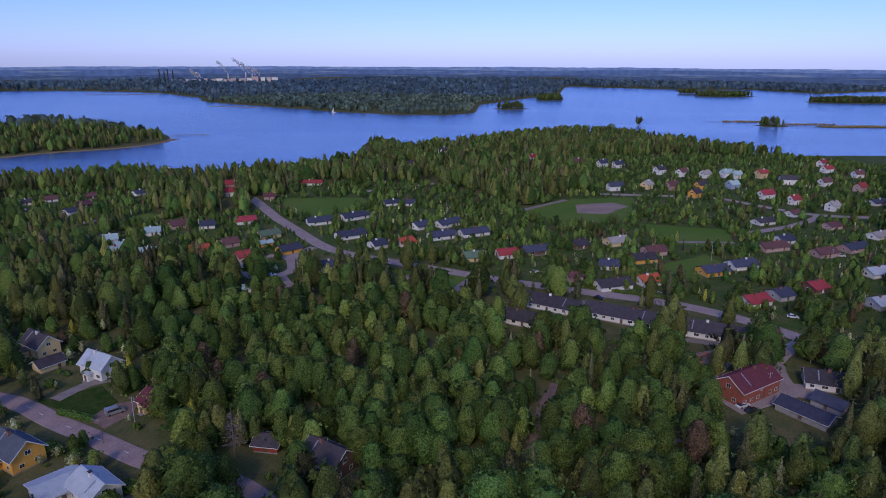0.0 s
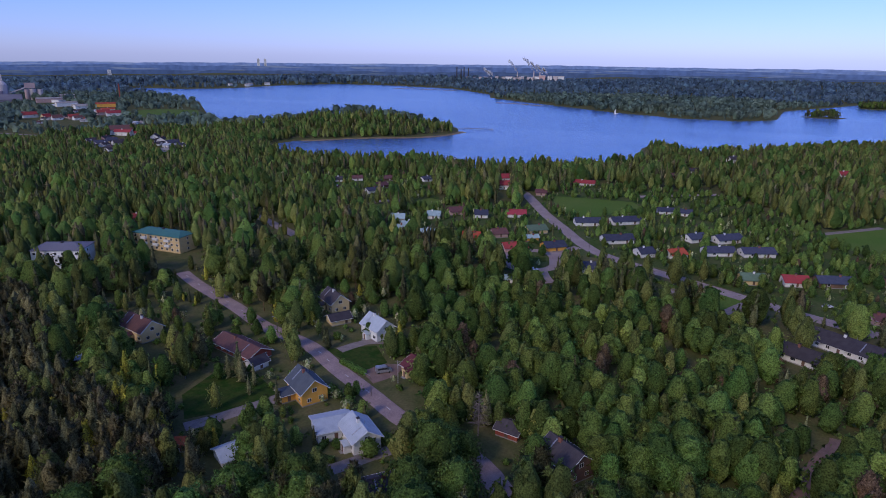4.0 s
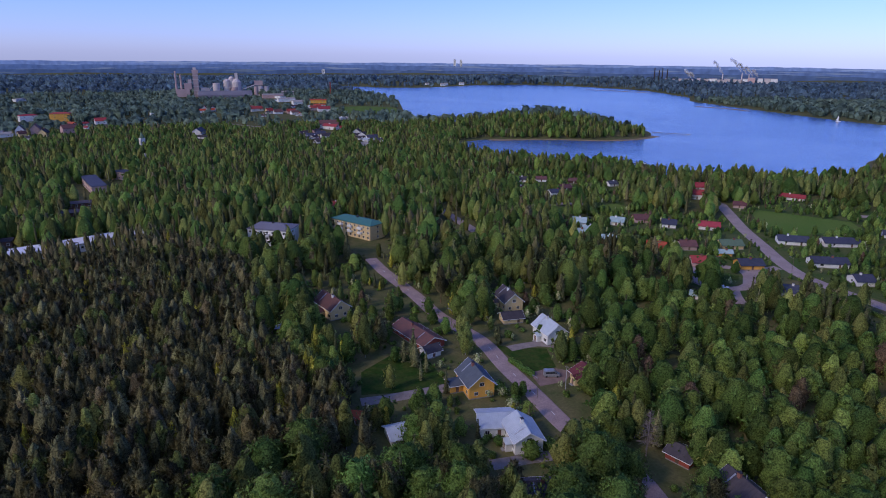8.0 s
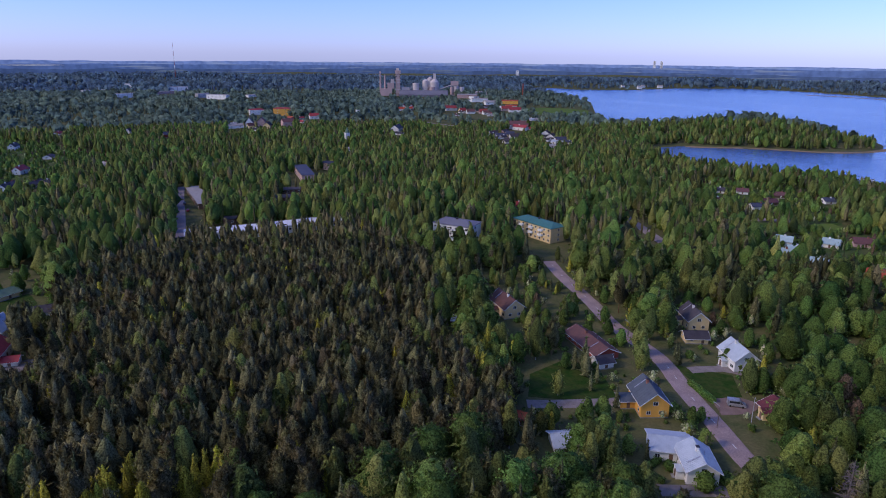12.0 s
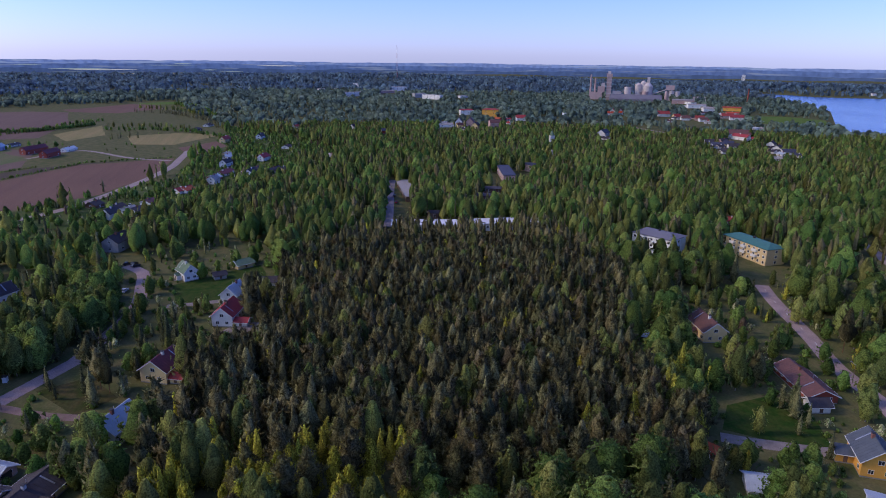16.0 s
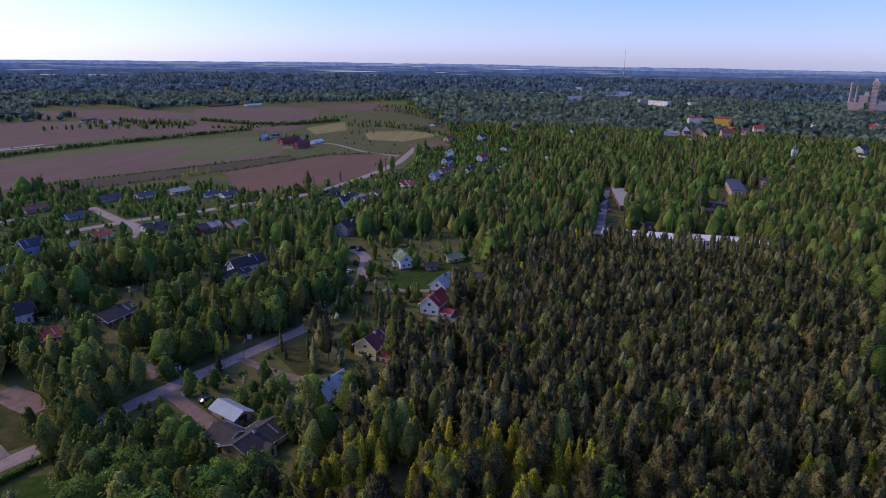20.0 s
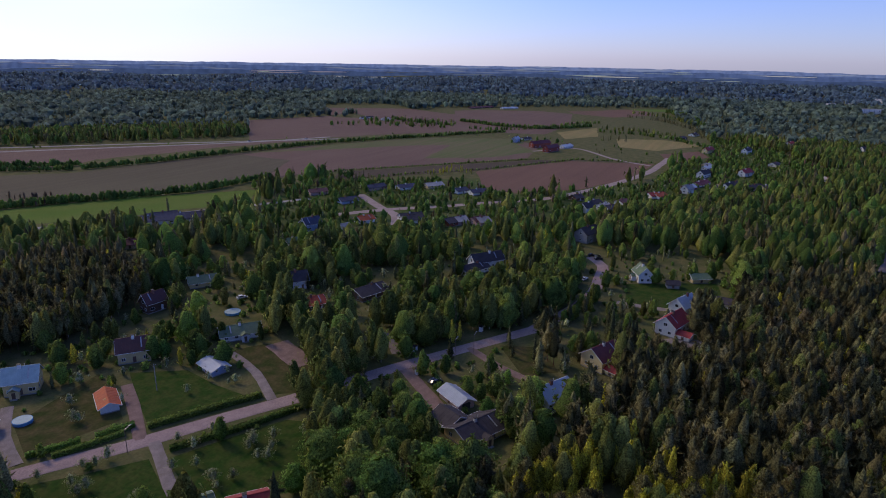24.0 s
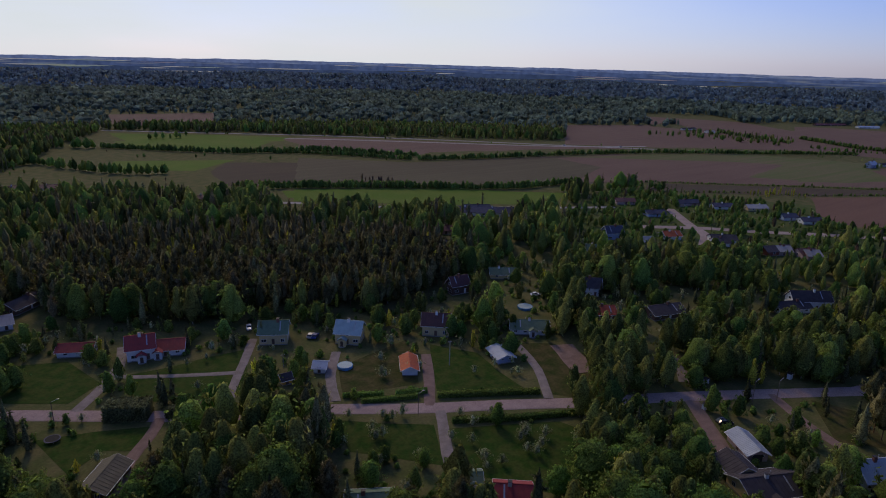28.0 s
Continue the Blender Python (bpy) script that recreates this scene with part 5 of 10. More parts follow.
house(-57.0, 302.9, 22.6, 10.6, 9.0, 2.6, 4.7, 'roof_blue', 'wall_white', 0, 'house', 'white bungalow with a dark blue roof', 1)
house(-101.3, 361.6, 42.2, 11.7, 9.0, 2.6, 4.7, 'roof_green', 'wall_cream', 0, 'house', 'cream bungalow with a green roof', 1)
house(-123.9, 394.9, 20.2, 11.8, 9.0, 2.6, 4.7, 'roof_red', 'wall_white', 0, 'house', 'white bungalow with a bright red roof', 1)
house(-77.4, 394.0, 25.5, 15.5, 9.0, 2.6, 4.7, 'roof_blue', 'wall_white', 0, 'house', 'white bungalow with a dark blue roof', 1)
house(-56.6, 407.6, 36.5, 19.0, 9.0, 2.6, 4.7, 'roof_blue', 'wall_white', 0, 'house', 'white bungalow with a dark blue roof', 1)
house(-53.5, 361.5, 32.3, 16.9, 9.0, 2.6, 4.7, 'roof_blue', 'wall_white', 0, 'house', 'white bungalow with a dark blue roof', 1)
house(-35.8, 341.5, 38.0, 8.2, 9.0, 2.6, 4.7, 'roof_blue', 'wall_white', 0, 'house', 'white bungalow with a dark blue roof', 1)
house(-20.9, 345.8, 41.7, 9.3, 9.0, 2.6, 4.7, 'roof_orange', 'wall_white', 0, 'house', 'white bungalow with a orange tile roof', 1)
house(-0.4, 360.8, 26.2, 15.4, 9.0, 2.6, 4.7, 'roof_blue', 'wall_white', 0, 'house', 'white bungalow with a dark blue roof', 1)
house(18.4, 367.6, 24.8, 16.8, 9.0, 2.6, 4.7, 'roof_blue', 'wall_white', 0, 'house', 'white bungalow with a dark blue roof', 1)
house(3.2, 389.8, 40.3, 16.0, 9.0, 2.6, 4.7, 'roof_blue', 'wall_white', 0, 'house', 'white bungalow with a dark blue roof', 1)
house(-13.7, 383.7, 44.0, 10.8, 9.0, 2.6, 4.7, 'roof_blue', 'wall_white', 0, 'house', 'white bungalow with a dark blue roof', 1)
house(-36.2, 448.2, 16.9, 10.3, 8.2, 2.4, 4.2, 'roof_blue', 'wall_white', 0, 'house', 'white bungalow with a dark blue roof', 1)
house(-23.4, 448.4, 0.8, 8.0, 8.2, 2.4, 4.2, 'roof_blue', 'wall_white', 0, 'house', 'white bungalow with a dark blue roof', 1)
house(-107.7, 524.1, 7.6, 16.6, 8.2, 2.4, 4.2, 'roof_red', 'wall_white', 0, 'house', 'white bungalow with a bright red roof', 1)
house(15.5, 319.2, 15.8, 10.1, 9.0, 2.6, 4.7, 'roof_green', 'wall_cream', 0, 'house', 'cream bungalow with a green roof', 1)
house(33.7, 324.6, 15.4, 10.6, 9.0, 2.6, 4.7, 'roof_red', 'wall_white', 0, 'house', 'white bungalow with a bright red roof', 1)
house(50.1, 331.2, 18.5, 15.2, 9.0, 2.6, 4.7, 'roof_blue', 'wall_brown', 0, 'house', 'brown bungalow with a dark blue roof', 1)
house(74.9, 342.8, 36.2, 8.6, 9.0, 2.6, 4.7, 'roof_slate', 'wall_brown', 0, 'house', 'brown bungalow with a dark slate-grey roof', 1)
house(97.9, 348.9, 24.8, 12.6, 9.0, 2.6, 4.7, 'roof_lightgrey', 'wall_cream', 0, 'house', 'cream bungalow with a pale grey roof', 1)
house(61.7, 288.1, 26.8, 7.6, 6.0, 2.4, 4.0, 'roof_brown', 'wall_pink', 0, 'house', 'pinkish garage with a brown-red roof', 1)
house(77.4, 276.8, 17.6, 16.1, 9.0, 2.6, 4.7, 'roof_slate', 'wall_white', 0, 'house', 'white bungalow with a dark slate-grey roof', 1)
house(83.0, 306.2, -4.9, 8.6, 9.0, 2.6, 4.7, 'roof_blue', 'wall_white', 0, 'house', 'white bungalow with a dark blue roof', 1)
house(95.1, 282.6, 20.9, 10.1, 9.0, 2.6, 4.7, 'roof_orange', 'wall_white', 0, 'house', 'white bungalow with a orange tile roof', 1)
house(103.3, 317.1, 13.2, 11.9, 9.0, 2.6, 4.7, 'roof_slate', 'wall_yellow', 0, 'house', 'orange-yellow bungalow with a dark slate-grey roof', 1)
house(113.3, 330.8, 15.8, 10.7, 9.0, 2.6, 4.7, 'roof_brown', 'wall_pink', 0, 'house', 'pinkish bungalow with a brown-red roof', 1)
house(131.5, 297.4, 16.8, 13.7, 9.0, 2.6, 4.7, 'roof_blue', 'wall_yellow', 0, 'house', 'orange-yellow bungalow with a dark blue roof', 1)
house(149.6, 306.8, 17.6, 13.9, 9.0, 2.6, 4.7, 'roof_blue', 'wall_white', 0, 'house', 'white bungalow with a dark blue roof', 1)
house(132.6, 256.8, 21.3, 11.6, 9.0, 2.6, 4.7, 'roof_red', 'wall_white', 0, 'house', 'white bungalow with a bright red roof', 1)
house(147.7, 264.6, 20.2, 8.0, 9.0, 2.6, 4.7, 'roof_blue', 'wall_grey', 0, 'house', 'grey bungalow with a dark blue roof', 1)
house(167.8, 274.1, 25.8, 9.3, 9.0, 2.6, 4.7, 'roof_red', 'wall_brown', 0, 'house', 'brown bungalow with a bright red roof', 1)
house(208.8, 295.1, 16.7, 10.9, 9.0, 2.6, 4.7, 'roof_metal', 'wall_white', 0, 'house', 'white bungalow with a pale metal roof', 1)
house(184.0, 254.1, 17.2, 8.0, 9.0, 2.6, 4.7, 'roof_metal', 'wall_grey', 0, 'house', 'grey bungalow with a pale metal roof', 1)
house(-170.6, 367.3, 16.4, 8.0, 9.0, 2.6, 4.7, 'roof_cyan', 'wall_white', 0, 'house', 'white bungalow with a pale turquoise metal roof', 1)
house(-162.0, 384.8, 41.2, 11.5, 9.0, 2.6, 4.7, 'roof_brown', 'wall_pink', 0, 'house', 'pinkish bungalow with a brown-red roof', 1)
house(-187.9, 350.5, 26.0, 8.0, 9.0, 2.6, 4.7, 'roof_cyan', 'wall_white', 0, 'house', 'white bungalow with a pale turquoise metal roof', 1)
house(-173.7, 337.1, 43.3, 8.0, 9.0, 2.6, 4.7, 'roof_cyan', 'wall_white', 0, 'house', 'white bungalow with a pale turquoise metal roof', 1)
house(-155.3, 325.3, 30.6, 8.0, 9.0, 2.6, 4.7, 'roof_cyan', 'wall_cream', 0, 'house', 'cream bungalow with a pale turquoise metal roof', 1)
house(-173.2, 326.7, 29.2, 8.0, 9.0, 2.6, 4.7, 'roof_cyan', 'wall_white', 0, 'house', 'white bungalow with a pale turquoise metal roof', 1)
house(-144.3, 383.5, 23.2, 8.0, 9.0, 2.6, 4.7, 'roof_blue', 'wall_white', 0, 'house', 'white bungalow with a dark blue roof', 1)
house(-118.3, 344.1, 38.6, 8.2, 9.0, 2.6, 4.7, 'roof_brown', 'wall_pink', 0, 'house', 'pinkish bungalow with a brown-red roof', 1)
house(-129.8, 330.4, 17.8, 9.5, 9.0, 2.6, 4.7, 'roof_orange', 'wall_brown', 0, 'house', 'brown bungalow with a orange tile roof', 1)
house(-98.6, 343.7, 37.0, 7.8, 4.5, 2.2, 3.4, 'roof_cyan', 'wall_yellow', 0, 'house', 'orange-yellow small shed with a pale turquoise metal roof', 1)
house(-170.5, 507.2, 42.7, 8.5, 6.6, 4.2, 7.0, 'roof_red', 'wall_white', 0, 'house', 'white one-and-a-half-storey house with a bright red roof', 1)
house(-161.1, 477.7, 21.1, 8.5, 6.6, 4.2, 7.0, 'roof_red', 'wall_white', 0, 'house', 'white one-and-a-half-storey house with a bright red roof', 1)
house(-294.0, 446.4, 30.4, 8.0, 8.2, 2.4, 4.2, 'roof_slate', 'wall_white', 0, 'house', 'white bungalow with a dark slate-grey roof', 1)
house(-283.5, 457.4, 38.2, 8.0, 8.2, 2.4, 4.2, 'roof_brown', 'wall_white', 0, 'house', 'white bungalow with a brown-red roof', 1)
house(-246.4, 420.0, 59.2, 11.9, 8.2, 2.4, 4.2, 'roof_blue', 'wall_white', 0, 'house', 'white bungalow with a dark blue roof', 1)
house(-251.0, 439.5, 63.0, 9.4, 8.2, 2.4, 4.2, 'roof_brown', 'wall_brown', 0, 'house', 'brown bungalow with a brown-red roof', 1)
house(-260.6, 469.1, 46.8, 8.7, 8.2, 2.4, 4.2, 'roof_brown', 'wall_brown', 0, 'house', 'brown bungalow with a brown-red roof', 1)
house(-273.7, 412.8, 38.8, 8.0, 8.2, 2.4, 4.2, 'roof_brown', 'wall_cream', 0, 'house', 'cream bungalow with a brown-red roof', 1)
house(-230.8, 480.3, 57.0, 8.0, 8.2, 2.4, 4.2, 'roof_blue', 'wall_white', 0, 'house', 'white bungalow with a dark blue roof', 1)
house(-86.9, 270.6, 12.4, 3.6, 4.5, 2.2, 3.4, 'roof_cyan', 'wall_white', 0, 'house', 'white small shed with a pale turquoise metal roof', 1)
house(-128.6, 470.0, 15.2, 8.0, 8.2, 2.4, 4.2, 'roof_brown', 'wall_pink', 0, 'house', 'pinkish bungalow with a brown-red roof', 1)
house(196.9, 580.5, 29.4, 10.1, 7.4, 5.0, 7.7, 'roof_slate', 'wall_white', 0, 'house', 'white two-storey house with a dark slate-grey roof', 1)
house(212.4, 568.1, 36.0, 9.0, 7.4, 5.0, 7.7, 'roof_brown', 'wall_white', 0, 'house', 'white two-storey house with a brown-red roof', 1)
house(231.1, 562.6, 26.9, 8.5, 6.6, 4.2, 7.0, 'roof_lightgrey', 'wall_white', 0, 'house', 'white one-and-a-half-storey house with a pale grey roof', 1)
house(250.3, 564.2, 16.8, 9.0, 7.4, 5.0, 7.7, 'roof_cyan', 'wall_white', 0, 'house', 'white two-storey house with a pale turquoise metal roof', 1)
house(257.4, 560.1, 23.2, 8.5, 6.6, 4.2, 7.0, 'roof_cyan', 'wall_white', 0, 'house', 'white one-and-a-half-storey house with a pale turquoise metal roof', 1)
house(281.0, 563.2, 26.1, 10.7, 7.4, 5.0, 7.7, 'roof_red', 'wall_cream', 0, 'house', 'cream two-storey house with a bright red roof', 1)
house(289.0, 533.0, -8.1, 12.8, 7.4, 5.0, 7.7, 'roof_slate', 'wall_white', 0, 'house', 'white two-storey house with a dark slate-grey roof', 1)
house(315.8, 525.9, 23.1, 10.4, 6.6, 4.2, 7.0, 'roof_brown', 'wall_white', 0, 'house', 'white one-and-a-half-storey house with a brown-red roof', 1)
house(355.3, 591.9, 27.3, 11.1, 6.6, 4.2, 7.0, 'roof_red', 'wall_white', 0, 'house', 'white one-and-a-half-storey house with a bright red roof', 1)
house(331.8, 504.5, 33.4, 10.1, 6.6, 4.2, 7.0, 'roof_red', 'wall_pink', 0, 'house', 'pinkish one-and-a-half-storey house with a bright red roof', 1)
house(234.3, 514.1, 25.8, 9.0, 6.6, 4.2, 7.0, 'roof_cyan', 'wall_blue', 0, 'house', 'pale blue one-and-a-half-storey house with a pale turquoise metal roof', 1)
house(207.4, 511.1, 27.2, 8.5, 6.6, 4.2, 7.0, 'roof_slate', 'wall_yellow', 0, 'house', 'orange-yellow one-and-a-half-storey house with a dark slate-grey roof', 1)
house(190.7, 478.8, 38.6, 8.5, 6.6, 4.2, 7.0, 'roof_slate', 'wall_yellow', 0, 'house', 'orange-yellow one-and-a-half-storey house with a dark slate-grey roof', 1)
house(183.7, 508.2, 23.9, 9.5, 6.6, 4.2, 7.0, 'roof_brown', 'wall_pink', 0, 'house', 'pinkish one-and-a-half-storey house with a brown-red roof', 1)
house(164.3, 511.6, 43.1, 8.5, 6.6, 4.2, 7.0, 'roof_lightgrey', 'wall_cream', 0, 'house', 'cream one-and-a-half-storey house with a pale grey roof', 1)
house(136.9, 504.9, 18.4, 12.2, 6.6, 4.2, 7.0, 'roof_blue', 'wall_white', 0, 'house', 'white one-and-a-half-storey house with a dark blue roof', 1)
house(154.9, 622.8, 32.0, 10.6, 6.6, 4.2, 7.0, 'roof_blue', 'wall_white', 0, 'house', 'white one-and-a-half-storey house with a dark blue roof', 1)
house(168.1, 615.8, 30.3, 10.9, 6.6, 4.2, 7.0, 'roof_blue', 'wall_white', 0, 'house', 'white one-and-a-half-storey house with a dark blue roof', 1)
house(242.7, 475.2, 24.3, 12.3, 6.6, 4.2, 7.0, 'roof_red', 'wall_white', 0, 'house', 'white one-and-a-half-storey house with a bright red roof', 1)
house(253.2, 455.4, 26.7, 8.5, 6.6, 4.2, 7.0, 'roof_red', 'wall_white', 0, 'house', 'white one-and-a-half-storey house with a bright red roof', 1)
house(269.7, 435.3, 30.8, 8.5, 6.6, 4.2, 7.0, 'roof_lightgrey', 'wall_white', 0, 'house', 'white one-and-a-half-storey house with a pale grey roof', 1)
house(312.7, 454.3, 20.7, 12.8, 8.2, 2.4, 4.2, 'roof_blue', 'wall_white', 0, 'house', 'white bungalow with a dark blue roof', 1)
house(203.7, 396.8, 20.4, 13.4, 8.2, 2.4, 4.2, 'roof_slate', 'wall_white', 0, 'house', 'white bungalow with a dark slate-grey roof', 1)
house(234.3, 418.8, 23.9, 9.5, 8.2, 2.4, 4.2, 'roof_brown', 'wall_white', 0, 'house', 'white bungalow with a brown-red roof', 1)
house(180.8, 339.3, 18.1, 16.3, 9.0, 2.6, 4.7, 'roof_brown', 'wall_pink', 0, 'house', 'pinkish bungalow with a brown-red roof', 1)
house(194.6, 353.6, 19.7, 9.7, 9.0, 2.6, 4.7, 'roof_blue', 'wall_white', 0, 'house', 'white bungalow with a dark blue roof', 1)
house(202.5, 328.0, 18.0, 12.3, 9.0, 2.6, 4.7, 'roof_brown', 'wall_pink', 0, 'house', 'pinkish bungalow with a brown-red roof', 1)
house(224.8, 338.1, 22.7, 15.5, 9.0, 2.6, 4.7, 'roof_blue', 'wall_pink', 0, 'house', 'pinkish bungalow with a dark blue roof', 1)
house(254.8, 363.8, 27.8, 12.6, 8.2, 2.4, 4.2, 'roof_lightgrey', 'wall_white', 0, 'house', 'white bungalow with a pale grey roof', 1)
house(240.6, 386.1, 21.0, 9.2, 8.2, 2.4, 4.2, 'roof_brown', 'wall_pink', 0, 'house', 'pinkish bungalow with a brown-red roof', 1)
house(370.6, 627.3, 34.9, 9.9, 6.6, 4.2, 7.0, 'roof_red', 'wall_white', 0, 'house', 'white one-and-a-half-storey house with a bright red roof', 1)
house(367.3, 565.1, 15.2, 9.2, 6.6, 4.2, 7.0, 'roof_brown', 'wall_white', 0, 'house', 'white one-and-a-half-storey house with a brown-red roof', 1)
house(131.4, 629.8, 34.0, 10.3, 6.6, 4.2, 7.0, 'roof_brown', 'wall_cream', 0, 'house', 'cream one-and-a-half-storey house with a brown-red roof', 1)
house(91.7, 658.4, 31.6, 8.5, 6.6, 4.2, 7.0, 'roof_red', 'wall_white', 0, 'house', 'white one-and-a-half-storey house with a bright red roof', 1)
house(-32.1, 630.5, 40.4, 12.9, 8.2, 2.4, 4.2, 'roof_slate', 'wall_white', 0, 'house', 'white bungalow with a dark slate-grey roof', 1)
house(-46.9, 592.1, 50.8, 9.5, 8.2, 2.4, 4.2, 'roof_brown', 'wall_cream', 0, 'house', 'cream bungalow with a brown-red roof', 1)
house(0.9, 711.7, 48.3, 9.7, 6.6, 4.2, 7.0, 'roof_slate', 'wall_white', 0, 'house', 'white one-and-a-half-storey house with a dark slate-grey roof', 1)
house(-335.5, 277.9, 56.9, 11.0, 8.2, 2.4, 4.2, 'roof_red', 'wall_white', 0, 'house', 'white bungalow with a bright red roof', 1)
house(-245.6, -19.8, 162.1, 12.5, 8.0, 4.6, 7.8, 'roof_red', 'wall_white', 2, 'house', 'white one-and-a-half-storey house with a bright red roof', 1)
house(-267.0, -18.3, 156.1, 10.3, 7.2, 4.6, 7.8, 'roof_metal', 'wall_white', 2, 'house', 'white one-and-a-half-storey house with a pale metal roof', 1)
house(-301.1, -40.3, 28.7, 8.5, 6.3, 4.6, 7.8, 'roof_green', 'wall_white', 2, 'house', 'white one-and-a-half-storey house with a green roof', 1)
house(-313.2, -16.2, 121.5, 8.8, 6.0, 2.4, 4.0, 'roof_green', 'wall_cream', 1, 'shed', 'cream garage with a green roof', 0)
house(-298.1, -26.2, 109.6, 5.4, 4.0, 2.2, 3.4, 'roof_slate', 'wall_grey', 0, 'shed', 'grey small shed with a dark slate-grey roof', 0)
house(-283.8, -3.8, 86.2, 9.4, 6.0, 2.4, 4.0, 'roof_slate', 'wall_white', 0, 'garage', 'white garage with a dark slate-grey roof', 0)
house(-204.1, -37.5, 154.7, 11.4, 9.0, 4.6, 7.8, 'roof_maroon', 'wall_cream', 2, 'house', 'cream one-and-a-half-storey house with a maroon roof', 1)
house(-170.4, -44.9, 152.4, 11.0, 8.0, 4.6, 7.8, 'roof_metal', 'wall_white', 2, 'house', 'white one-and-a-half-storey house with a pale metal roof', 1)
house(-158.7, -71.1, 58.9, 10.4, 5.6, 2.4, 3.8, 'roof_metal', 'wall_pink', 2, 'garage', 'pinkish garage with a pale metal roof', 0)
house(-146.5, -67.5, 65.0, 8.0, 7.5, 2.6, 4.5, 'roof_slate', 'wall_cream', 1, 'house', 'cream house wing with a dark slate-grey roof', 0)
house(-240.0, -14.5, 72.0, 5.0, 4.0, 2.2, 3.2, 'roof_red', 'wall_white', 1, 'house', 'white porch wing with a red roof', 0)
house(-198.5, -32.5, 65.0, 4.0, 3.6, 2.2, 3.2, 'roof_red', 'wall_cream', 1, 'house', 'cream porch with a red roof', 0)
house(-145.5, -58.9, 155.1, 14.9, 10.0, 2.6, 4.7, 'roof_slate', 'wall_cream', 2, 'house', 'cream bungalow with a dark slate-grey roof', 1)
house(-103.7, -191.8, 136.6, 9.0, 8.0, 4.6, 7.8, 'roof_cyan', 'wall_cream', 2, 'house', 'cream one-and-a-half-storey house with a pale turquoise metal roof', 1)
house(-134.2, -180.4, 140.7, 10.0, 8.0, 4.6, 7.8, 'roof_brown', 'wall_cream', 2, 'house', 'cream one-and-a-half-storey house with a brown-red roof', 1)
house(-81.0, -206.6, 150.0, 9.7, 8.0, 4.6, 7.8, 'roof_green', 'wall_cream', 2, 'house', 'cream one-and-a-half-storey house with a green roof', 1)
house(-109.2, -161.4, 59.4, 10.3, 5.0, 2.2, 3.4, 'roof_orange', 'wall_white', 1, 'shed', 'white small shed with a orange tile roof', 0)
house(-140.2, -150.4, 72.6, 8.9, 6.0, 2.2, 3.4, 'roof_metal', 'wall_blue', 1, 'carport', 'pale blue small shed with a pale metal roof', 0)
house(-164.6, -161.8, 141.5, 14.2, 8.0, 2.6, 4.7, 'roof_green', 'wall_white', 2, 'house', 'white bungalow with a green roof', 1)
house(-198.7, -215.4, 145.3, 11.8, 7.2, 2.6, 4.7, 'roof_green', 'wall_cream', 1, 'house', 'cream bungalow with a green roof', 1)
house(-200.9, -155.9, 150.0, 8.0, 8.1, 2.6, 4.7, 'roof_orange', 'wall_brown', 2, 'house', 'brown bungalow with a orange tile roof', 1)
house(-223.1, -143.2, 162.9, 15.0, 9.9, 2.6, 4.7, 'roof_slate', 'wall_brown', 1, 'house', 'brown bungalow with a dark slate-grey roof', 1)
house(-284.2, -113.2, 144.4, 16.6, 7.2, 4.6, 7.8, 'roof_slate', 'wall_white', 1, 'house', 'white one-and-a-half-storey house with a dark slate-grey roof', 1)
house(-273.6, -115.5, 157.1, 15.2, 7.2, 2.6, 4.7, 'roof_slate', 'wall_white', 1, 'house', 'white bungalow with a dark slate-grey roof', 1)
house(-167.7, -210.2, 172.7, 8.5, 5.4, 4.6, 7.8, 'roof_brown', 'wall_brown', 1, 'house', 'brown one-and-a-half-storey house with a brown-red roof', 1)
house(-300.6, -232.6, 154.7, 10.1, 8.1, 4.6, 7.8, 'roof_blue', 'wall_blue', 1, 'house', 'pale blue one-and-a-half-storey house with a dark blue roof', 1)
house(-331.1, -214.4, 156.1, 10.2, 8.1, 2.6, 4.7, 'roof_orange', 'wall_white', 1, 'house', 'white bungalow with a orange tile roof', 1)
house(-268.6, -219.6, 144.4, 8.0, 6.3, 2.6, 4.7, 'roof_green', 'wall_white', 0, 'house', 'white bungalow with a green roof', 1)
house(-312.7, -216.8, 155.3, 5.6, 4.0, 2.2, 3.4, 'roof_lightgrey', 'wall_white', 0, 'shed', 'white small shed with a pale grey roof', 0)
house(-215.7, -176.9, 140.5, 10.0, 7.2, 4.6, 7.8, 'roof_slate', 'wall_white', 1, 'house', 'white one-and-a-half-storey house with a dark slate-grey roof', 1)
house(-223.8, -293.0, 138.1, 8.0, 7.2, 2.6, 4.7, 'roof_maroon', 'wall_pink', 0, 'house', 'pinkish bungalow with a maroon roof', 1)
house(-206.1, -273.3, 124.7, 3.4, 5.0, 2.2, 3.4, 'roof_blue', 'wall_blue', 0, 'shed', 'pale blue small shed with a dark blue roof', 0)
house(-386.7, -291.7, 147.3, 13.8, 8.2, 2.4, 4.2, 'roof_brown', 'wall_pink', 0, 'house', 'pinkish bungalow with a brown-red roof', 1)
house(-373.2, -255.7, 152.8, 12.9, 8.2, 2.4, 4.2, 'roof_blue', 'wall_blue', 0, 'house', 'pale blue bungalow with a dark blue roof', 1)
house(-424.0, -264.4, 158.1, 16.6, 8.2, 2.4, 4.2, 'roof_blue', 'wall_pink', 0, 'house', 'pinkish bungalow with a dark blue roof', 1)
house(-436.3, -243.9, 147.5, 14.5, 8.2, 2.4, 4.2, 'roof_blue', 'wall_white', 0, 'house', 'white bungalow with a dark blue roof', 1)
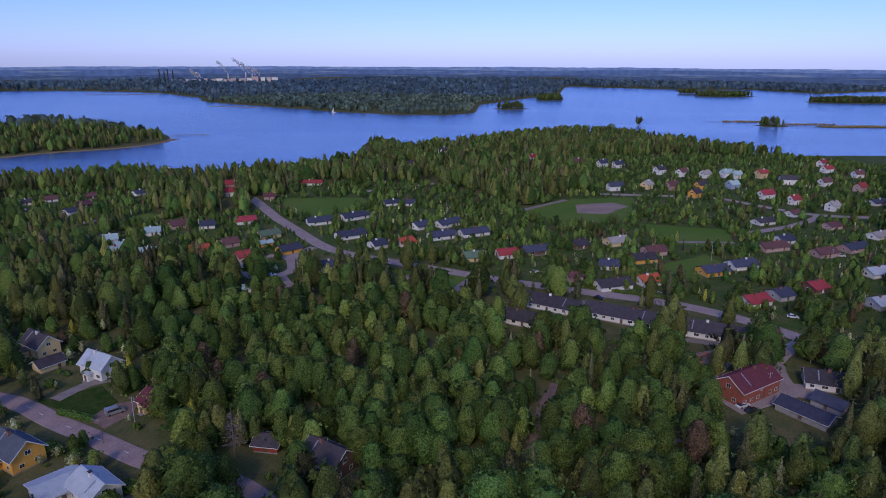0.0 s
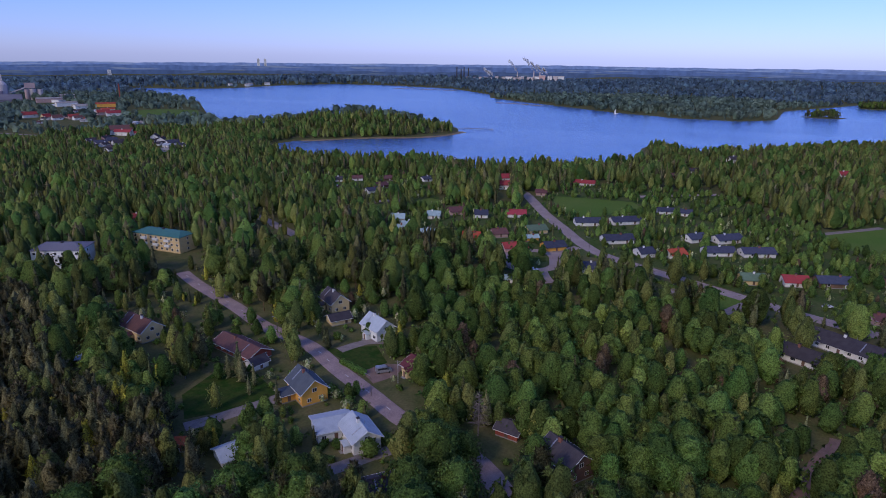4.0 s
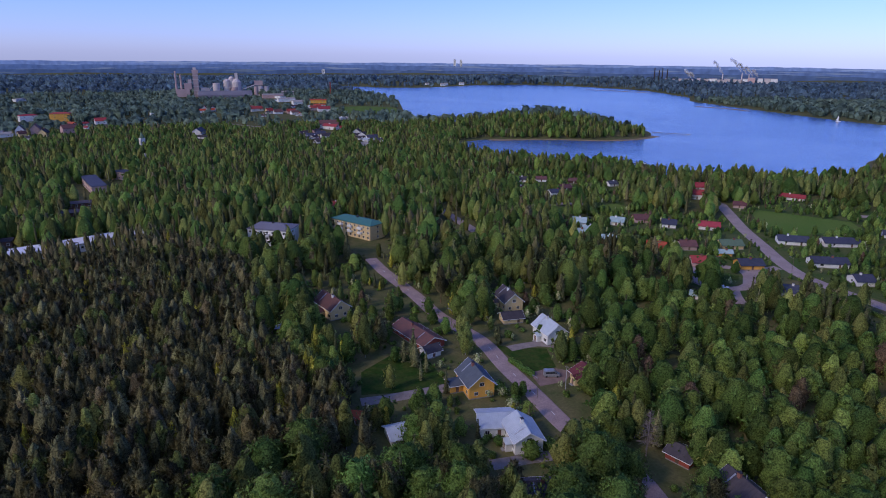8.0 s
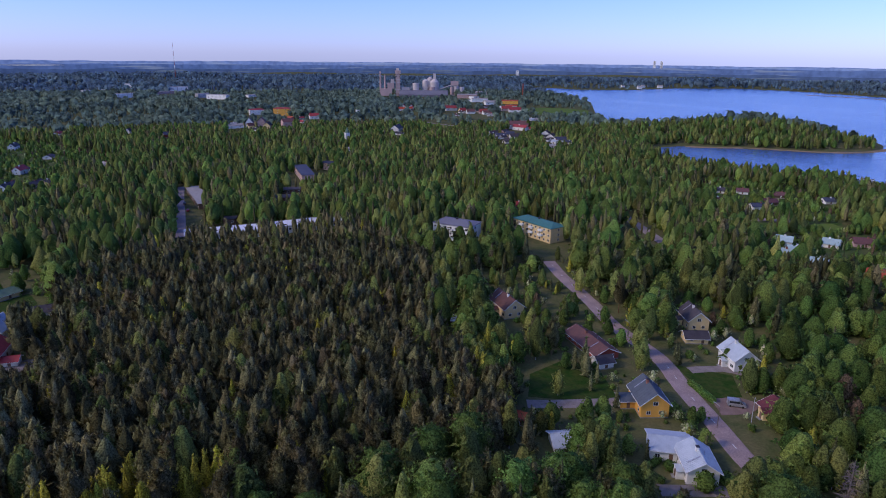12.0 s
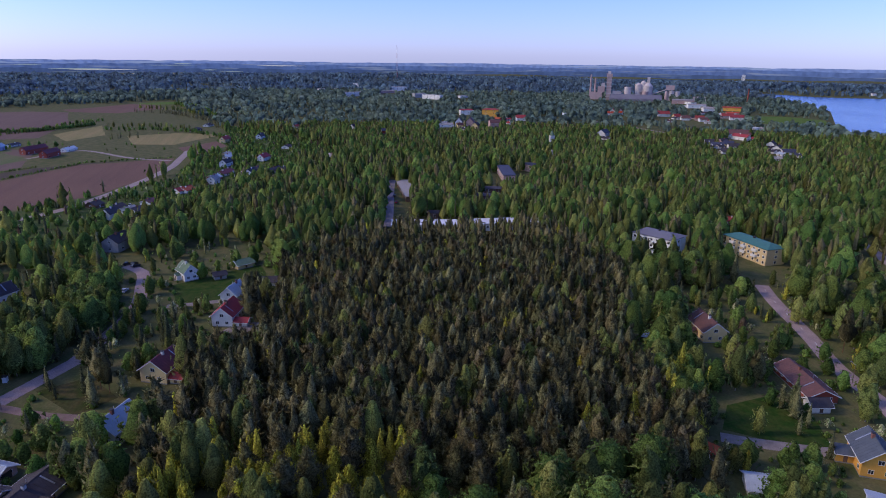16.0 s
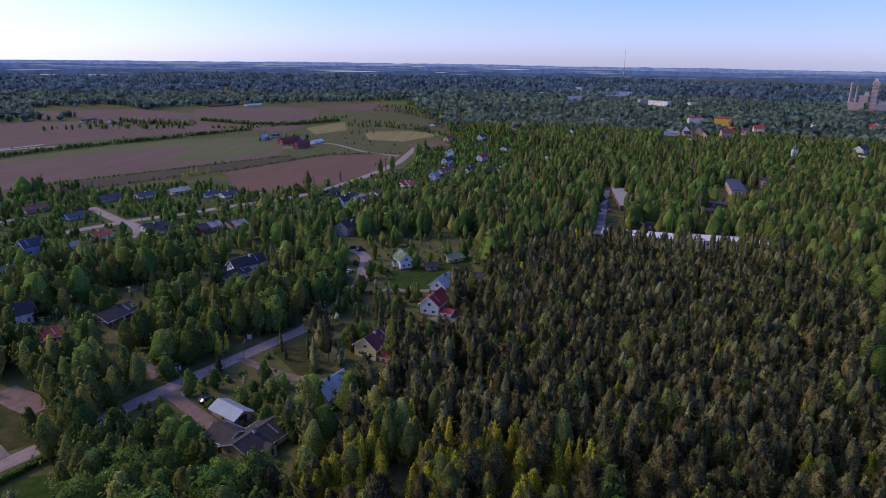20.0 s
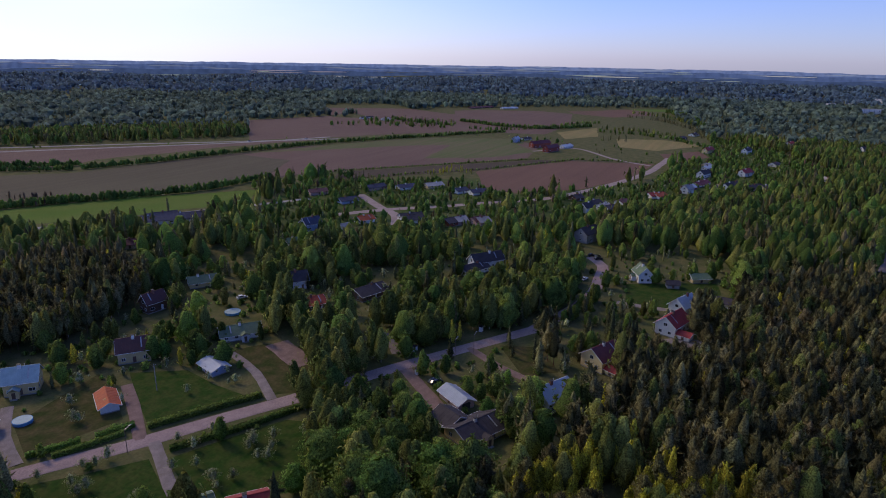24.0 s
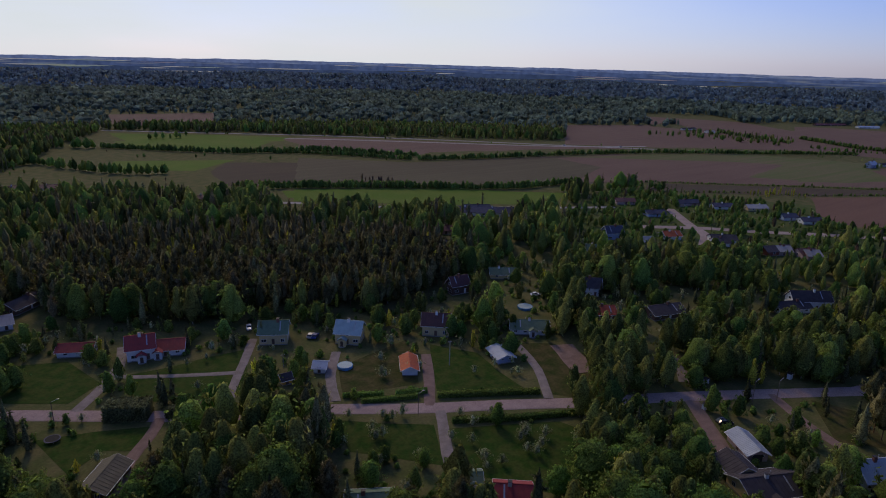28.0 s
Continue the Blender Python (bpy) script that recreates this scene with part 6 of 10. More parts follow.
house(-453.8, -228.2, 147.8, 14.7, 8.2, 2.4, 4.2, 'roof_lightgrey', 'wall_cream', 0, 'house', 'cream bungalow with a pale grey roof', 1)
house(-445.5, -201.0, 153.0, 10.9, 8.2, 2.4, 4.2, 'roof_blue', 'wall_white', 0, 'house', 'white bungalow with a dark blue roof', 1)
house(-447.5, -187.2, 146.9, 13.6, 8.2, 2.4, 4.2, 'roof_blue', 'wall_white', 0, 'house', 'white bungalow with a dark blue roof', 1)
house(-351.2, -192.8, 141.6, 14.4, 9.0, 2.6, 4.7, 'roof_slate', 'wall_white', 0, 'house', 'white bungalow with a dark slate-grey roof', 1)
house(-355.4, -163.6, 156.8, 16.8, 9.0, 2.6, 4.7, 'roof_slate', 'wall_brick', 0, 'house', 'brick bungalow with a dark slate-grey roof', 1)
house(-364.1, -151.3, 149.4, 9.3, 9.0, 2.6, 4.7, 'roof_brown', 'wall_pink', 0, 'house', 'pinkish bungalow with a brown-red roof', 1)
house(-262.9, -325.8, 147.2, 16.9, 11.0, 2.8, 5.4, 'roof_blue', 'wall_white', 0, 'house', 'white long low row house with a dark blue roof', 1)
house(-275.8, -315.9, 143.5, 14.0, 11.0, 2.8, 5.4, 'roof_blue', 'wall_white', 0, 'house', 'white long low row house with a dark blue roof', 1)
house(-286.0, -308.5, 146.8, 14.0, 11.0, 2.8, 5.4, 'roof_blue', 'wall_white', 0, 'house', 'white long low row house with a dark blue roof', 1)
house(-359.9, -80.2, 157.7, 15.9, 9.0, 5.4, 8.6, 'roof_slate', 'wall_grey', 0, 'house', 'grey two-storey house with a dark slate-grey roof', 1)
house(-430.3, -98.5, 150.7, 8.9, 6.6, 4.2, 7.0, 'roof_slate', 'wall_white', 0, 'house', 'white one-and-a-half-storey house with a dark slate-grey roof', 1)
house(-444.3, -90.7, 148.7, 9.7, 8.2, 2.4, 4.2, 'roof_lightgrey', 'wall_white', 0, 'house', 'white bungalow with a pale grey roof', 1)
house(-505.4, -64.3, 138.1, 14.0, 8.2, 2.4, 4.2, 'roof_red', 'wall_white', 0, 'house', 'white bungalow with a bright red roof', 1)
house(-535.7, -45.0, 158.0, 9.2, 6.6, 4.2, 7.0, 'roof_lightgrey', 'wall_white', 0, 'house', 'white one-and-a-half-storey house with a pale grey roof', 1)
house(-571.7, -39.4, 144.0, 11.5, 8.2, 2.4, 4.2, 'roof_maroon', 'wall_white', 0, 'house', 'white bungalow with a maroon roof', 1)
house(-620.6, -39.7, 159.7, 15.2, 6.6, 4.2, 7.0, 'roof_slate', 'wall_white', 0, 'house', 'white one-and-a-half-storey house with a dark slate-grey roof', 1)
house(-667.6, -41.0, 151.0, 11.3, 8.2, 2.4, 4.2, 'roof_metal', 'wall_white', 0, 'house', 'white bungalow with a pale metal roof', 1)
house(-563.2, -16.9, 159.5, 12.1, 6.6, 4.2, 7.0, 'roof_slate', 'wall_white', 0, 'house', 'white one-and-a-half-storey house with a dark slate-grey roof', 1)
house(-580.9, 1.7, 150.4, 19.9, 8.2, 2.4, 4.2, 'roof_slate', 'wall_white', 0, 'house', 'white bungalow with a dark slate-grey roof', 1)
house(-647.4, -6.5, 154.1, 13.7, 6.6, 4.2, 7.0, 'roof_red', 'wall_white', 0, 'house', 'white one-and-a-half-storey house with a bright red roof', 1)
house(-795.8, -49.8, 160.7, 18.3, 6.6, 4.2, 7.0, 'roof_red', 'wall_cream', 0, 'house', 'cream one-and-a-half-storey house with a bright red roof', 1)
house(-816.2, -10.1, 163.6, 16.6, 6.6, 4.2, 7.0, 'roof_slate', 'wall_white', 0, 'house', 'white one-and-a-half-storey house with a dark slate-grey roof', 1)
house(-766.8, -271.3, 174.9, 11.9, 6.6, 4.2, 7.0, 'roof_metal', 'wall_blue', 0, 'house', 'pale blue one-and-a-half-storey house with a pale metal roof', 1)
house(-795.2, -267.9, 160.7, 16.6, 4.9, 2.2, 3.6, 'roof_slate', 'wall_white', 0, 'house', 'white garage with a dark slate-grey roof', 1)
house(-739.0, -231.3, 152.7, 28.7, 7.4, 5.0, 7.7, 'roof_maroon', 'wall_red', 0, 'house', 'red-painted two-storey house with a maroon roof', 1)
house(-710.0, -208.9, 164.8, 23.6, 7.4, 5.0, 7.7, 'roof_maroon', 'wall_red', 0, 'house', 'red-painted two-storey house with a maroon roof', 1)
house(-749.3, -202.7, 163.3, 19.1, 8.2, 2.4, 4.2, 'roof_metal', 'wall_white', 0, 'house', 'white bungalow with a pale metal roof', 1)
house(-925.6, -592.0, 167.2, 27.5, 4.9, 2.2, 3.6, 'roof_slate', 'wall_white', 0, 'house', 'white garage with a dark slate-grey roof', 1)
house(-918.2, -550.7, 164.3, 14.1, 8.2, 2.4, 4.2, 'roof_lightgrey', 'wall_white', 0, 'house', 'white bungalow with a pale grey roof', 1)
house(-1257.6, -524.6, 155.5, 63.4, 8.2, 2.4, 4.2, 'roof_maroon', 'wall_brown', 0, 'house', 'brown bungalow with a maroon roof', 1)
house(-1279.7, -470.6, 150.0, 41.2, 8.2, 2.4, 4.2, 'roof_metal', 'wall_white', 0, 'house', 'white bungalow with a pale metal roof', 1)
house(-38.9, -219.3, 166.6, 8.5, 8.0, 4.6, 7.8, 'roof_red', 'wall_white', 2, 'house', 'white one-and-a-half-storey house with a bright red roof', 1)
house(-46.9, -218.1, 158.2, 11.5, 8.0, 2.6, 4.7, 'roof_red', 'wall_white', 2, 'house', 'white bungalow with a bright red roof', 0)
house(-21.6, -232.7, 153.7, 10.9, 6.0, 2.4, 4.0, 'roof_red', 'wall_white', 1, 'barn', 'white garage with a bright red roof', 0)
house(-15.8, -151.8, -127.9, 12.2, 6.5, 2.4, 4.0, 'roof_olive', 'wall_brown', 2, 'barn', 'brown garage with a weathered olive-grey roof', 0)
house(-10.7, -289.4, -137.4, 15.5, 8.1, 2.6, 4.7, 'roof_slate', 'wall_brown', 1, 'house', 'brown bungalow with a dark slate-grey roof', 1)
house(-1.7, -271.3, -179.0, 8.0, 8.1, 2.6, 4.7, 'roof_lightgrey', 'wall_white', 1, 'house', 'white bungalow with a pale grey roof', 1)
house(-92.1, -92.0, 139.4, 8.4, 8.0, 2.6, 4.7, 'roof_red', 'wall_white', 1, 'house', 'white bungalow with a bright red roof', 1)
house(-88.5, -102.2, 147.2, 3.5, 5.0, 2.2, 3.4, 'roof_green', 'wall_brown', 1, 'shed', 'brown small shed with a green roof', 0)
house(-62.9, -108.3, 149.7, 10.5, 8.0, 2.6, 4.7, 'roof_green', 'wall_white', 1, 'house', 'white bungalow with a green roof', 1)
house(-84.4, -176.6, 142.1, 3.8, 5.0, 2.2, 3.4, 'roof_metal', 'wall_white', 1, 'carport', 'white small shed with a pale metal roof', 0)
house(-71.3, -174.9, 178.0, 3.0, 3.5, 2.2, 3.4, 'roof_slate', 'wall_yellow', 1, 'shed', 'orange-yellow small shed with a dark slate-grey roof', 0)
house(-24.4, -543.4, -166.3, 9.1, 8.2, 2.4, 4.2, 'roof_brown', 'wall_white', 0, 'house', 'white bungalow with a brown-red roof', 1)
house(-45.6, -536.6, 163.3, 15.2, 8.2, 2.4, 4.2, 'roof_brown', 'wall_white', 0, 'house', 'white bungalow with a brown-red roof', 1)
house(-127.2, -450.0, 165.0, 11.4, 8.2, 2.4, 4.2, 'roof_brown', 'wall_cream', 0, 'house', 'cream bungalow with a brown-red roof', 1)
house(-273.5, -325.9, 150.2, 17.8, 11.0, 2.8, 5.4, 'roof_blue', 'wall_white', 0, 'house', 'white long low row house with a dark blue roof', 1)
house(-1204.6, 851.5, 13.4, 23.4, 8.2, 2.4, 4.2, 'roof_metal', 'wall_white', 0, 'house', 'white bungalow with a pale metal roof', 1)
house(-1149.8, 859.6, 7.6, 19.8, 8.2, 2.4, 4.2, 'roof_lightgrey', 'wall_white', 0, 'house', 'white bungalow with a pale grey roof', 1)
house(-971.3, 705.5, 8.3, 14.4, 8.2, 2.4, 4.2, 'roof_slate', 'wall_pink', 0, 'house', 'pinkish bungalow with a dark slate-grey roof', 1)
house(-927.2, 700.3, -0.1, 11.7, 8.2, 2.4, 4.2, 'roof_orange', 'wall_white', 0, 'house', 'white bungalow with a orange tile roof', 1)
house(-971.9, 669.2, 5.4, 13.1, 8.2, 2.4, 4.2, 'roof_slate', 'wall_white', 0, 'house', 'white bungalow with a dark slate-grey roof', 1)
house(-1026.8, 804.6, 1.5, 14.9, 8.2, 2.4, 4.2, 'roof_metal', 'wall_white', 0, 'house', 'white bungalow with a pale metal roof', 1)
house(-972.8, 780.4, -2.6, 12.9, 8.2, 2.4, 4.2, 'roof_slate', 'wall_cream', 0, 'house', 'cream bungalow with a dark slate-grey roof', 1)
house(-703.4, 596.6, 22.8, 14.2, 8.2, 2.4, 4.2, 'roof_red', 'wall_white', 0, 'house', 'white bungalow with a bright red roof', 1)
house(-639.0, 493.3, 7.7, 8.0, 8.2, 2.4, 4.2, 'roof_slate', 'wall_white', 0, 'house', 'white bungalow with a dark slate-grey roof', 1)
house(-616.2, 492.3, 7.9, 8.0, 8.2, 2.4, 4.2, 'roof_slate', 'wall_brown', 0, 'house', 'brown bungalow with a dark slate-grey roof', 1)
house(-595.2, 537.5, 11.1, 8.0, 8.2, 2.4, 4.2, 'roof_slate', 'wall_white', 0, 'house', 'white bungalow with a dark slate-grey roof', 1)
house(-576.0, 532.8, 6.5, 8.0, 8.2, 2.4, 4.2, 'roof_metal', 'wall_white', 0, 'house', 'white bungalow with a pale metal roof', 1)
house(-737.1, 410.7, 22.2, 11.0, 8.2, 2.4, 4.2, 'roof_slate', 'wall_white', 0, 'house', 'white bungalow with a dark slate-grey roof', 1)
house(-1005.3, 361.8, 16.5, 12.1, 8.2, 2.4, 4.2, 'roof_orange', 'wall_red', 0, 'house', 'red-painted bungalow with a orange tile roof', 1)
house(-866.9, 263.5, 19.9, 9.6, 8.2, 2.4, 4.2, 'roof_slate', 'wall_white', 0, 'house', 'white bungalow with a dark slate-grey roof', 1)
house(-936.3, 356.0, 10.7, 9.3, 8.2, 2.4, 4.2, 'roof_red', 'wall_white', 0, 'house', 'white bungalow with a bright red roof', 1)
house(-1101.6, 721.1, 3.7, 15.3, 8.2, 2.4, 4.2, 'roof_brown', 'wall_white', 0, 'house', 'white bungalow with a brown-red roof', 1)
house(-804.7, 690.3, 0.2, 10.1, 8.2, 2.4, 4.2, 'roof_metal', 'wall_white', 0, 'house', 'white bungalow with a pale metal roof', 1)
house(-553.1, -45.4, 146.9, 9.4, 8.2, 2.4, 4.2, 'roof_metal', 'wall_red', 0, 'house', 'red-painted bungalow with a pale metal roof', 1)
house(-582.1, -37.2, 148.9, 9.3, 8.2, 2.4, 4.2, 'roof_maroon', 'wall_white', 0, 'house', 'white bungalow with a maroon roof', 1)
house(-563.0, -24.4, 146.3, 9.5, 8.2, 2.4, 4.2, 'roof_slate', 'wall_white', 0, 'house', 'white bungalow with a dark slate-grey roof', 1)
house(-588.2, -13.1, 148.0, 9.4, 8.2, 2.4, 4.2, 'roof_slate', 'wall_white', 0, 'house', 'white bungalow with a dark slate-grey roof', 1)
house(-504.7, -61.9, 144.8, 9.1, 8.2, 2.4, 4.2, 'roof_orange', 'wall_white', 0, 'house', 'white bungalow with a orange tile roof', 1)
house(-454.2, -99.3, 144.9, 8.2, 8.2, 2.4, 4.2, 'roof_slate', 'wall_white', 0, 'house', 'white bungalow with a dark slate-grey roof', 1)
house(-442.4, -86.0, 147.1, 8.0, 8.2, 2.4, 4.2, 'roof_slate', 'wall_white', 0, 'house', 'white bungalow with a dark slate-grey roof', 1)
house(-466.7, -82.1, 149.6, 8.0, 8.2, 2.4, 4.2, 'roof_brown', 'wall_white', 0, 'house', 'white bungalow with a brown-red roof', 1)
house(-344.6, -190.2, 144.1, 8.1, 9.0, 2.6, 4.7, 'roof_slate', 'wall_white', 0, 'house', 'white bungalow with a dark slate-grey roof', 1)
house(-357.6, -161.7, 142.0, 8.8, 9.0, 2.6, 4.7, 'roof_lightgrey', 'wall_pink', 0, 'house', 'pinkish bungalow with a pale grey roof', 1)
house(-363.6, -148.3, 145.9, 8.0, 9.0, 2.6, 4.7, 'roof_lightgrey', 'wall_pink', 0, 'house', 'pinkish bungalow with a pale grey roof', 1)
house(-682.1, -42.6, 153.2, 10.9, 8.2, 2.4, 4.2, 'roof_lightgrey', 'wall_cream', 0, 'house', 'cream bungalow with a pale grey roof', 1)
house(-658.6, -4.1, 153.0, 9.4, 8.2, 2.4, 4.2, 'roof_slate', 'wall_white', 0, 'house', 'white bungalow with a dark slate-grey roof', 1)
house(-582.9, 10.0, 148.6, 8.5, 8.2, 2.4, 4.2, 'roof_slate', 'wall_cream', 0, 'house', 'cream bungalow with a dark slate-grey roof', 1)
house(-917.5, -93.0, 157.7, 18.2, 8.2, 2.4, 4.2, 'roof_slate', 'wall_brown', 0, 'house', 'brown bungalow with a dark slate-grey roof', 1)
house(-973.9, -82.1, 161.9, 17.7, 8.2, 2.4, 4.2, 'roof_slate', 'wall_white', 0, 'house', 'white bungalow with a dark slate-grey roof', 1)
house(-728.7, 18.4, 153.6, 10.9, 8.2, 2.4, 4.2, 'roof_slate', 'wall_white', 0, 'house', 'white bungalow with a dark slate-grey roof', 1)
house(-939.2, 36.6, 156.8, 16.1, 8.2, 2.4, 4.2, 'roof_red', 'wall_white', 0, 'house', 'white bungalow with a bright red roof', 1)
house(-465.7, -115.4, 151.3, 8.0, 8.2, 2.4, 4.2, 'roof_slate', 'wall_brown', 0, 'house', 'brown bungalow with a dark slate-grey roof', 1)
ZONES.append(('open', [(20, -556), (-23, -634), (-145, -906), (-366, -775), (-470, -700), (-552, -643), (-641, -581), (-760, -690), (-871, -640), (-1000, -640), (-1238, -589), (-1397, -363), (-1487, -188), (-871, -48), (-682, -84), (-584, -88), (-454, -166), (-492, -216), (-425, -336), (-377, -343), (-271, -351), (-180, -413), (-167, -423)]))
ZONES.append(('aspen', [(-114, -38), (-140, -40), (-153, -22), (-146, 2), (-144, 29), (-104, 22)]))
ZONES.append(('grove_birch', [(-144, -110), (-172, -137), (-193, -139), (-200, -118), (-174, -100), (-155, -106)]))
ZONES.append(('grove', [(-189, -107), (-234, -130), (-258, -128), (-294, -105), (-333, -82), (-280, -61), (-244, -63), (-216, -75), (-194, -88)]))
ZONES.append(('grove', [(-105, -76), (-125, -96), (-137, -93), (-144, -78), (-126, -60), (-111, -60)]))
ZONES.append(('grove_birch', [(-29, -135), (-39, -165), (-54, -171), (-70, -149), (-57, -115)]))
ZONES.append(('grove', [(-64, -174), (-80, -164), (-66, -134), (-53, -151)]))
ZONES.append(('grove', [(-197, -174), (-205, -119), (-171, -105), (-155, -116), (-168, -137), (-163, -148)]))
ZONES.append(('grove', [(-135, -109), (-142, -94), (-141, -78), (-120, -65), (-117, -98)]))
ZONES.append(('grove', [(-228, -210), (-250, -202), (-199, -158), (-180, -164), (-196, -186)]))
ZONES.append(('grove', [(-162, -191), (-170, -184), (-146, -159), (-142, -166)]))
ZONES.append(('grove', [(-240, -244), (-287, -262), (-295, -251), (-249, -213)]))
ZONES.append(('grove', [(-273, -145), (-316, -164), (-363, -131), (-363, -87), (-335, -88), (-308, -136), (-282, -130)]))
ZONES.append(('grove', [(-159, 178), (-160, 194), (-134, 179), (-122, 158), (-134, 159)]))
ZONES.append(('grove', [(-95, 94), (-110, 110), (-105, 118), (-93, 114), (-83, 113), (-72, 105)]))
ZONES.append(('grove', [(-170, 116), (-193, 148), (-169, 140), (-138, 118), (-138, 105)]))
ZONES.append(('grove', [(-169, 204), (-182, 233), (-165, 228), (-142, 194), (-149, 187)]))
ZONES.append(('grove', [(-79, 178), (-78, 159), (-63, 141), (-51, 148), (-63, 178)]))
ZONES.append(('village', [(-193, 332), (-197, 410), (-130, 422), (-115, 530), (-11, 532), (58, 441), (101, 498), (238, 478), (424, 612), (160, 203), (137, 227), (99, 266), (39, 286), (-28, 324), (-67, 326), (-69, 283), (-98, 287), (-160, 327)]))
ZONES.append(('village', [(157, 696), (484, 703), (300, 424), (111, 483)]))
ZONES.append(('village', [(-336, 480), (-270, 504), (-221, 472), (-191, 421), (-232, 387), (-288, 408)]))
ZONES.append(('garden', [(-225, 168), (-233, 225), (-154, 187), (-169, 234), (-125, 226), (-87, 189), (-87, 164), (-62, 141), (-66, 125), (-84, 112), (-104, 104), (-128, 109), (-139, 117), (-143, 140), (-160, 149), (-196, 145)]))
ZONES.append(('pine', [(-133, -34), (-166, -37), (-207, -31), (-227, -11), (-263, -14), (-306, 12), (-363, 61), (-343, 156), (-244, 153), (-183, 116), (-140, 116), (-110, 98)]))
ZONES.append(('open', [(-169, -429), (-271, -351), (-374, -340), (-318, -291), (-250, -325), (-153, -392)]))
ZONES.append(('pine', [(1, -338), (-40, -380), (-137, -344), (-210, -270), (-176, -221), (-135, -210), (-78, -236), (-20, -273), (4, -289)]))
ZONES.append(('broad', [(-62, 134), (-94, 201), (-133, 241), (-113, 268), (-56, 268), (27, 243), (81, 211), (83, 172), (99, 160), (94, 127)]))
ZONES.append(('garden', [(-83, -239), (-116, -222), (-150, -210), (-189, -222), (-216, -244), (-242, -206), (-221, -176), (-259, -149), (-310, -144), (-328, -118), (-339, -83), (-255, -51), (-226, -65), (-193, -88), (-172, -103), (-142, -114), (-105, -85), (-103, -73), (-49, -157)]))
ZONES.append(('garden', [(-142, -114), (-189, -86), (-220, -65), (-351, -65), (-358, -3), (-264, 2), (-219, -16), (-197, -30), (-173, -41), (-159, -57), (-128, -56), (-145, -79)]))
ZONES.append(('garden', [(31, -294), (-78, -225), (-60, -177), (-107, -141), (-140, -120), (-100, -83), (-53, -116), (-68, -145), (-44, -184), (-26, -135), (25, -170)]))
ZONES.append(('village', [(-257, -220), (-321, -293), (-421, -333), (-519, -201), (-458, -167), (-533, -101), (-588, -66), (-750, 6), (-604, 16), (-431, -58), (-350, -126)]))
ZONES.append(('village', [(-520, -82), (-952, -52), (-844, 24), (-687, 79), (-602, 16), (-515, -39)]))
TREE_FREE.extend([(-271.5, 242.2, 13, 0.085), (-480, 95, 5, 0.16), (-440, 86, 5, 0.14)] + [(x, y, 5, 0.06) for x, y in [(-377, 70), (-373, 87), (-370, 104), (-366, 122)]])
block(-271.5, 242.2, 0.0, 2.8, 31.1, 12.0, 9.0, 3, 'wall_cream', 'roof_teal', 'cream three-storey apartment house with a green hipped roof')
block(-290.1, 197.7, 0.0, 27.3, 22.8, 15.0, 10.5, 3, 'wall_white', 'hall_roof', 'white three-storey apartment house with a grey-blue roof')
block(-361.9, 88.5, 0.0, 78.5, 43.5, 12.0, 5.0, 1, 'wall_white', 'roof_white', 'long low white school wing with a white flat roof')
block(-356.2, 134.5, 0.0, 85.1, 47.1, 12.0, 5.0, 1, 'wall_white', 'roof_white', 'long low white school wing with a white flat roof')
block(-468.9, 97.9, 0.0, -4.8, 62.9, 9.0, 4.5, 1, 'wall_brown', 'roof_lightgrey', 'low brown building with a pale grey roof')
block(-391.4, 98.9, 0.0, 66.1, 6.9, 8.0, 4.0, 1, 'wall_brown', 'roof_slate', 'low brown building with a dark roof')
block(-449.7, 157.1, 0.0, 67.8, 18.5, 9.0, 6.0, 2, 'wall_brown', 'roof_slate', 'two-storey brown terrace with a dark roof')
block(-424.6, 146.7, 0.0, 66.4, 18.2, 9.0, 6.0, 2, 'wall_brown', 'roof_slate', 'two-storey brown terrace with a dark roof')
block(-514.8, 194.1, 0.0, -13.5, 51.9, 10.0, 7.0, 2, 'wall_pink', 'roof_blue', 'two-storey pinkish building with a blue roof')
block(-541.7, 227.5, 0.0, 17.2, 14.9, 10.0, 7.0, 2, 'wall_pink', 'roof_blue', 'two-storey pinkish building with a blue roof')
block(-1620.6, 205.7, 0.0, 114.0, 51.7, 12.0, 12.0, 4, 'wall_white', 'roof_lightgrey', 'pale apartment block among distant trees')
block(-1726.9, 308.2, 0.0, 118.1, 57.7, 12.0, 9.0, 3, 'wall_pink', 'roof_lightgrey', 'pale apartment block among distant trees')
block(-1821.6, 353.3, 0.0, 96.8, 53.5, 12.0, 15.0, 5, 'wall_white', 'roof_lightgrey', 'pale apartment block among distant trees')
block(-1552.7, 354.6, 0.0, 108.3, 29.1, 12.0, 12.0, 4, 'wall_grey', 'roof_lightgrey', 'pale apartment block among distant trees')
block(-1495.5, 374.4, 0.0, 38.8, 51.4, 12.0, 12.0, 4, 'wall_white', 'roof_lightgrey', 'pale apartment block among distant trees')
block(-1527.6, 458.1, 0.0, 115.8, 26.1, 10.0, 8.0, 2, 'wall_white', 'roof_lightgrey', 'pale apartment block among distant trees')
block(-2077.0, 275.1, 0.0, 65.1, 19.7, 12.0, 14.0, 4, 'wall_white', 'roof_lightgrey', 'pale apartment block among distant trees')
block(-1892.2, 190.5, 0.0, 63.0, 7.6, 10.0, 8.0, 2, 'wall_white', 'roof_lightgrey', 'pale apartment block among distant trees')
block(-1101.8, 337.1, 0.0, 87.7, 23.5, 10.0, 9.0, 2, 'wall_white', 'roof_red', 'pale apartment block among distant trees')
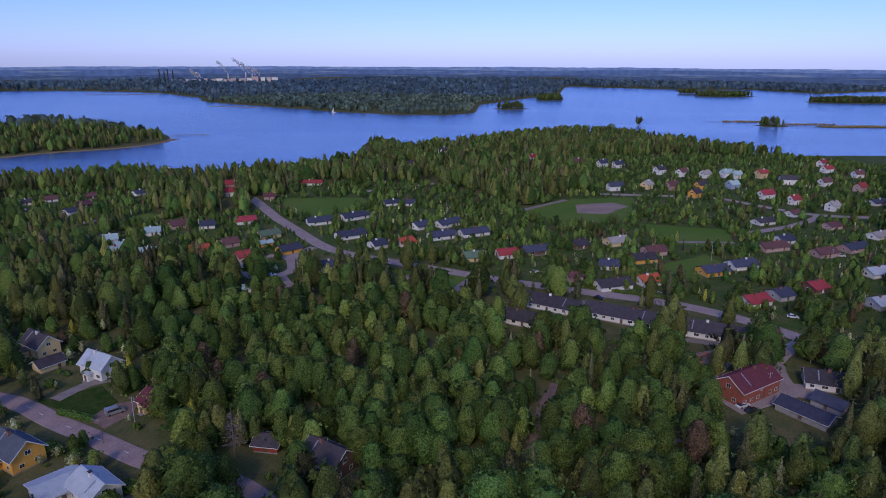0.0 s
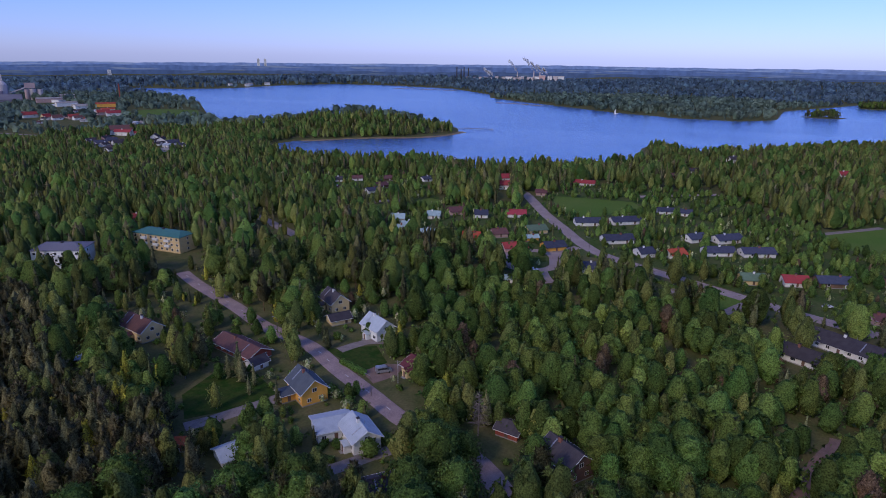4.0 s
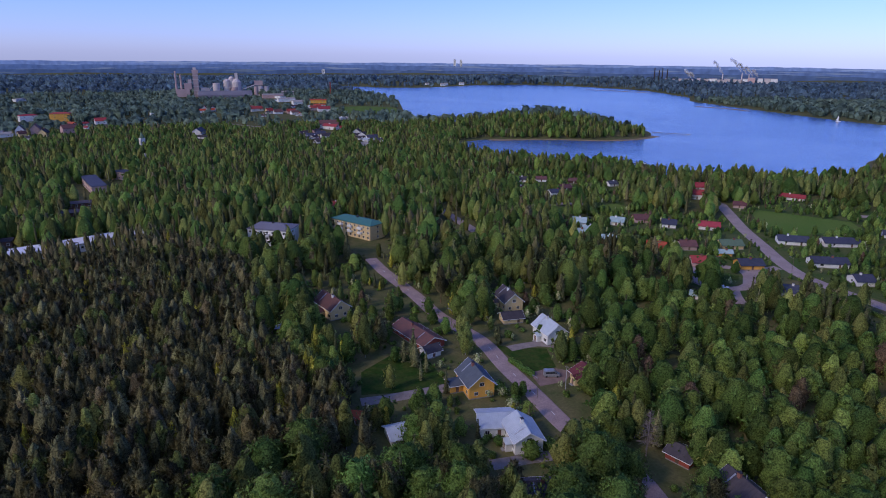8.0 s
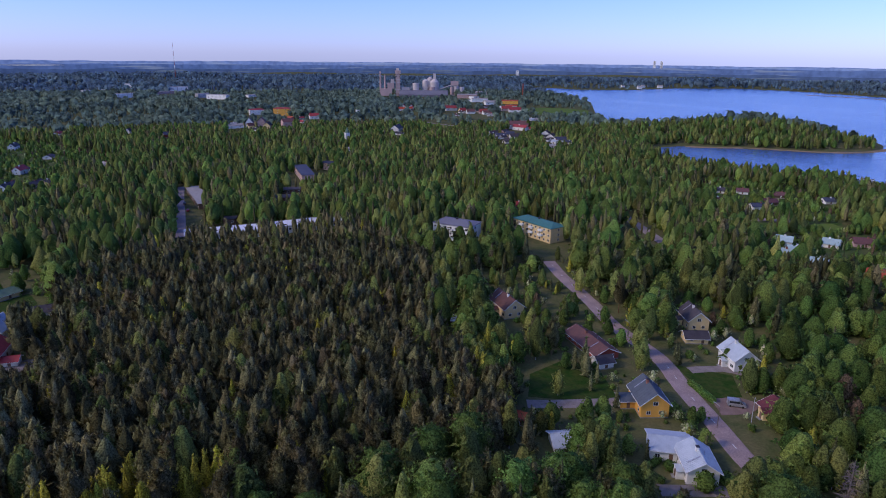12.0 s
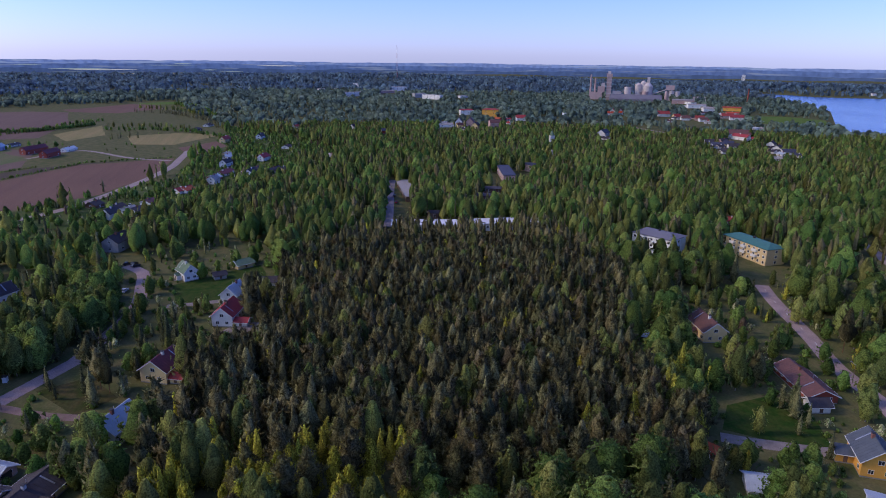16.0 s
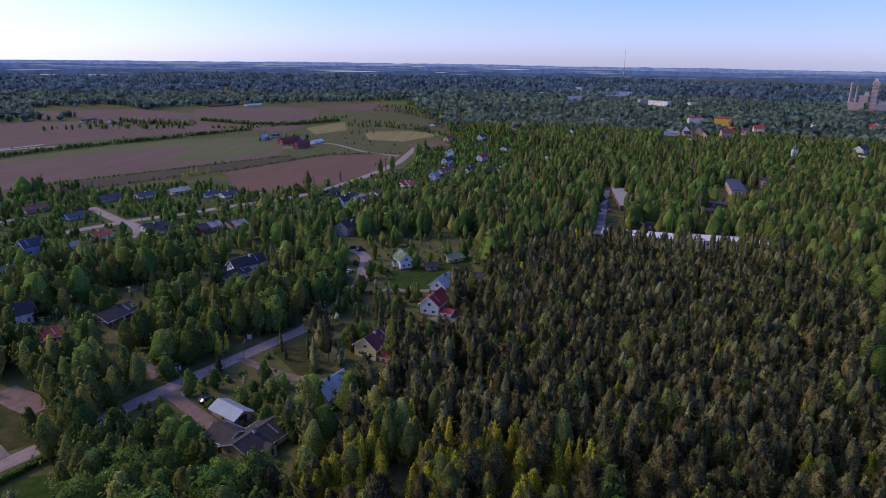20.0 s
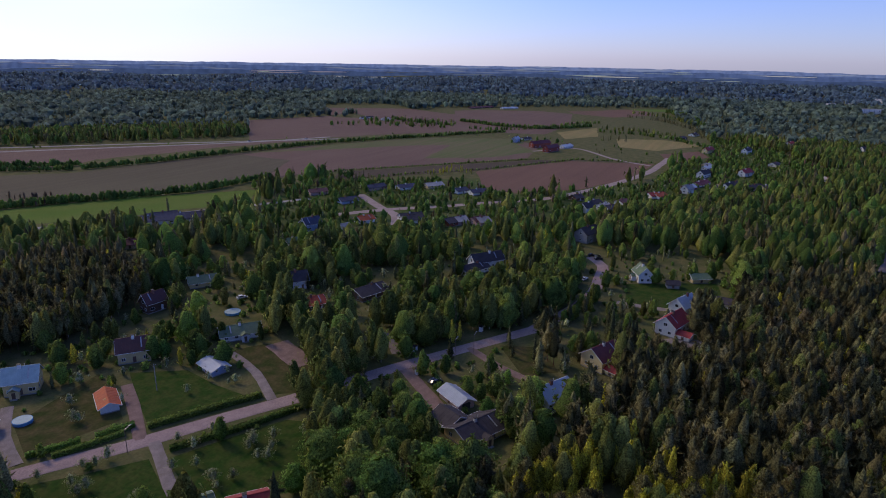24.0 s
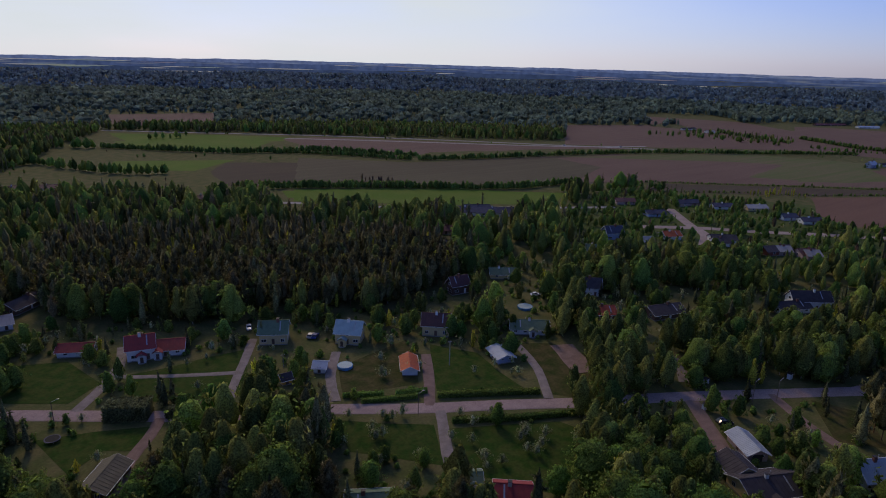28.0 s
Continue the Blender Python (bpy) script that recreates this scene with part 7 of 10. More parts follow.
block(-1070.9, 371.4, 0.0, 59.4, 26.9, 14.0, 12.0, 3, 'wall_yellow', 'roof_red', 'orange-yellow town house with a red roof')
block(-1288.1, 904.7, 0.0, -4.1, 73.1, 14.0, 8.0, 2, 'wall_white', 'roof_lightgrey', 'pale apartment block among distant trees')
block(-1172.2, 865.8, 0.0, -10.3, 79.1, 12.0, 6.0, 1, 'wall_grey', 'roof_lightgrey', 'pale apartment block among distant trees')
block(-1872.2, 146.7, 0.0, 136.8, 25.6, 10.0, 8.0, 2, 'wall_white', 'roof_lightgrey', 'pale apartment block among distant trees')
house(-993.8, 373.6, 101.2, 10.3, 8.2, 2.4, 4.2, 'roof_red', 'wall_white', 0, 'house', 'white bungalow with a bright red roof', 1)
house(-923.7, 249.3, 100.5, 8.5, 6.6, 4.2, 7.0, 'roof_lightgrey', 'wall_white', 0, 'house', 'white one-and-a-half-storey house with a pale grey roof', 1)
house(-903.9, 266.9, 97.1, 8.7, 6.6, 4.2, 7.0, 'roof_brown', 'wall_cream', 0, 'house', 'cream one-and-a-half-storey house with a brown-red roof', 1)
house(-849.1, 147.6, 97.7, 8.5, 6.6, 4.2, 7.0, 'roof_blue', 'wall_red', 0, 'house', 'red-painted one-and-a-half-storey house with a dark blue roof', 1)
house(-908.8, 114.5, 136.7, 9.2, 6.6, 4.2, 7.0, 'roof_blue', 'wall_white', 0, 'house', 'white one-and-a-half-storey house with a dark blue roof', 1)
house(-704.8, 584.4, 10.9, 23.5, 7.4, 5.0, 7.7, 'roof_red', 'wall_white', 0, 'house', 'white two-storey house with a bright red roof', 1)
house(-1035.0, 690.8, 59.6, 18.9, 8.2, 2.4, 4.2, 'roof_red', 'wall_white', 0, 'house', 'white bungalow with a bright red roof', 1)
house(-1048.6, 842.5, 60.1, 22.5, 8.2, 2.4, 4.2, 'roof_orange', 'wall_white', 0, 'house', 'white bungalow with a orange tile roof', 1)
house(-1059.9, 594.5, 59.7, 10.6, 6.6, 4.2, 7.0, 'roof_orange', 'wall_white', 0, 'house', 'white one-and-a-half-storey house with a orange tile roof', 1)
house(-1063.9, 614.6, 59.8, 9.2, 6.6, 4.2, 7.0, 'roof_orange', 'wall_white', 0, 'house', 'white one-and-a-half-storey house with a orange tile roof', 1)
house(-669.7, 510.7, 87.9, 9.3, 8.2, 2.4, 4.2, 'roof_slate', 'wall_white', 0, 'house', 'white bungalow with a dark slate-grey roof', 1)
house(-643.3, 505.8, 90.6, 8.1, 8.2, 2.4, 4.2, 'roof_slate', 'wall_white', 0, 'house', 'white bungalow with a dark slate-grey roof', 1)
house(-604.3, 482.1, 82.4, 9.3, 8.2, 2.4, 4.2, 'roof_slate', 'wall_white', 0, 'house', 'white bungalow with a dark slate-grey roof', 1)
house(-621.5, 556.7, 57.3, 8.0, 8.2, 2.4, 4.2, 'roof_slate', 'wall_white', 0, 'house', 'white bungalow with a dark slate-grey roof', 1)
house(-593.9, 544.3, 57.1, 8.0, 8.2, 2.4, 4.2, 'roof_slate', 'wall_white', 0, 'house', 'white bungalow with a dark slate-grey roof', 1)
house(-564.6, 543.2, 33.8, 10.2, 8.2, 2.4, 4.2, 'roof_blue', 'wall_white', 0, 'house', 'white bungalow with a dark blue roof', 1)
house(-550.1, 503.5, 56.8, 8.0, 8.2, 2.4, 4.2, 'roof_lightgrey', 'wall_white', 0, 'house', 'white bungalow with a pale grey roof', 1)
house(-784.2, 431.1, 88.8, 10.2, 8.2, 2.4, 4.2, 'roof_blue', 'wall_white', 0, 'house', 'white bungalow with a dark blue roof', 1)
house(-962.5, 686.2, 59.3, 9.1, 8.2, 2.4, 4.2, 'roof_lightgrey', 'wall_white', 0, 'house', 'white bungalow with a pale grey roof', 1)
house(-1055.7, 783.9, 102.5, 16.6, 8.2, 2.4, 4.2, 'roof_brown', 'wall_white', 0, 'house', 'white bungalow with a brown-red roof', 1)
house(-899.1, 677.9, 58.9, 10.1, 8.2, 2.4, 4.2, 'roof_lightgrey', 'wall_white', 0, 'house', 'white bungalow with a pale grey roof', 1)
house(-928.1, 629.7, 58.9, 10.0, 8.2, 2.4, 4.2, 'roof_brown', 'wall_white', 0, 'house', 'white bungalow with a brown-red roof', 1)
house(-801.8, 696.2, 58.5, 9.6, 8.2, 2.4, 4.2, 'roof_lightgrey', 'wall_white', 0, 'house', 'white bungalow with a pale grey roof', 1)
house(-656.2, 58.7, 55.9, 8.0, 8.2, 2.4, 4.2, 'roof_lightgrey', 'wall_white', 0, 'house', 'white bungalow with a pale grey roof', 1)
house(-634.6, 290.8, 56.5, 8.0, 8.2, 2.4, 4.2, 'roof_lightgrey', 'wall_white', 0, 'house', 'white bungalow with a pale grey roof', 1)


def cottage(cx, cy, rot, length, width, eave, ridge, roof, wall):
    """A small far house: walls, gabled roof, chimney and two windows on the long side."""
    L, W = length / 2, width / 2
    HOUSES.append((cx, cy, L * 0.9, 0.09))
    root = new("house")
    root.matrix_basis = pose(cx, cy, 0, 0, 0, facing(cx, cy) + rot)
    tagged(root, "%s house with a %s roof among distant trees" % ({"wall_white": "white", "wall_cream": "cream", "wall_pink": "pinkish", "wall_yellow": "orange-yellow"}[wall], {"roof_red": "red", "roof_brown": "brown-red", "roof_blue": "dark blue", "roof_slate": "dark grey", "roof_lightgrey": "pale grey", "roof_orange": "orange"}[roof]), "house")
    part("wall", Build().prism([(-W, -0.5), (W, -0.5), (W, eave), (0, ridge - 0.1), (-W, eave)], -L, L), wall, root)
    b = Build()
    low = eave - 0.6 * (ridge - eave) / W
    for e in (-1, 1):
        b.draw_out([(-L - 0.5, e * (W + 0.6), low), (L + 0.5, e * (W + 0.6), low), (L + 0.5, e * (W + 0.6), low + 0.2), (-L - 0.5, e * (W + 0.6), low + 0.2)], (0, -e * (W + 0.6), ridge - low))
    part("roof", b, roof, root)
    part("chimney", Build().box(0.2 * L, -0.5, ridge - 1, 0.2 * L + 1, 0.5, ridge + 1), "chimney_brick", root)
    for x in (-0.5 * L, 0.5 * L):
        window(root, x, -W, 0.55 * eave, 1.5, 1.4, 3, 0)


cottage(-1085, 613, 85, 12, 9, 5, 10, "roof_red", "wall_white")
cottage(-1072, 622, 88, 11, 9, 5, 10, "roof_red", "wall_white")
cottage(-1029, 682, 20, 22, 11, 5, 9, "roof_red", "wall_white")
cottage(-985, 679, 30, 12, 9, 4, 8, "roof_red", "wall_cream")
cottage(-957, 677, 15, 14, 9, 4, 8, "roof_brown", "wall_white")
cottage(-947, 700, 10, 18, 9, 4, 8, "roof_red", "wall_pink")
cottage(-930, 692, 20, 13, 9, 4, 7, "roof_brown", "wall_white")
cottage(-1285, 898, 5, 46, 16, 10, 12, "roof_lightgrey", "wall_pink")
cottage(-1176, 855, 15, 36, 14, 8, 10, "roof_lightgrey", "wall_white")
cottage(-1107, 834, 20, 24, 12, 6, 9, "roof_lightgrey", "wall_white")
cottage(-1108, 887, 0, 34, 12, 7, 9, "roof_orange", "wall_yellow")
cottage(-973, 772, 15, 20, 11, 5, 9, "roof_red", "wall_pink")
cottage(-944, 768, 10, 22, 11, 5, 9, "roof_red", "wall_white")
cottage(-724, 596, 12, 27, 12, 6, 11, "roof_brown", "wall_white")
cottage(-676, 515, 30, 12, 9, 3, 6, "roof_slate", "wall_white")
cottage(-651, 508, 10, 13, 9, 3, 6, "roof_blue", "wall_white")
cottage(-681, 539, 40, 10, 8, 3, 6, "roof_slate", "wall_pink")
cottage(-638, 520, 20, 12, 9, 3, 6, "roof_slate", "wall_white")
cottage(-660, 530, 15, 11, 8, 3, 6, "roof_blue", "wall_cream")
cottage(-641, 575, 80, 13, 9, 4, 7, "roof_slate", "wall_white")
cottage(-609, 556, 75, 12, 9, 4, 7, "roof_slate", "wall_white")
cottage(-585, 549, 20, 14, 9, 3, 6, "roof_blue", "wall_white")
cottage(-782, 431, 70, 20, 11, 4, 8, "roof_blue", "wall_white")
cottage(-921, 271, 85, 14, 10, 7, 13, "roof_slate", "wall_white")
cottage(-926, 290, 80, 13, 10, 7, 12, "roof_brown", "wall_pink")
cottage(-890, 287, 70, 12, 9, 5, 9, "roof_slate", "wall_cream")
cottage(-904, 320, 20, 16, 10, 7, 11, "roof_brown", "wall_pink")
cottage(-915, 249, 10, 22, 10, 4, 6, "roof_lightgrey", "wall_white")
cottage(-990, 395, 10, 15, 10, 5, 9, "roof_red", "wall_white")
for cx, cy, rot, wide in ((-1476, 1720, 20, 22), (-1498, 1760, 60, 30), (-1484, 1830, 15, 24), (-1530, 1700, 40, 18)):
    cottage(cx, cy, rot, wide * 0.7, 9, 6, 9, "roof_lightgrey", "wall_white")
cement_plant(-1410, 841)
paper_mill(-847, 2563, 19)
mast(-2453, 477, 28, 105)
tower_block(-2402, 1960, 32, 14, 51)
tower_block(-2743, 3312, 74, 15, 40)
tower_block(-2712, 3338, 72, 15, 40)
steeple(-717, 327, 16)
steeple(-1027, 489, 14)
brick_chimney(-1311, 1090, 32)
car(-95.6, 167.2, 42, 'silver', 'van')
car(-194.1, -188.1, 155, 'white', 'car')
car(-94.3, -200.9, -134, 'blue', 'car')
car(-165.9, -81.7, 148, 'dark', 'car')
car(90.2, 172.0, 26, 'white', 'car')
car(91.5, 169.1, 25, 'dark', 'car')
car(68.0, 262.3, -35, 'dark', 'car')
car(-81.5, 291.4, 19, 'white', 'car')
car(-439.9, -90.9, 15, 'white', 'van')
car(-466.0, -84.3, 139, 'white', 'car')
car(-328.4, -70.6, 111, 'dark', 'car')
car(-324.5, -66.4, 131, 'dark', 'car')
car(-455.8, -83.0, -177, 'white', 'car')
car(-76.9, -221.2, 71, 'white', 'car')
car(-92.9, -202.1, -132, 'silver', 'car')
car(-89.0, -100.8, 141, 'red', 'car')
car(-80.5, 289.3, 66, 'white', 'car')
car(-288.9, -64.8, 164, 'white', 'car')
car(-191.0, 366.9, 26, 'dark', 'car')
car(-166.2, -82.4, 161, 'dark', 'car')
car(-62.1, 140.2, 10, 'white', 'car')
car(-328.2, -67.7, 159, 'dark', 'car')
car(-592.6, -543.8, -176, 'white', 'car')
car(-647.7, -502.9, 178, 'white', 'car')
car(141.5, 241.4, -26, 'white', 'car')
car(44.8, 297.7, 38, 'white', 'car')
car(-436.4, 83.5, 164, 'red', 'car')
car(-458.5, 86.2, 164, 'dark', 'car')
car(-423.6, -94.4, 133, 'silver', 'car')
car(-429.9, -83.5, 158, 'dark', 'car')
car(-465.2, -93.7, 178, 'white', 'car')
car(-455.7, -87.4, 169, 'silver', 'car')
car(211.0, 326.1, -29, 'white', 'car')
hedge([(-106, -141), (-122, -132), (-134, -125)], 1.6, 1.6)
hedge([(-101, -127), (-117, -118), (-136, -109)], 1.6, 1.5)
hedge([(-96, -149), (-105, -145)], 1.6, 1.5)
hedge([(-82, -157), (-93, -151)], 1.4, 1.4)
hedge([(-22, -184), (-32, -178)], 6, 4.5)
hedge([(-36, -175), (-40, -172)], 3, 3)
hedge([(-97, 343), (-85, 328)], 1.2, 1.4)
hedge([(-136, 372), (-125, 352)], 1.2, 1.4)
hedge([(-38, 309), (-13, 293), (5, 289)], 1.6, 1.3)
hedge([(59, 280), (98, 262)], 1.4, 1.3)
hedge([(-90, 127), (-89, 118), (-83, 119)], 1.4, 1.3)
hedge([(-77, 133), (-73, 132)], 3, 2)
hedge([(-175, -88), (-165, -80)], 1.2, 1.2)
hedge([(-85, -151), (-101, -144)], 1.4, 1.3)
hedge([(-112, 167), (-100, 163)], 1.5, 1.6)
# single garden trees beside the houses
for tx, ty, tall, which in (
    (82, 146, 13, 'birch'),
    (86, 133, 13, 'birch'),
    (76, 140, 13, 'spruce'),
    (68, 152, 12, 'broad'),
    (53, 149, 8, 'broad'),
    (37, 146, 10, 'broad'),
    (22, 154, 11, 'broad'),
    (101, 203, 11, 'birch'),
    (84, 183, 9, 'birch'),
    (149, 203, 11, 'spruce'),
    (-127, 161, 13, 'birch'),
    (-99, 178, 12, 'birch'),
    (-133, 142, 11, 'spruce'),
    (-125, 137, 7, 'spruce'),
    (-95, 105, 13, 'birch'),
    (-79, 107, 12, 'birch'),
    (-115, 107, 8, 'birch'),
    (-96, 147, 6, 'broad'),
    (-161, 180, 7, 'broad'),
    (-173, 121, 13, 'broad'),
    (-142, 107, 15, 'yellow'),
    (-159, 195, 11, 'broad'),
    (-191, 196, 12, 'birch'),
    (-139, 115, 11, 'birch'),
    (-61, 142, 10, 'broad'),
    (-198, -55, 15, 'pine'),
    (-226, -39, 10, 'spruce'),
    (-226, -32, 9, 'spruce'),
    (-194, -48, 9, 'spruce'),
    (-183, -85, 9, 'spruce'),
    (-206, -72, 6, 'spruce'),
    (-186, -105, 14, 'broad'),
    (-189, -97, 13, 'broad'),
    (-242, -74, 14, 'broad'),
    (-260, -66, 13, 'broad'),
    (-247, -95, 15, 'birch'),
    (-241, -87, 15, 'birch'),
    (-204, -71, 8, 'spruce'),
    (-153, -100, 7, 'spruce'),
    (-146, -165, 9, 'broad'),
    (-174, -205, 11, 'birch'),
    (-198, -100, 13, 'broad'),
    (-201, -111, 14, 'birch'),
    (-158, -124, 15, 'birch'),
    (-187, -152, 13, 'birch'),
    (-182, -158, 13, 'birch'),
    (-139, -174, 4, 'blossom'),
    (-99, -162, 4, 'blossom'),
):
    HEDGEROWS.append(([(tx, ty), (tx, ty)], 0.5, tall * 0.95, tall * 1.05, which))
for row in range(6):
    # a wooded knoll with a farm between the ploughed fields
    HEDGEROWS.append(([(-800 - 26 * row, -574 + 4 * row), (-838 - 22 * row, -520), (-868 - 16 * row, -403 - 6 * row)], 9, 7, 12, ('broad', 'birch', 'spruce')[row % 3]))
HEDGEROWS.append(([(-260, -637), (-281, -624), (-323, -584), (-362, -533)], 2.25, 2.5, 5.5, 'shrub'))
HEDGEROWS.append(([(-368, -531), (-432, -510), (-517, -492), (-579, -473), (-641, -453), (-743, -392), (-866, -323)], 2.25, 2.5, 6, 'shrub'))
HEDGEROWS.append(([(-185, -465), (-203, -460), (-261, -428), (-325, -387), (-356, -371), (-413, -366)], 2.4000000000000004, 2.5, 6, 'shrub'))
HEDGEROWS.append(([(-447, -353), (-477, -337), (-547, -281), (-644, -202)], 2.25, 1, 2.2, 'shrub'))
HEDGEROWS.append(([(-438, -310), (-508, -267), (-548, -229), (-662, -167), (-682, -89)], 3.0, 1, 2.5, 'shrub'))
HEDGEROWS.append(([(-974, -442), (-931, -348), (-939, -282), (-1010, -234)], 2.25, 3, 7, 'shrub'))
HEDGEROWS.append(([(-940, -550), (-903, -467), (-902, -418)], 3, 5, 10, 'broad'))
HEDGEROWS.append(([(-24, -649), (-50, -669), (-71, -625), (-98, -586), (-138, -565)], 4, 6, 12, 'broad'))
HEDGEROWS.append(([(-118, -749), (-171, -696), (-226, -651), (-304, -631), (-380, -550)], 2.25, 3, 7, 'shrub'))
HEDGEROWS.append(([(-260, -458), (-282, -440)], 3, 4, 8, 'rust'))
HEDGEROWS.append(([(-36, -847), (-70, -772), (-118, -749)], 5, 7, 14, 'broad'))
HEDGEROWS.append(([(-254, -431), (-269, -420)], 4, 3, 6, 'rust'))
HEDGEROWS.append(([(-382, -344), (-425, -336), (-455, -322), (-451, -301)], 5, 5, 9, 'broad'))
HEDGEROWS.append(([(-503, -259), (-532, -250), (-528, -226)], 4, 5, 8, 'yellow'))
HEDGEROWS.append(([(-442, -296), (-459, -290)], 4, 5, 10, 'spruce'))
HEDGEROWS.append(([(-844, -181), (-860, -164), (-841, -148)], 6, 8, 14, 'spruce'))
HEDGEROWS.append(([(-167, -487), (-251, -441), (-327, -386)], 3.0, 2, 5, 'shrub'))
HEDGEROWS.append(([(-333, -786), (-369, -764)], 9.0, 3, 6, 'shrub'))
HEDGEROWS.append(([(-233, -829), (-261, -830)], 8, 6, 10, 'broad'))
HEDGEROWS.append(([(-175, -806), (-217, -799)], 6, 6, 12, 'broad'))
HEDGEROWS.append(([(-879, -384), (-876, -345), (-922, -301), (-1047, -262), (-1071, -235)], 4, 4, 8, 'broad'))
HEDGEROWS.append(([(-758, -273), (-788, -254), (-784, -211)], 9, 5, 10, 'broad'))
HEDGEROWS.append(([(-256, -317), (-251, -308)], 5, 12, 14, 'spruce'))
HEDGEROWS.append(([(-284, -331), (-282, -325)], 5, 11, 13, 'spruce'))
HEDGEROWS.append(([(-88, 362), (-89, 372)], 6, 7, 9, 'spruce'))
HEDGEROWS.append(([(-138, 144), (-135, 143)], 4, 9, 11, 'spruce'))
HEDGEROWS.append(([(1, -185), (-4, -184)], 6, 10, 13, 'spruce'))
HEDGEROWS.append(([(-37, -184), (-38, -182)], 5, 9, 11, 'spruce'))
HEDGEROWS.append(([(-191, -56), (-235, -60)], 7, 9, 14, 'spruce'))
HEDGEROWS.append(([(-225, -46), (-238, -31), (-211, -31)], 6, 7, 12, 'spruce'))
HEDGEROWS.append(([(-66, 177), (-65, 178)], 8, 11, 12, 'rust'))
HEDGEROWS.append(([(129, 203), (132, 203)], 6, 9, 10, 'rust'))
HEDGEROWS.append(([(115, 214), (118, 213)], 6, 8, 10, 'rust'))
HEDGEROWS.append(([(-95, -157), (-102, -160)], 6, 3, 4.5, 'blossom'))
HEDGEROWS.append(([(-139, -178), (-145, -178)], 6, 4, 6, 'blossom'))
HEDGEROWS.append(([(-83, -135), (-93, -129)], 8, 3, 4, 'blossom'))
HEDGEROWS.append(([(-98, -125), (-105, -124), (-102, -114)], 12, 3, 4, 'blossom'))
HEDGEROWS.append(([(-101, -111), (-109, -103), (-117, -102)], 14, 3, 4, 'blossom'))
HEDGEROWS.append(([(-83, -132), (-88, -128)], 6, 3, 4.5, 'blossom'))
HEDGEROWS.append(([(-34, 298), (-28, 295)], 5, 6, 7, 'blossom'))
HEDGEROWS.append(([(-318, -114), (-330, -99)], 8, 4, 6, 'blossom'))
HEDGEROWS.append(([(-135, 217), (-130, 230)], 6, 4, 6, 'blossom'))
HEDGEROWS.append(([(-518, 586), (-508, 673), (-458, 721), (-401, 765), (-361, 842)], 3, 1.5, 2.5, 'reed'))
reed_bed(516, 1118, 40, 6)
reed_bed(589, 1070, 60, 5)
reed_bed(674, 1036, 80, 10)
HEDGEROWS.append(([(-1054, 1917), (-818, 1900)], 4, 1.5, 2.5, 'reed'))
HEDGEROWS.append(([(-526, 1483), (-411, 1434)], 4, 1.5, 2.5, 'reed'))
HEDGEROWS.append(([(19, 1323), (103, 1389)], 4, 1.5, 2.5, 'reed'))
HEDGEROWS.append(([(-1140, 2115), (-888, 2062)], 4, 1.5, 2.5, 'reed'))
beach([(-490, 661), (-469, 681), (-438, 720), (-385, 755), (-357, 797), (-352, 850)], 13)
beach([(-516, 1452), (-449, 1438), (-391, 1406)], 12)
beach([(-1038, 1918), (-943, 1923), (-810, 1901)], 14)
HEDGEROWS.append(([(-108, -160), (-107, -160)], 1, 3.4, 3.4, 'blossom'))
HEDGEROWS.append(([(-113, -159), (-112, -159)], 1, 3, 3, 'blossom'))
HEDGEROWS.append(([(-134, -147), (-133, -147)], 1, 3.6, 3.6, 'blossom'))
HEDGEROWS.append(([(-140, -145), (-139, -145)], 1, 3.2, 3.2, 'blossom'))
HEDGEROWS.append(([(-137, -138), (-137, -138)], 1, 3, 3, 'blossom'))
HEDGEROWS.append(([(-125, -146), (-125, -146)], 1, 3.2, 3.2, 'blossom'))
HEDGEROWS.append(([(-86, -140), (-85, -140)], 1, 3, 3, 'blossom'))
HEDGEROWS.append(([(-99, -115), (-98, -115)], 1, 3.4, 3.4, 'blossom'))
HEDGEROWS.append(([(-113, -110), (-112, -110)], 1, 3.8, 3.8, 'blossom'))
HEDGEROWS.append(([(-117, -107), (-116, -107)], 1, 3.8, 3.8, 'blossom'))
HEDGEROWS.append(([(-110, -102), (-110, -102)], 1, 3.6, 3.6, 'blossom'))
HEDGEROWS.append(([(-97, -109), (-97, -109)], 1, 3.2, 3.2, 'blossom'))
HEDGEROWS.append(([(-124, -100), (-124, -100)], 1, 3, 3, 'blossom'))
HEDGEROWS.append(([(-144, -180), (-143, -180)], 1, 5, 5, 'blossom'))
HEDGEROWS.append(([(-149, -185), (-149, -185)], 1, 5, 5, 'blossom'))
HEDGEROWS.append(([(-178, -64), (-178, -64)], 1, 3.5, 3.5, 'blossom'))
HEDGEROWS.append(([(-116, -189), (-115, -189)], 1, 2, 2, 'shrub'))
HEDGEROWS.append(([(-138, -155), (-138, -155)], 1, 2, 2, 'shrub'))
HEDGEROWS.append(([(-149, -124), (-148, -124)], 1, 2.4, 2.4, 'shrub'))
HEDGEROWS.append(([(-0, -185), (0, -185)], 1, 9, 9, 'spruce'))
HEDGEROWS.append(([(-43, -202), (-42, -202)], 1, 8, 8, 'spruce'))
HEDGEROWS.append(([(-24, -224), (-24, -224)], 1, 6.5, 6.5, 'broad'))
HEDGEROWS.append(([(-9, -191), (-8, -191)], 1, 2.5, 2.5, 'blossom'))
HEDGEROWS.append(([(-16, -185), (-16, -185)], 1, 2.5, 2.5, 'blossom'))
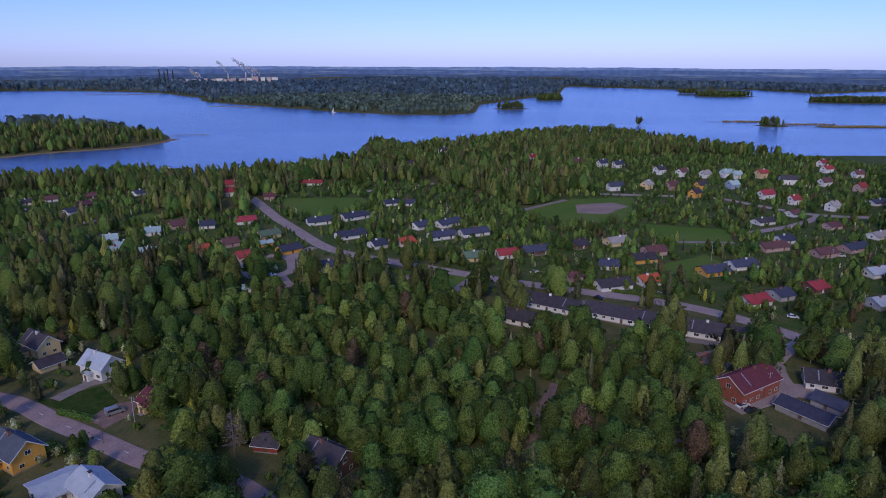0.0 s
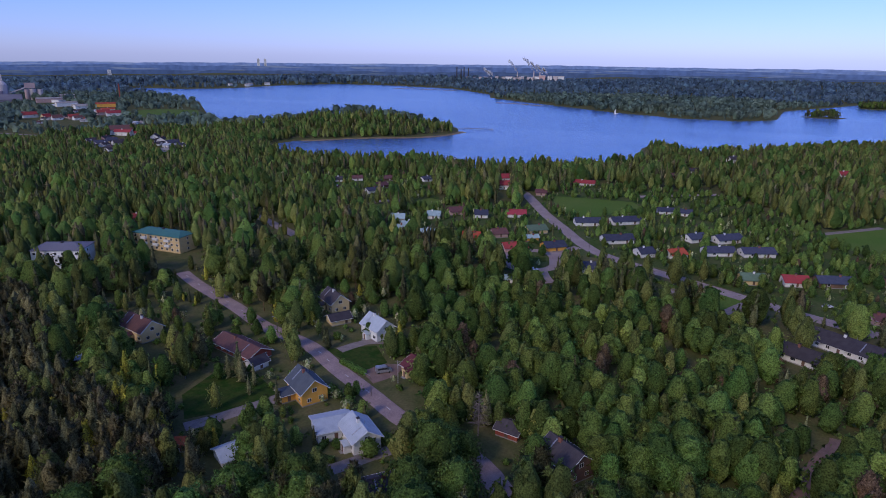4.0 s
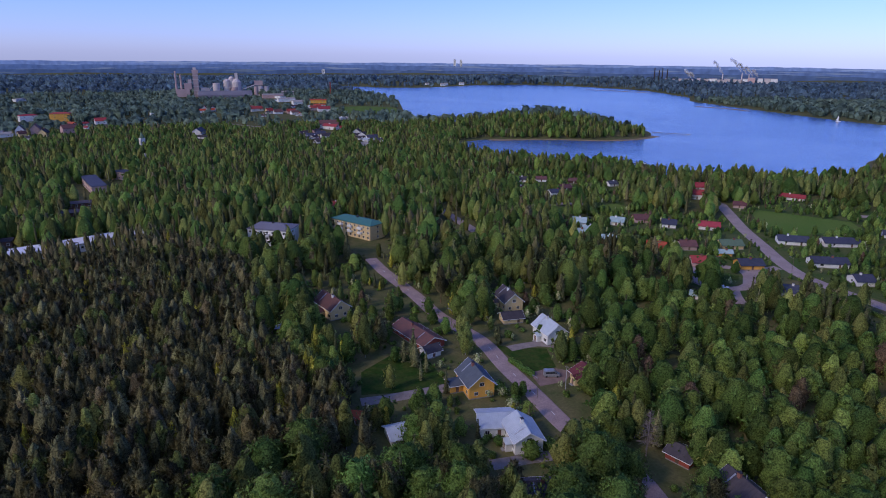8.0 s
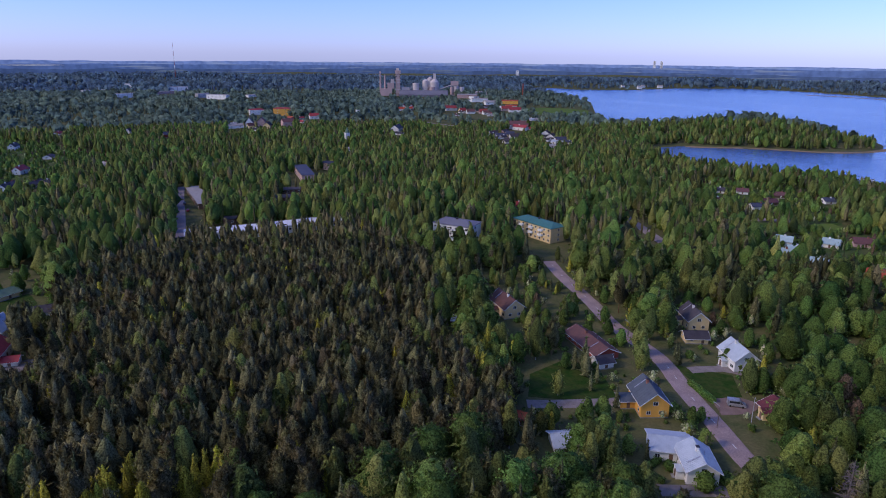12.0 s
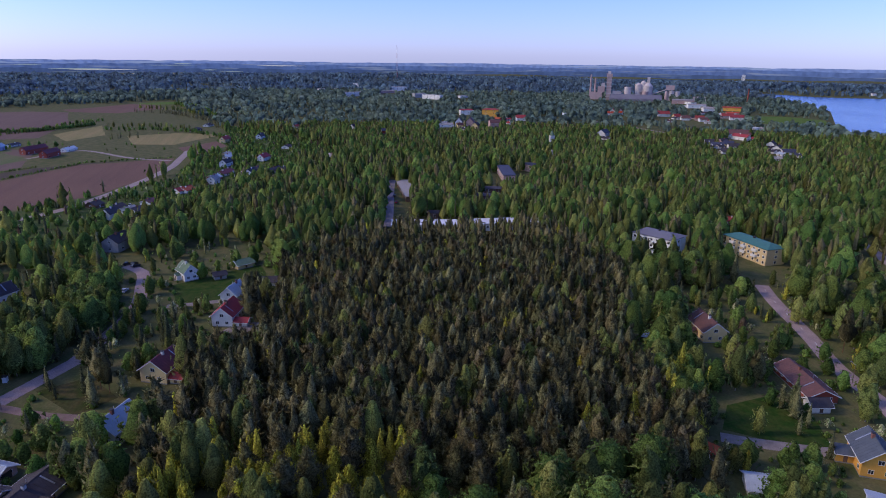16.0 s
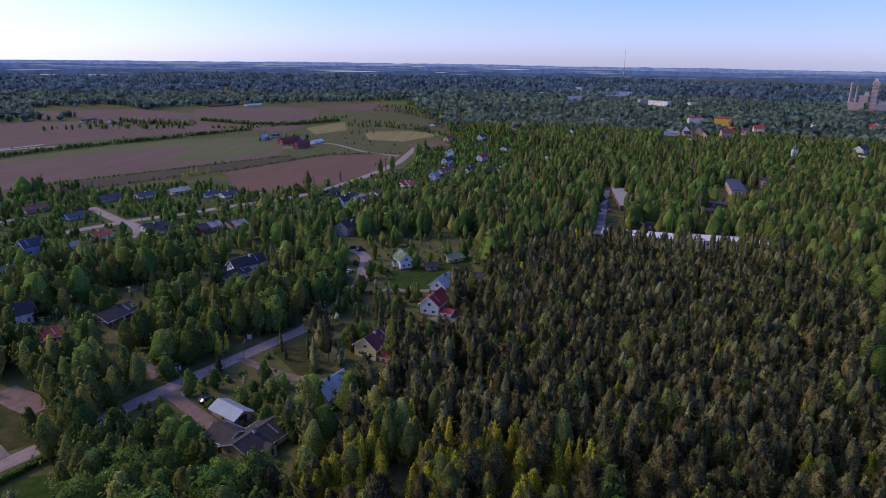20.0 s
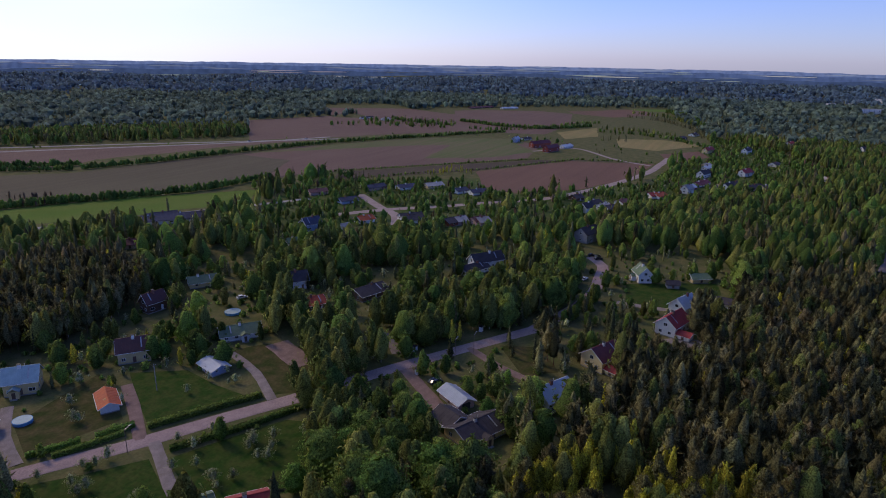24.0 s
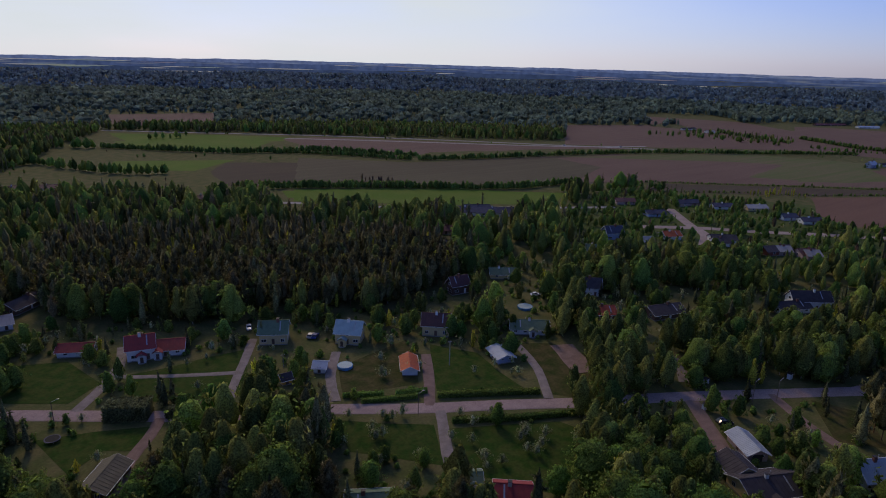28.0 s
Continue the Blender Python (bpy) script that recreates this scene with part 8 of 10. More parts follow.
HEDGEROWS.append(([(-88, -137), (-88, -137)], 1, 3.4, 3.4, 'blossom'))
HEDGEROWS.append(([(-78, -146), (-77, -146)], 1, 3, 3, 'blossom'))
HEDGEROWS.append(([(-78, -132), (-77, -132)], 1, 3.4, 3.4, 'blossom'))
HEDGEROWS.append(([(-70, -134), (-70, -134)], 1, 3.2, 3.2, 'blossom'))
HEDGEROWS.append(([(-83, -118), (-82, -118)], 1, 3.8, 3.8, 'blossom'))
HEDGEROWS.append(([(-71, -122), (-70, -122)], 1, 5, 5, 'broad'))
HEDGEROWS.append(([(-49, -203), (-48, -203)], 1, 3, 3, 'blossom'))
HEDGEROWS.append(([(-56, -203), (-56, -203)], 1, 3, 3, 'blossom'))
HEDGEROWS.append(([(-47, -186), (-46, -186)], 1, 3, 3, 'blossom'))
HEDGEROWS.append(([(-104, -171), (-104, -171)], 1, 4, 4, 'blossom'))
HEDGEROWS.append(([(-213, -148), (-213, -148)], 1, 4, 4, 'broad'))
HEDGEROWS.append(([(-111, -109), (-110, -109)], 1, 3.5, 3.5, 'blossom'))
HEDGEROWS.append(([(-109, -104), (-109, -104)], 1, 3.2, 3.2, 'blossom'))
HEDGEROWS.append(([(-114, -104), (-114, -104)], 1, 3.4, 3.4, 'blossom'))
HEDGEROWS.append(([(-114, -111), (-114, -111)], 1, 3.6, 3.6, 'blossom'))
HEDGEROWS.append(([(-95, -105), (-94, -105)], 1, 2.6, 2.6, 'blossom'))
HEDGEROWS.append(([(-151, 185), (-151, 185)], 1, 9, 9, 'broad'))
HEDGEROWS.append(([(-191, 204), (-190, 204)], 1, 10, 10, 'birch'))
HEDGEROWS.append(([(-215, 216), (-214, 216)], 1, 11, 11, 'birch'))
HEDGEROWS.append(([(-143, 170), (-143, 170)], 1, 7, 7, 'broad'))
HEDGEROWS.append(([(-141, 195), (-140, 195)], 1, 6, 6, 'broad'))
HEDGEROWS.append(([(-137, 214), (-137, 214)], 1, 6, 6, 'rust'))
HEDGEROWS.append(([(-114, 190), (-113, 190)], 1, 6, 6, 'broad'))
HEDGEROWS.append(([(-108, 202), (-108, 202)], 1, 8, 8, 'broad'))
HEDGEROWS.append(([(-93, 184), (-92, 184)], 1, 10, 10, 'broad'))
HEDGEROWS.append(([(-80, 165), (-79, 165)], 1, 11, 11, 'broad'))
HEDGEROWS.append(([(-67, 151), (-67, 151)], 1, 12, 12, 'broad'))
HEDGEROWS.append(([(-77, 125), (-77, 125)], 1, 5, 5, 'shrub'))
HEDGEROWS.append(([(-71, 134), (-70, 134)], 1, 3, 3, 'shrub'))
HEDGEROWS.append(([(-104, 148), (-103, 148)], 1, 3, 3, 'shrub'))
HEDGEROWS.append(([(-100, 147), (-99, 147)], 1, 3, 3, 'shrub'))
HEDGEROWS.append(([(-95, 145), (-94, 145)], 1, 3, 3, 'shrub'))
HEDGEROWS.append(([(-108, 131), (-107, 131)], 1, 4, 4, 'broad'))
HEDGEROWS.append(([(-107, 122), (-106, 122)], 1, 6, 6, 'broad'))
HEDGEROWS.append(([(-98, 117), (-97, 117)], 1, 8, 8, 'birch'))
HEDGEROWS.append(([(-97, 121), (-96, 121)], 1, 6, 6, 'broad'))
HEDGEROWS.append(([(-141, 141), (-141, 141)], 1, 6, 6, 'broad'))
HEDGEROWS.append(([(-153, 142), (-153, 142)], 1, 7, 7, 'broad'))
HEDGEROWS.append(([(-163, 146), (-163, 146)], 1, 8, 8, 'broad'))
HEDGEROWS.append(([(-172, 159), (-172, 159)], 1, 7, 7, 'broad'))
HEDGEROWS.append(([(-159, 156), (-159, 156)], 1, 5, 5, 'broad'))
HEDGEROWS.append(([(-202, -170), (-201, -170)], 1, 13, 13, 'birch'))
HEDGEROWS.append(([(-223, -176), (-222, -176)], 1, 13, 13, 'birch'))
HEDGEROWS.append(([(-230, -106), (-229, -106)], 1, 14, 14, 'birch'))
HEDGEROWS.append(([(-243, -102), (-242, -102)], 1, 14, 14, 'birch'))
HEDGEROWS.append(([(-247, -121), (-246, -121)], 1, 13, 13, 'birch'))
HEDGEROWS.append(([(-257, -95), (-256, -95)], 1, 14, 14, 'birch'))
HEDGEROWS.append(([(-213, -110), (-213, -110)], 1, 12, 12, 'birch'))
HEDGEROWS.append(([(-224, -163), (-223, -163)], 1, 12, 12, 'birch'))
HEDGEROWS.append(([(-161, -108), (-160, -108)], 1, 9, 9, 'broad'))
HEDGEROWS.append(([(-169, -88), (-169, -88)], 1, 9, 9, 'broad'))
HEDGEROWS.append(([(-173, -82), (-173, -82)], 1, 7, 7, 'broad'))
HEDGEROWS.append(([(-151, -86), (-150, -86)], 1, 8, 8, 'yellow'))
HEDGEROWS.append(([(-140, -91), (-139, -91)], 1, 9, 9, 'broad'))
HEDGEROWS.append(([(-128, -65), (-128, -65)], 1, 8, 8, 'broad'))
HEDGEROWS.append(([(-127, -56), (-126, -56)], 1, 8, 8, 'broad'))
HEDGEROWS.append(([(-331, -801), (-396, -744), (-465, -692), (-541, -635), (-623, -582)], 7, 9, 14, 'birch'))
HEDGEROWS.append(([(-342, -826), (-410, -768), (-481, -715), (-560, -657), (-646, -604)], 7, 10, 16, 'pine'))
HEDGEROWS.append(([(-351, -847), (-421, -788), (-495, -735), (-576, -676), (-666, -623)], 7, 8, 13, 'broad'))
HEDGEROWS.append(([(-361, -868), (-432, -809), (-509, -755), (-594, -696), (-687, -642)], 7, 10, 16, 'birch'))
HEDGEROWS.append(([(-371, -891), (-445, -831), (-524, -777), (-612, -718), (-710, -663)], 7, 10, 17, 'spruce'))
HEDGEROWS.append(([(-379, -909), (-454, -849), (-536, -795), (-627, -734), (-727, -679)], 7, 10, 16, 'pine'))
HEDGEROWS.append(([(-387, -928), (-465, -867), (-549, -813), (-642, -752), (-746, -697)], 7, 10, 16, 'birch'))
HEDGEROWS.append(([(-945, -209), (-938, -156), (-906, -102), (-840, -56)], 4.5, 5, 9, 'broad'))
HEDGEROWS.append(([(-980, -211), (-973, -155), (-938, -100)], 5, 7, 12, 'birch'))
HEDGEROWS.append(([(-1224, -222), (-1179, -155), (-1062, -92), (-939, -63)], 6, 8, 14, 'spruce'))
HEDGEROWS.append(([(-1309, -228), (-1256, -156), (-1123, -90)], 6, 8, 14, 'birch'))
HEDGEROWS.append(([(-1173, -163), (-1074, -100), (-979, -68)], 6, 8, 13, 'pine'))
HEDGEROWS.append(([(-1391, -175), (-1244, -110), (-1093, -78)], 6, 9, 14, 'broad'))
HEDGEROWS.append(([(-509, -250), (-534, -237)], 6, 6, 9, 'yellow'))
HEDGEROWS.append(([(-469, -134), (-463, -126)], 5, 12, 14, 'spruce'))
HEDGEROWS.append(([(-519, -119), (-517, -115)], 5, 10, 13, 'spruce'))
HEDGEROWS.append(([(-135, 170), (-134, 170)], 1, 14, 14, 'birch'))
HEDGEROWS.append(([(-98, 108), (-97, 108)], 1, 14, 14, 'birch'))
HEDGEROWS.append(([(-81, 109), (-81, 109)], 1, 12, 12, 'birch'))
HEDGEROWS.append(([(-83, 101), (-82, 101)], 1, 12, 12, 'birch'))
HEDGEROWS.append(([(-159, 122), (-159, 122)], 1, 15, 15, 'yellow'))
HEDGEROWS.append(([(-145, 107), (-145, 107)], 1, 14, 14, 'yellow'))
HEDGEROWS.append(([(-129, 126), (-128, 126)], 1, 9, 9, 'birch'))
HEDGEROWS.append(([(-126, 105), (-125, 105)], 1, 8, 8, 'rust'))
HEDGEROWS.append(([(-135, 144), (-135, 144)], 1, 13, 13, 'spruce'))
HEDGEROWS.append(([(-128, 142), (-128, 142)], 1, 8, 8, 'spruce'))
HEDGEROWS.append(([(-153, 173), (-152, 173)], 1, 6, 6, 'broad'))
HEDGEROWS.append(([(-96, 181), (-96, 181)], 1, 9, 9, 'broad'))
HEDGEROWS.append(([(-66, 137), (-66, 137)], 1, 10, 10, 'broad'))
HEDGEROWS.append(([(-56, 131), (-56, 131)], 1, 11, 11, 'broad'))
HEDGEROWS.append(([(-186, 166), (-185, 166)], 1, 8, 8, 'rust'))
HEDGEROWS.append(([(-205, 186), (-205, 186)], 1, 9, 9, 'birch'))
HEDGEROWS.append(([(-153, 196), (-152, 196)], 1, 9, 9, 'broad'))
HEDGEROWS.append(([(-96, 151), (-95, 151)], 1, 5, 5, 'broad'))
HEDGEROWS.append(([(-117, 112), (-117, 112)], 1, 8, 8, 'broad'))
HEDGEROWS.append(([(-50, 152), (-50, 152)], 1, 9, 9, 'birch'))
HEDGEROWS.append(([(-54, 152), (-53, 152)], 1, 10, 10, 'spruce'))
HEDGEROWS.append(([(-141, -108), (-141, -108)], 1, 16, 16, 'birch'))
HEDGEROWS.append(([(-147, -106), (-146, -106)], 1, 15, 15, 'birch'))
HEDGEROWS.append(([(-152, -118), (-152, -118)], 1, 15, 15, 'birch'))
HEDGEROWS.append(([(-157, -111), (-157, -111)], 1, 14, 14, 'birch'))
HEDGEROWS.append(([(-161, -106), (-160, -106)], 1, 13, 13, 'birch'))
HEDGEROWS.append(([(-171, -105), (-171, -105)], 1, 13, 13, 'birch'))
HEDGEROWS.append(([(-124, -81), (-123, -81)], 1, 12, 12, 'broad'))
HEDGEROWS.append(([(-117, -70), (-116, -70)], 1, 12, 12, 'broad'))
HEDGEROWS.append(([(-113, -77), (-112, -77)], 1, 10, 10, 'broad'))
HEDGEROWS.append(([(-186, -102), (-186, -102)], 1, 14, 14, 'birch'))
HEDGEROWS.append(([(-192, -98), (-191, -98)], 1, 14, 14, 'birch'))
HEDGEROWS.append(([(-211, -88), (-210, -88)], 1, 16, 16, 'birch'))
HEDGEROWS.append(([(-215, -86), (-215, -86)], 1, 16, 16, 'birch'))
HEDGEROWS.append(([(-214, -82), (-214, -82)], 1, 15, 15, 'birch'))
HEDGEROWS.append(([(-221, -80), (-220, -80)], 1, 16, 16, 'birch'))
HEDGEROWS.append(([(-226, -79), (-226, -79)], 1, 15, 15, 'birch'))
HEDGEROWS.append(([(-205, -96), (-205, -96)], 1, 13, 13, 'broad'))
HEDGEROWS.append(([(-245, -67), (-245, -67)], 1, 12, 12, 'broad'))
HEDGEROWS.append(([(-258, -63), (-258, -63)], 1, 12, 12, 'broad'))
HEDGEROWS.append(([(-145, -164), (-145, -164)], 1, 10, 10, 'broad'))
HEDGEROWS.append(([(-200, -168), (-200, -168)], 1, 13, 13, 'birch'))
HEDGEROWS.append(([(-183, -160), (-182, -160)], 1, 13, 13, 'birch'))
HEDGEROWS.append(([(-174, -144), (-173, -144)], 1, 13, 13, 'birch'))
HEDGEROWS.append(([(-282, -184), (-281, -184)], 1, 9, 9, 'yellow'))
HEDGEROWS.append(([(-64, -144), (-64, -144)], 1, 15, 15, 'pine'))
HEDGEROWS.append(([(-59, -148), (-59, -148)], 1, 14, 14, 'birch'))
HEDGEROWS.append(([(-214, -61), (-213, -61)], 1, 14, 14, 'pine'))
HEDGEROWS.append(([(-196, -67), (-195, -67)], 1, 7, 7, 'spruce'))
HEDGEROWS.append(([(-230, -40), (-230, -40)], 1, 10, 10, 'spruce'))
HEDGEROWS.append(([(-249, -40), (-249, -40)], 1, 10, 10, 'spruce'))
HEDGEROWS.append(([(-204, -44), (-203, -44)], 1, 9, 9, 'spruce'))
HEDGEROWS.append(([(-261, -161), (-261, -161)], 1, 10, 10, 'broad'))
HEDGEROWS.append(([(-242, -174), (-241, -174)], 1, 10, 10, 'broad'))
HEDGEROWS.append(([(-263, -193), (-262, -193)], 1, 9, 9, 'broad'))
HEDGEROWS.append(([(-259, -237), (-258, -237)], 1, 14, 14, 'birch'))
HEDGEROWS.append(([(-244, -239), (-243, -239)], 1, 13, 13, 'birch'))
HEDGEROWS.append(([(-253, -266), (-252, -266)], 1, 13, 13, 'birch'))
HEDGEROWS.append(([(-221, -45), (-221, -45)], 1, 8, 8, 'spruce'))
HEDGEROWS.append(([(-160, -165), (-159, -165)], 1, 7, 7, 'broad'))
HEDGEROWS.append(([(-274, -142), (-274, -142)], 1, 10, 10, 'broad'))
HEDGEROWS.append(([(-291, -135), (-291, -135)], 1, 11, 11, 'broad'))
HEDGEROWS.append(([(-328, -99), (-328, -99)], 1, 11, 11, 'birch'))
HEDGEROWS.append(([(-344, -114), (-344, -114)], 1, 13, 13, 'birch'))
HEDGEROWS.append(([(-453, -125), (-452, -125)], 1, 15, 15, 'birch'))
HEDGEROWS.append(([(-469, -103), (-468, -103)], 1, 11, 11, 'spruce'))
HEDGEROWS.append(([(-405, -147), (-404, -147)], 1, 14, 14, 'birch'))
HEDGEROWS.append(([(-393, -124), (-393, -124)], 1, 14, 14, 'spruce'))
HEDGEROWS.append(([(-239, -194), (-239, -194)], 1, 11, 11, 'pine'))
HEDGEROWS.append(([(-148, -49), (-147, -49)], 1, 11, 11, 'broad'))
HEDGEROWS.append(([(-130, -71), (-130, -71)], 1, 8, 8, 'birch'))
HEDGEROWS.append(([(-34, -136), (-33, -136)], 1, 17, 17, 'birch'))
HEDGEROWS.append(([(-40, -137), (-39, -137)], 1, 17, 17, 'birch'))
HEDGEROWS.append(([(-40, -127), (-40, -127)], 1, 18, 18, 'birch'))
HEDGEROWS.append(([(-45, -126), (-45, -126)], 1, 17, 17, 'birch'))
HEDGEROWS.append(([(-50, -127), (-49, -127)], 1, 17, 17, 'birch'))
HEDGEROWS.append(([(-54, -127), (-54, -127)], 1, 18, 18, 'birch'))
HEDGEROWS.append(([(-31, -129), (-30, -129)], 1, 17, 17, 'birch'))
HEDGEROWS.append(([(-35, -128), (-34, -128)], 1, 16, 16, 'birch'))
HEDGEROWS.append(([(-46, -133), (-45, -133)], 1, 15, 15, 'birch'))
HEDGEROWS.append(([(-62, -134), (-61, -134)], 1, 18, 18, 'pine'))
HEDGEROWS.append(([(-67, -139), (-67, -139)], 1, 17, 17, 'pine'))
HEDGEROWS.append(([(-2, -178), (-1, -178)], 1, 10, 10, 'spruce'))
HEDGEROWS.append(([(0, -182), (1, -182)], 1, 9, 9, 'spruce'))
HEDGEROWS.append(([(-37, -181), (-37, -181)], 1, 9, 9, 'spruce'))
HEDGEROWS.append(([(-39, -182), (-39, -182)], 1, 8, 8, 'spruce'))
HEDGEROWS.append(([(-27, -218), (-26, -218)], 1, 6, 6, 'broad'))
HEDGEROWS.append(([(-3, -216), (-2, -216)], 1, 8, 8, 'broad'))
HEDGEROWS.append(([(2, -215), (2, -215)], 1, 9, 9, 'broad'))
HEDGEROWS.append(([(-67, -116), (-67, -116)], 1, 7, 7, 'broad'))
HEDGEROWS.append(([(-25, -189), (-25, -189)], 1, 6, 6, 'spruce'))
HEDGEROWS.append(([(-72, -107), (-72, -107)], 1, 5, 5, 'blossom'))
HEDGEROWS.append(([(-145, -161), (-144, -161)], 1, 9, 9, 'broad'))
HEDGEROWS.append(([(-61, -172), (-61, -172)], 1, 13, 13, 'yellow'))
HEDGEROWS.append(([(-57, -167), (-56, -167)], 1, 11, 11, 'birch'))
HEDGEROWS.append(([(-22, -142), (-21, -142)], 1, 8, 8, 'broad'))
HEDGEROWS.append(([(-138, -87), (-138, -87)], 1, 10, 10, 'broad'))
HEDGEROWS.append(([(-143, -81), (-142, -81)], 1, 9, 9, 'broad'))
HEDGEROWS.append(([(-134, -108), (-133, -108)], 1, 14, 14, 'birch'))
HEDGEROWS.append(([(-127, -98), (-127, -98)], 1, 12, 12, 'birch'))
HEDGEROWS.append(([(-196, -52), (-195, -52)], 1, 14, 14, 'pine'))
HEDGEROWS.append(([(-213, -61), (-213, -61)], 1, 13, 13, 'pine'))
HEDGEROWS.append(([(-235, -57), (-235, -57)], 1, 12, 12, 'spruce'))
HEDGEROWS.append(([(-200, -70), (-200, -70)], 1, 7, 7, 'spruce'))
HEDGEROWS.append(([(-246, -43), (-245, -43)], 1, 9, 9, 'spruce'))
HEDGEROWS.append(([(-221, -35), (-220, -35)], 1, 9, 9, 'spruce'))
HEDGEROWS.append(([(-217, -24), (-216, -24)], 1, 8, 8, 'spruce'))
HEDGEROWS.append(([(-123, -77), (-122, -77)], 1, 12, 12, 'broad'))
HEDGEROWS.append(([(-124, -90), (-123, -90)], 1, 12, 12, 'broad'))
HEDGEROWS.append(([(-131, -101), (-131, -101)], 1, 11, 11, 'birch'))
HEDGEROWS.append(([(-146, -78), (-145, -78)], 1, 8, 8, 'broad'))
HEDGEROWS.append(([(-199, -109), (-198, -109)], 1, 13, 13, 'birch'))
HEDGEROWS.append(([(-212, -122), (-211, -122)], 1, 13, 13, 'birch'))
HEDGEROWS.append(([(-178, -112), (-177, -112)], 1, 11, 11, 'birch'))
HEDGEROWS.append(([(-462, -133), (-461, -133)], 1, 15, 15, 'birch'))
HEDGEROWS.append(([(-423, -136), (-423, -136)], 1, 13, 13, 'spruce'))
HEDGEROWS.append(([(-391, -133), (-391, -133)], 1, 12, 12, 'birch'))
HEDGEROWS.append(([(-191, -101), (-190, -101)], 1, 12, 12, 'birch'))
HEDGEROWS.append(([(-266, -72), (-266, -72)], 1, 12, 12, 'birch'))
HEDGEROWS.append(([(-272, -84), (-272, -84)], 1, 11, 11, 'broad'))
HEDGEROWS.append(([(-282, -68), (-282, -68)], 1, 11, 11, 'broad'))
HEDGEROWS.append(([(-142, -119), (-142, -119)], 1, 10, 10, 'birch'))
HEDGEROWS.append(([(-156, -96), (-155, -96)], 1, 5, 5, 'spruce'))
HEDGEROWS.append(([(-66, 143), (-65, 143)], 1, 10, 10, 'broad'))
HEDGEROWS.append(([(-52, 132), (-51, 132)], 1, 10, 10, 'broad'))
HEDGEROWS.append(([(-72, 156), (-72, 156)], 1, 9, 9, 'broad'))
HEDGEROWS.append(([(-64, 154), (-64, 154)], 1, 8, 8, 'broad'))
HEDGEROWS.append(([(-13, 334), (-13, 334)], 1, 8, 8, 'yellow'))
HEDGEROWS.append(([(-30, 283), (-30, 283)], 1, 6, 6, 'blossom'))
HEDGEROWS.append(([(112, 259), (112, 259)], 1, 6, 6, 'yellow'))
HEDGEROWS.append(([(75, 202), (75, 202)], 1, 11, 11, 'rust'))
HEDGEROWS.append(([(-53, 171), (-52, 171)], 1, 12, 12, 'rust'))
HEDGEROWS.append(([(116, 203), (116, 203)], 1, 8, 8, 'rust'))
HEDGEROWS.append(([(130, 198), (131, 198)], 1, 9, 9, 'rust'))
HEDGEROWS.append(([(64, 182), (64, 182)], 1, 14, 14, 'spruce'))
HEDGEROWS.append(([(79, 142), (79, 142)], 1, 16, 16, 'birch'))
HEDGEROWS.append(([(86, 135), (86, 135)], 1, 15, 15, 'birch'))
HEDGEROWS.append(([(98, 137), (98, 137)], 1, 15, 15, 'birch'))
HEDGEROWS.append(([(72, 135), (72, 135)], 1, 14, 14, 'spruce'))
HEDGEROWS.append(([(146, 198), (147, 198)], 1, 12, 12, 'spruce'))
HEDGEROWS.append(([(92, 269), (93, 269)], 1, 8, 8, 'spruce'))
HEDGEROWS.append(([(41, 273), (42, 273)], 1, 6, 6, 'spruce'))
HEDGEROWS.append(([(80, 202), (80, 202)], 1, 12, 12, 'broad'))
street_lamp(-99, -136, 0)
street_lamp(-13, -188, 0)
street_lamp(-196, -80, 0)
street_lamp(-140, -111, 0)
street_lamp(-149, 176, 0)
street_lamp(-196, 197, 0)
street_lamp(137, 203, 0)
street_lamp(88, 252, 0)
street_lamp(55, 269, 0)
street_lamp(-189, -84, 0)
street_lamp(-68, 339, 0)
street_lamp(-95, 152, 0)
utility_pole(-122, -156, 9)
utility_pole(-429, 123, 9)
utility_pole(-439, 115, 12)
utility_pole(197, 311, 9)
utility_pole(222, 316, 9)
utility_pole(-723, 73, 9)
utility_pole(-88, 163, 8)
utility_pole(139, 318, 9)
utility_pole(-75, -185, 5)
utility_pole(101, 179, 8)
swing_frame(90, 202)
pier(-365, 889, -327, 898)
marina(-270, 599)
pool(-92, -174, 2.6)
pool(-180, -180, 3.2)
trampoline(-8, -179)
post_box(-211, -85)
post_box(-184, -99)
post_box(-169, -90)
dead_tree(-54, 146, 14)
sailing_boat(-214, 1285)


# lawns between the village houses
for i, pts in enumerate(p for name, p in ZONES if name == "village"):
    field(pts, "grass_garden", False, 0.012 + 0.004 * i)


# ---- trees ----
def sphere_dirs(rng, n):
    d = rng.normal(0, 1, (n, 3))
    return d / np.linalg.norm(d, axis=1, keepdims=True)


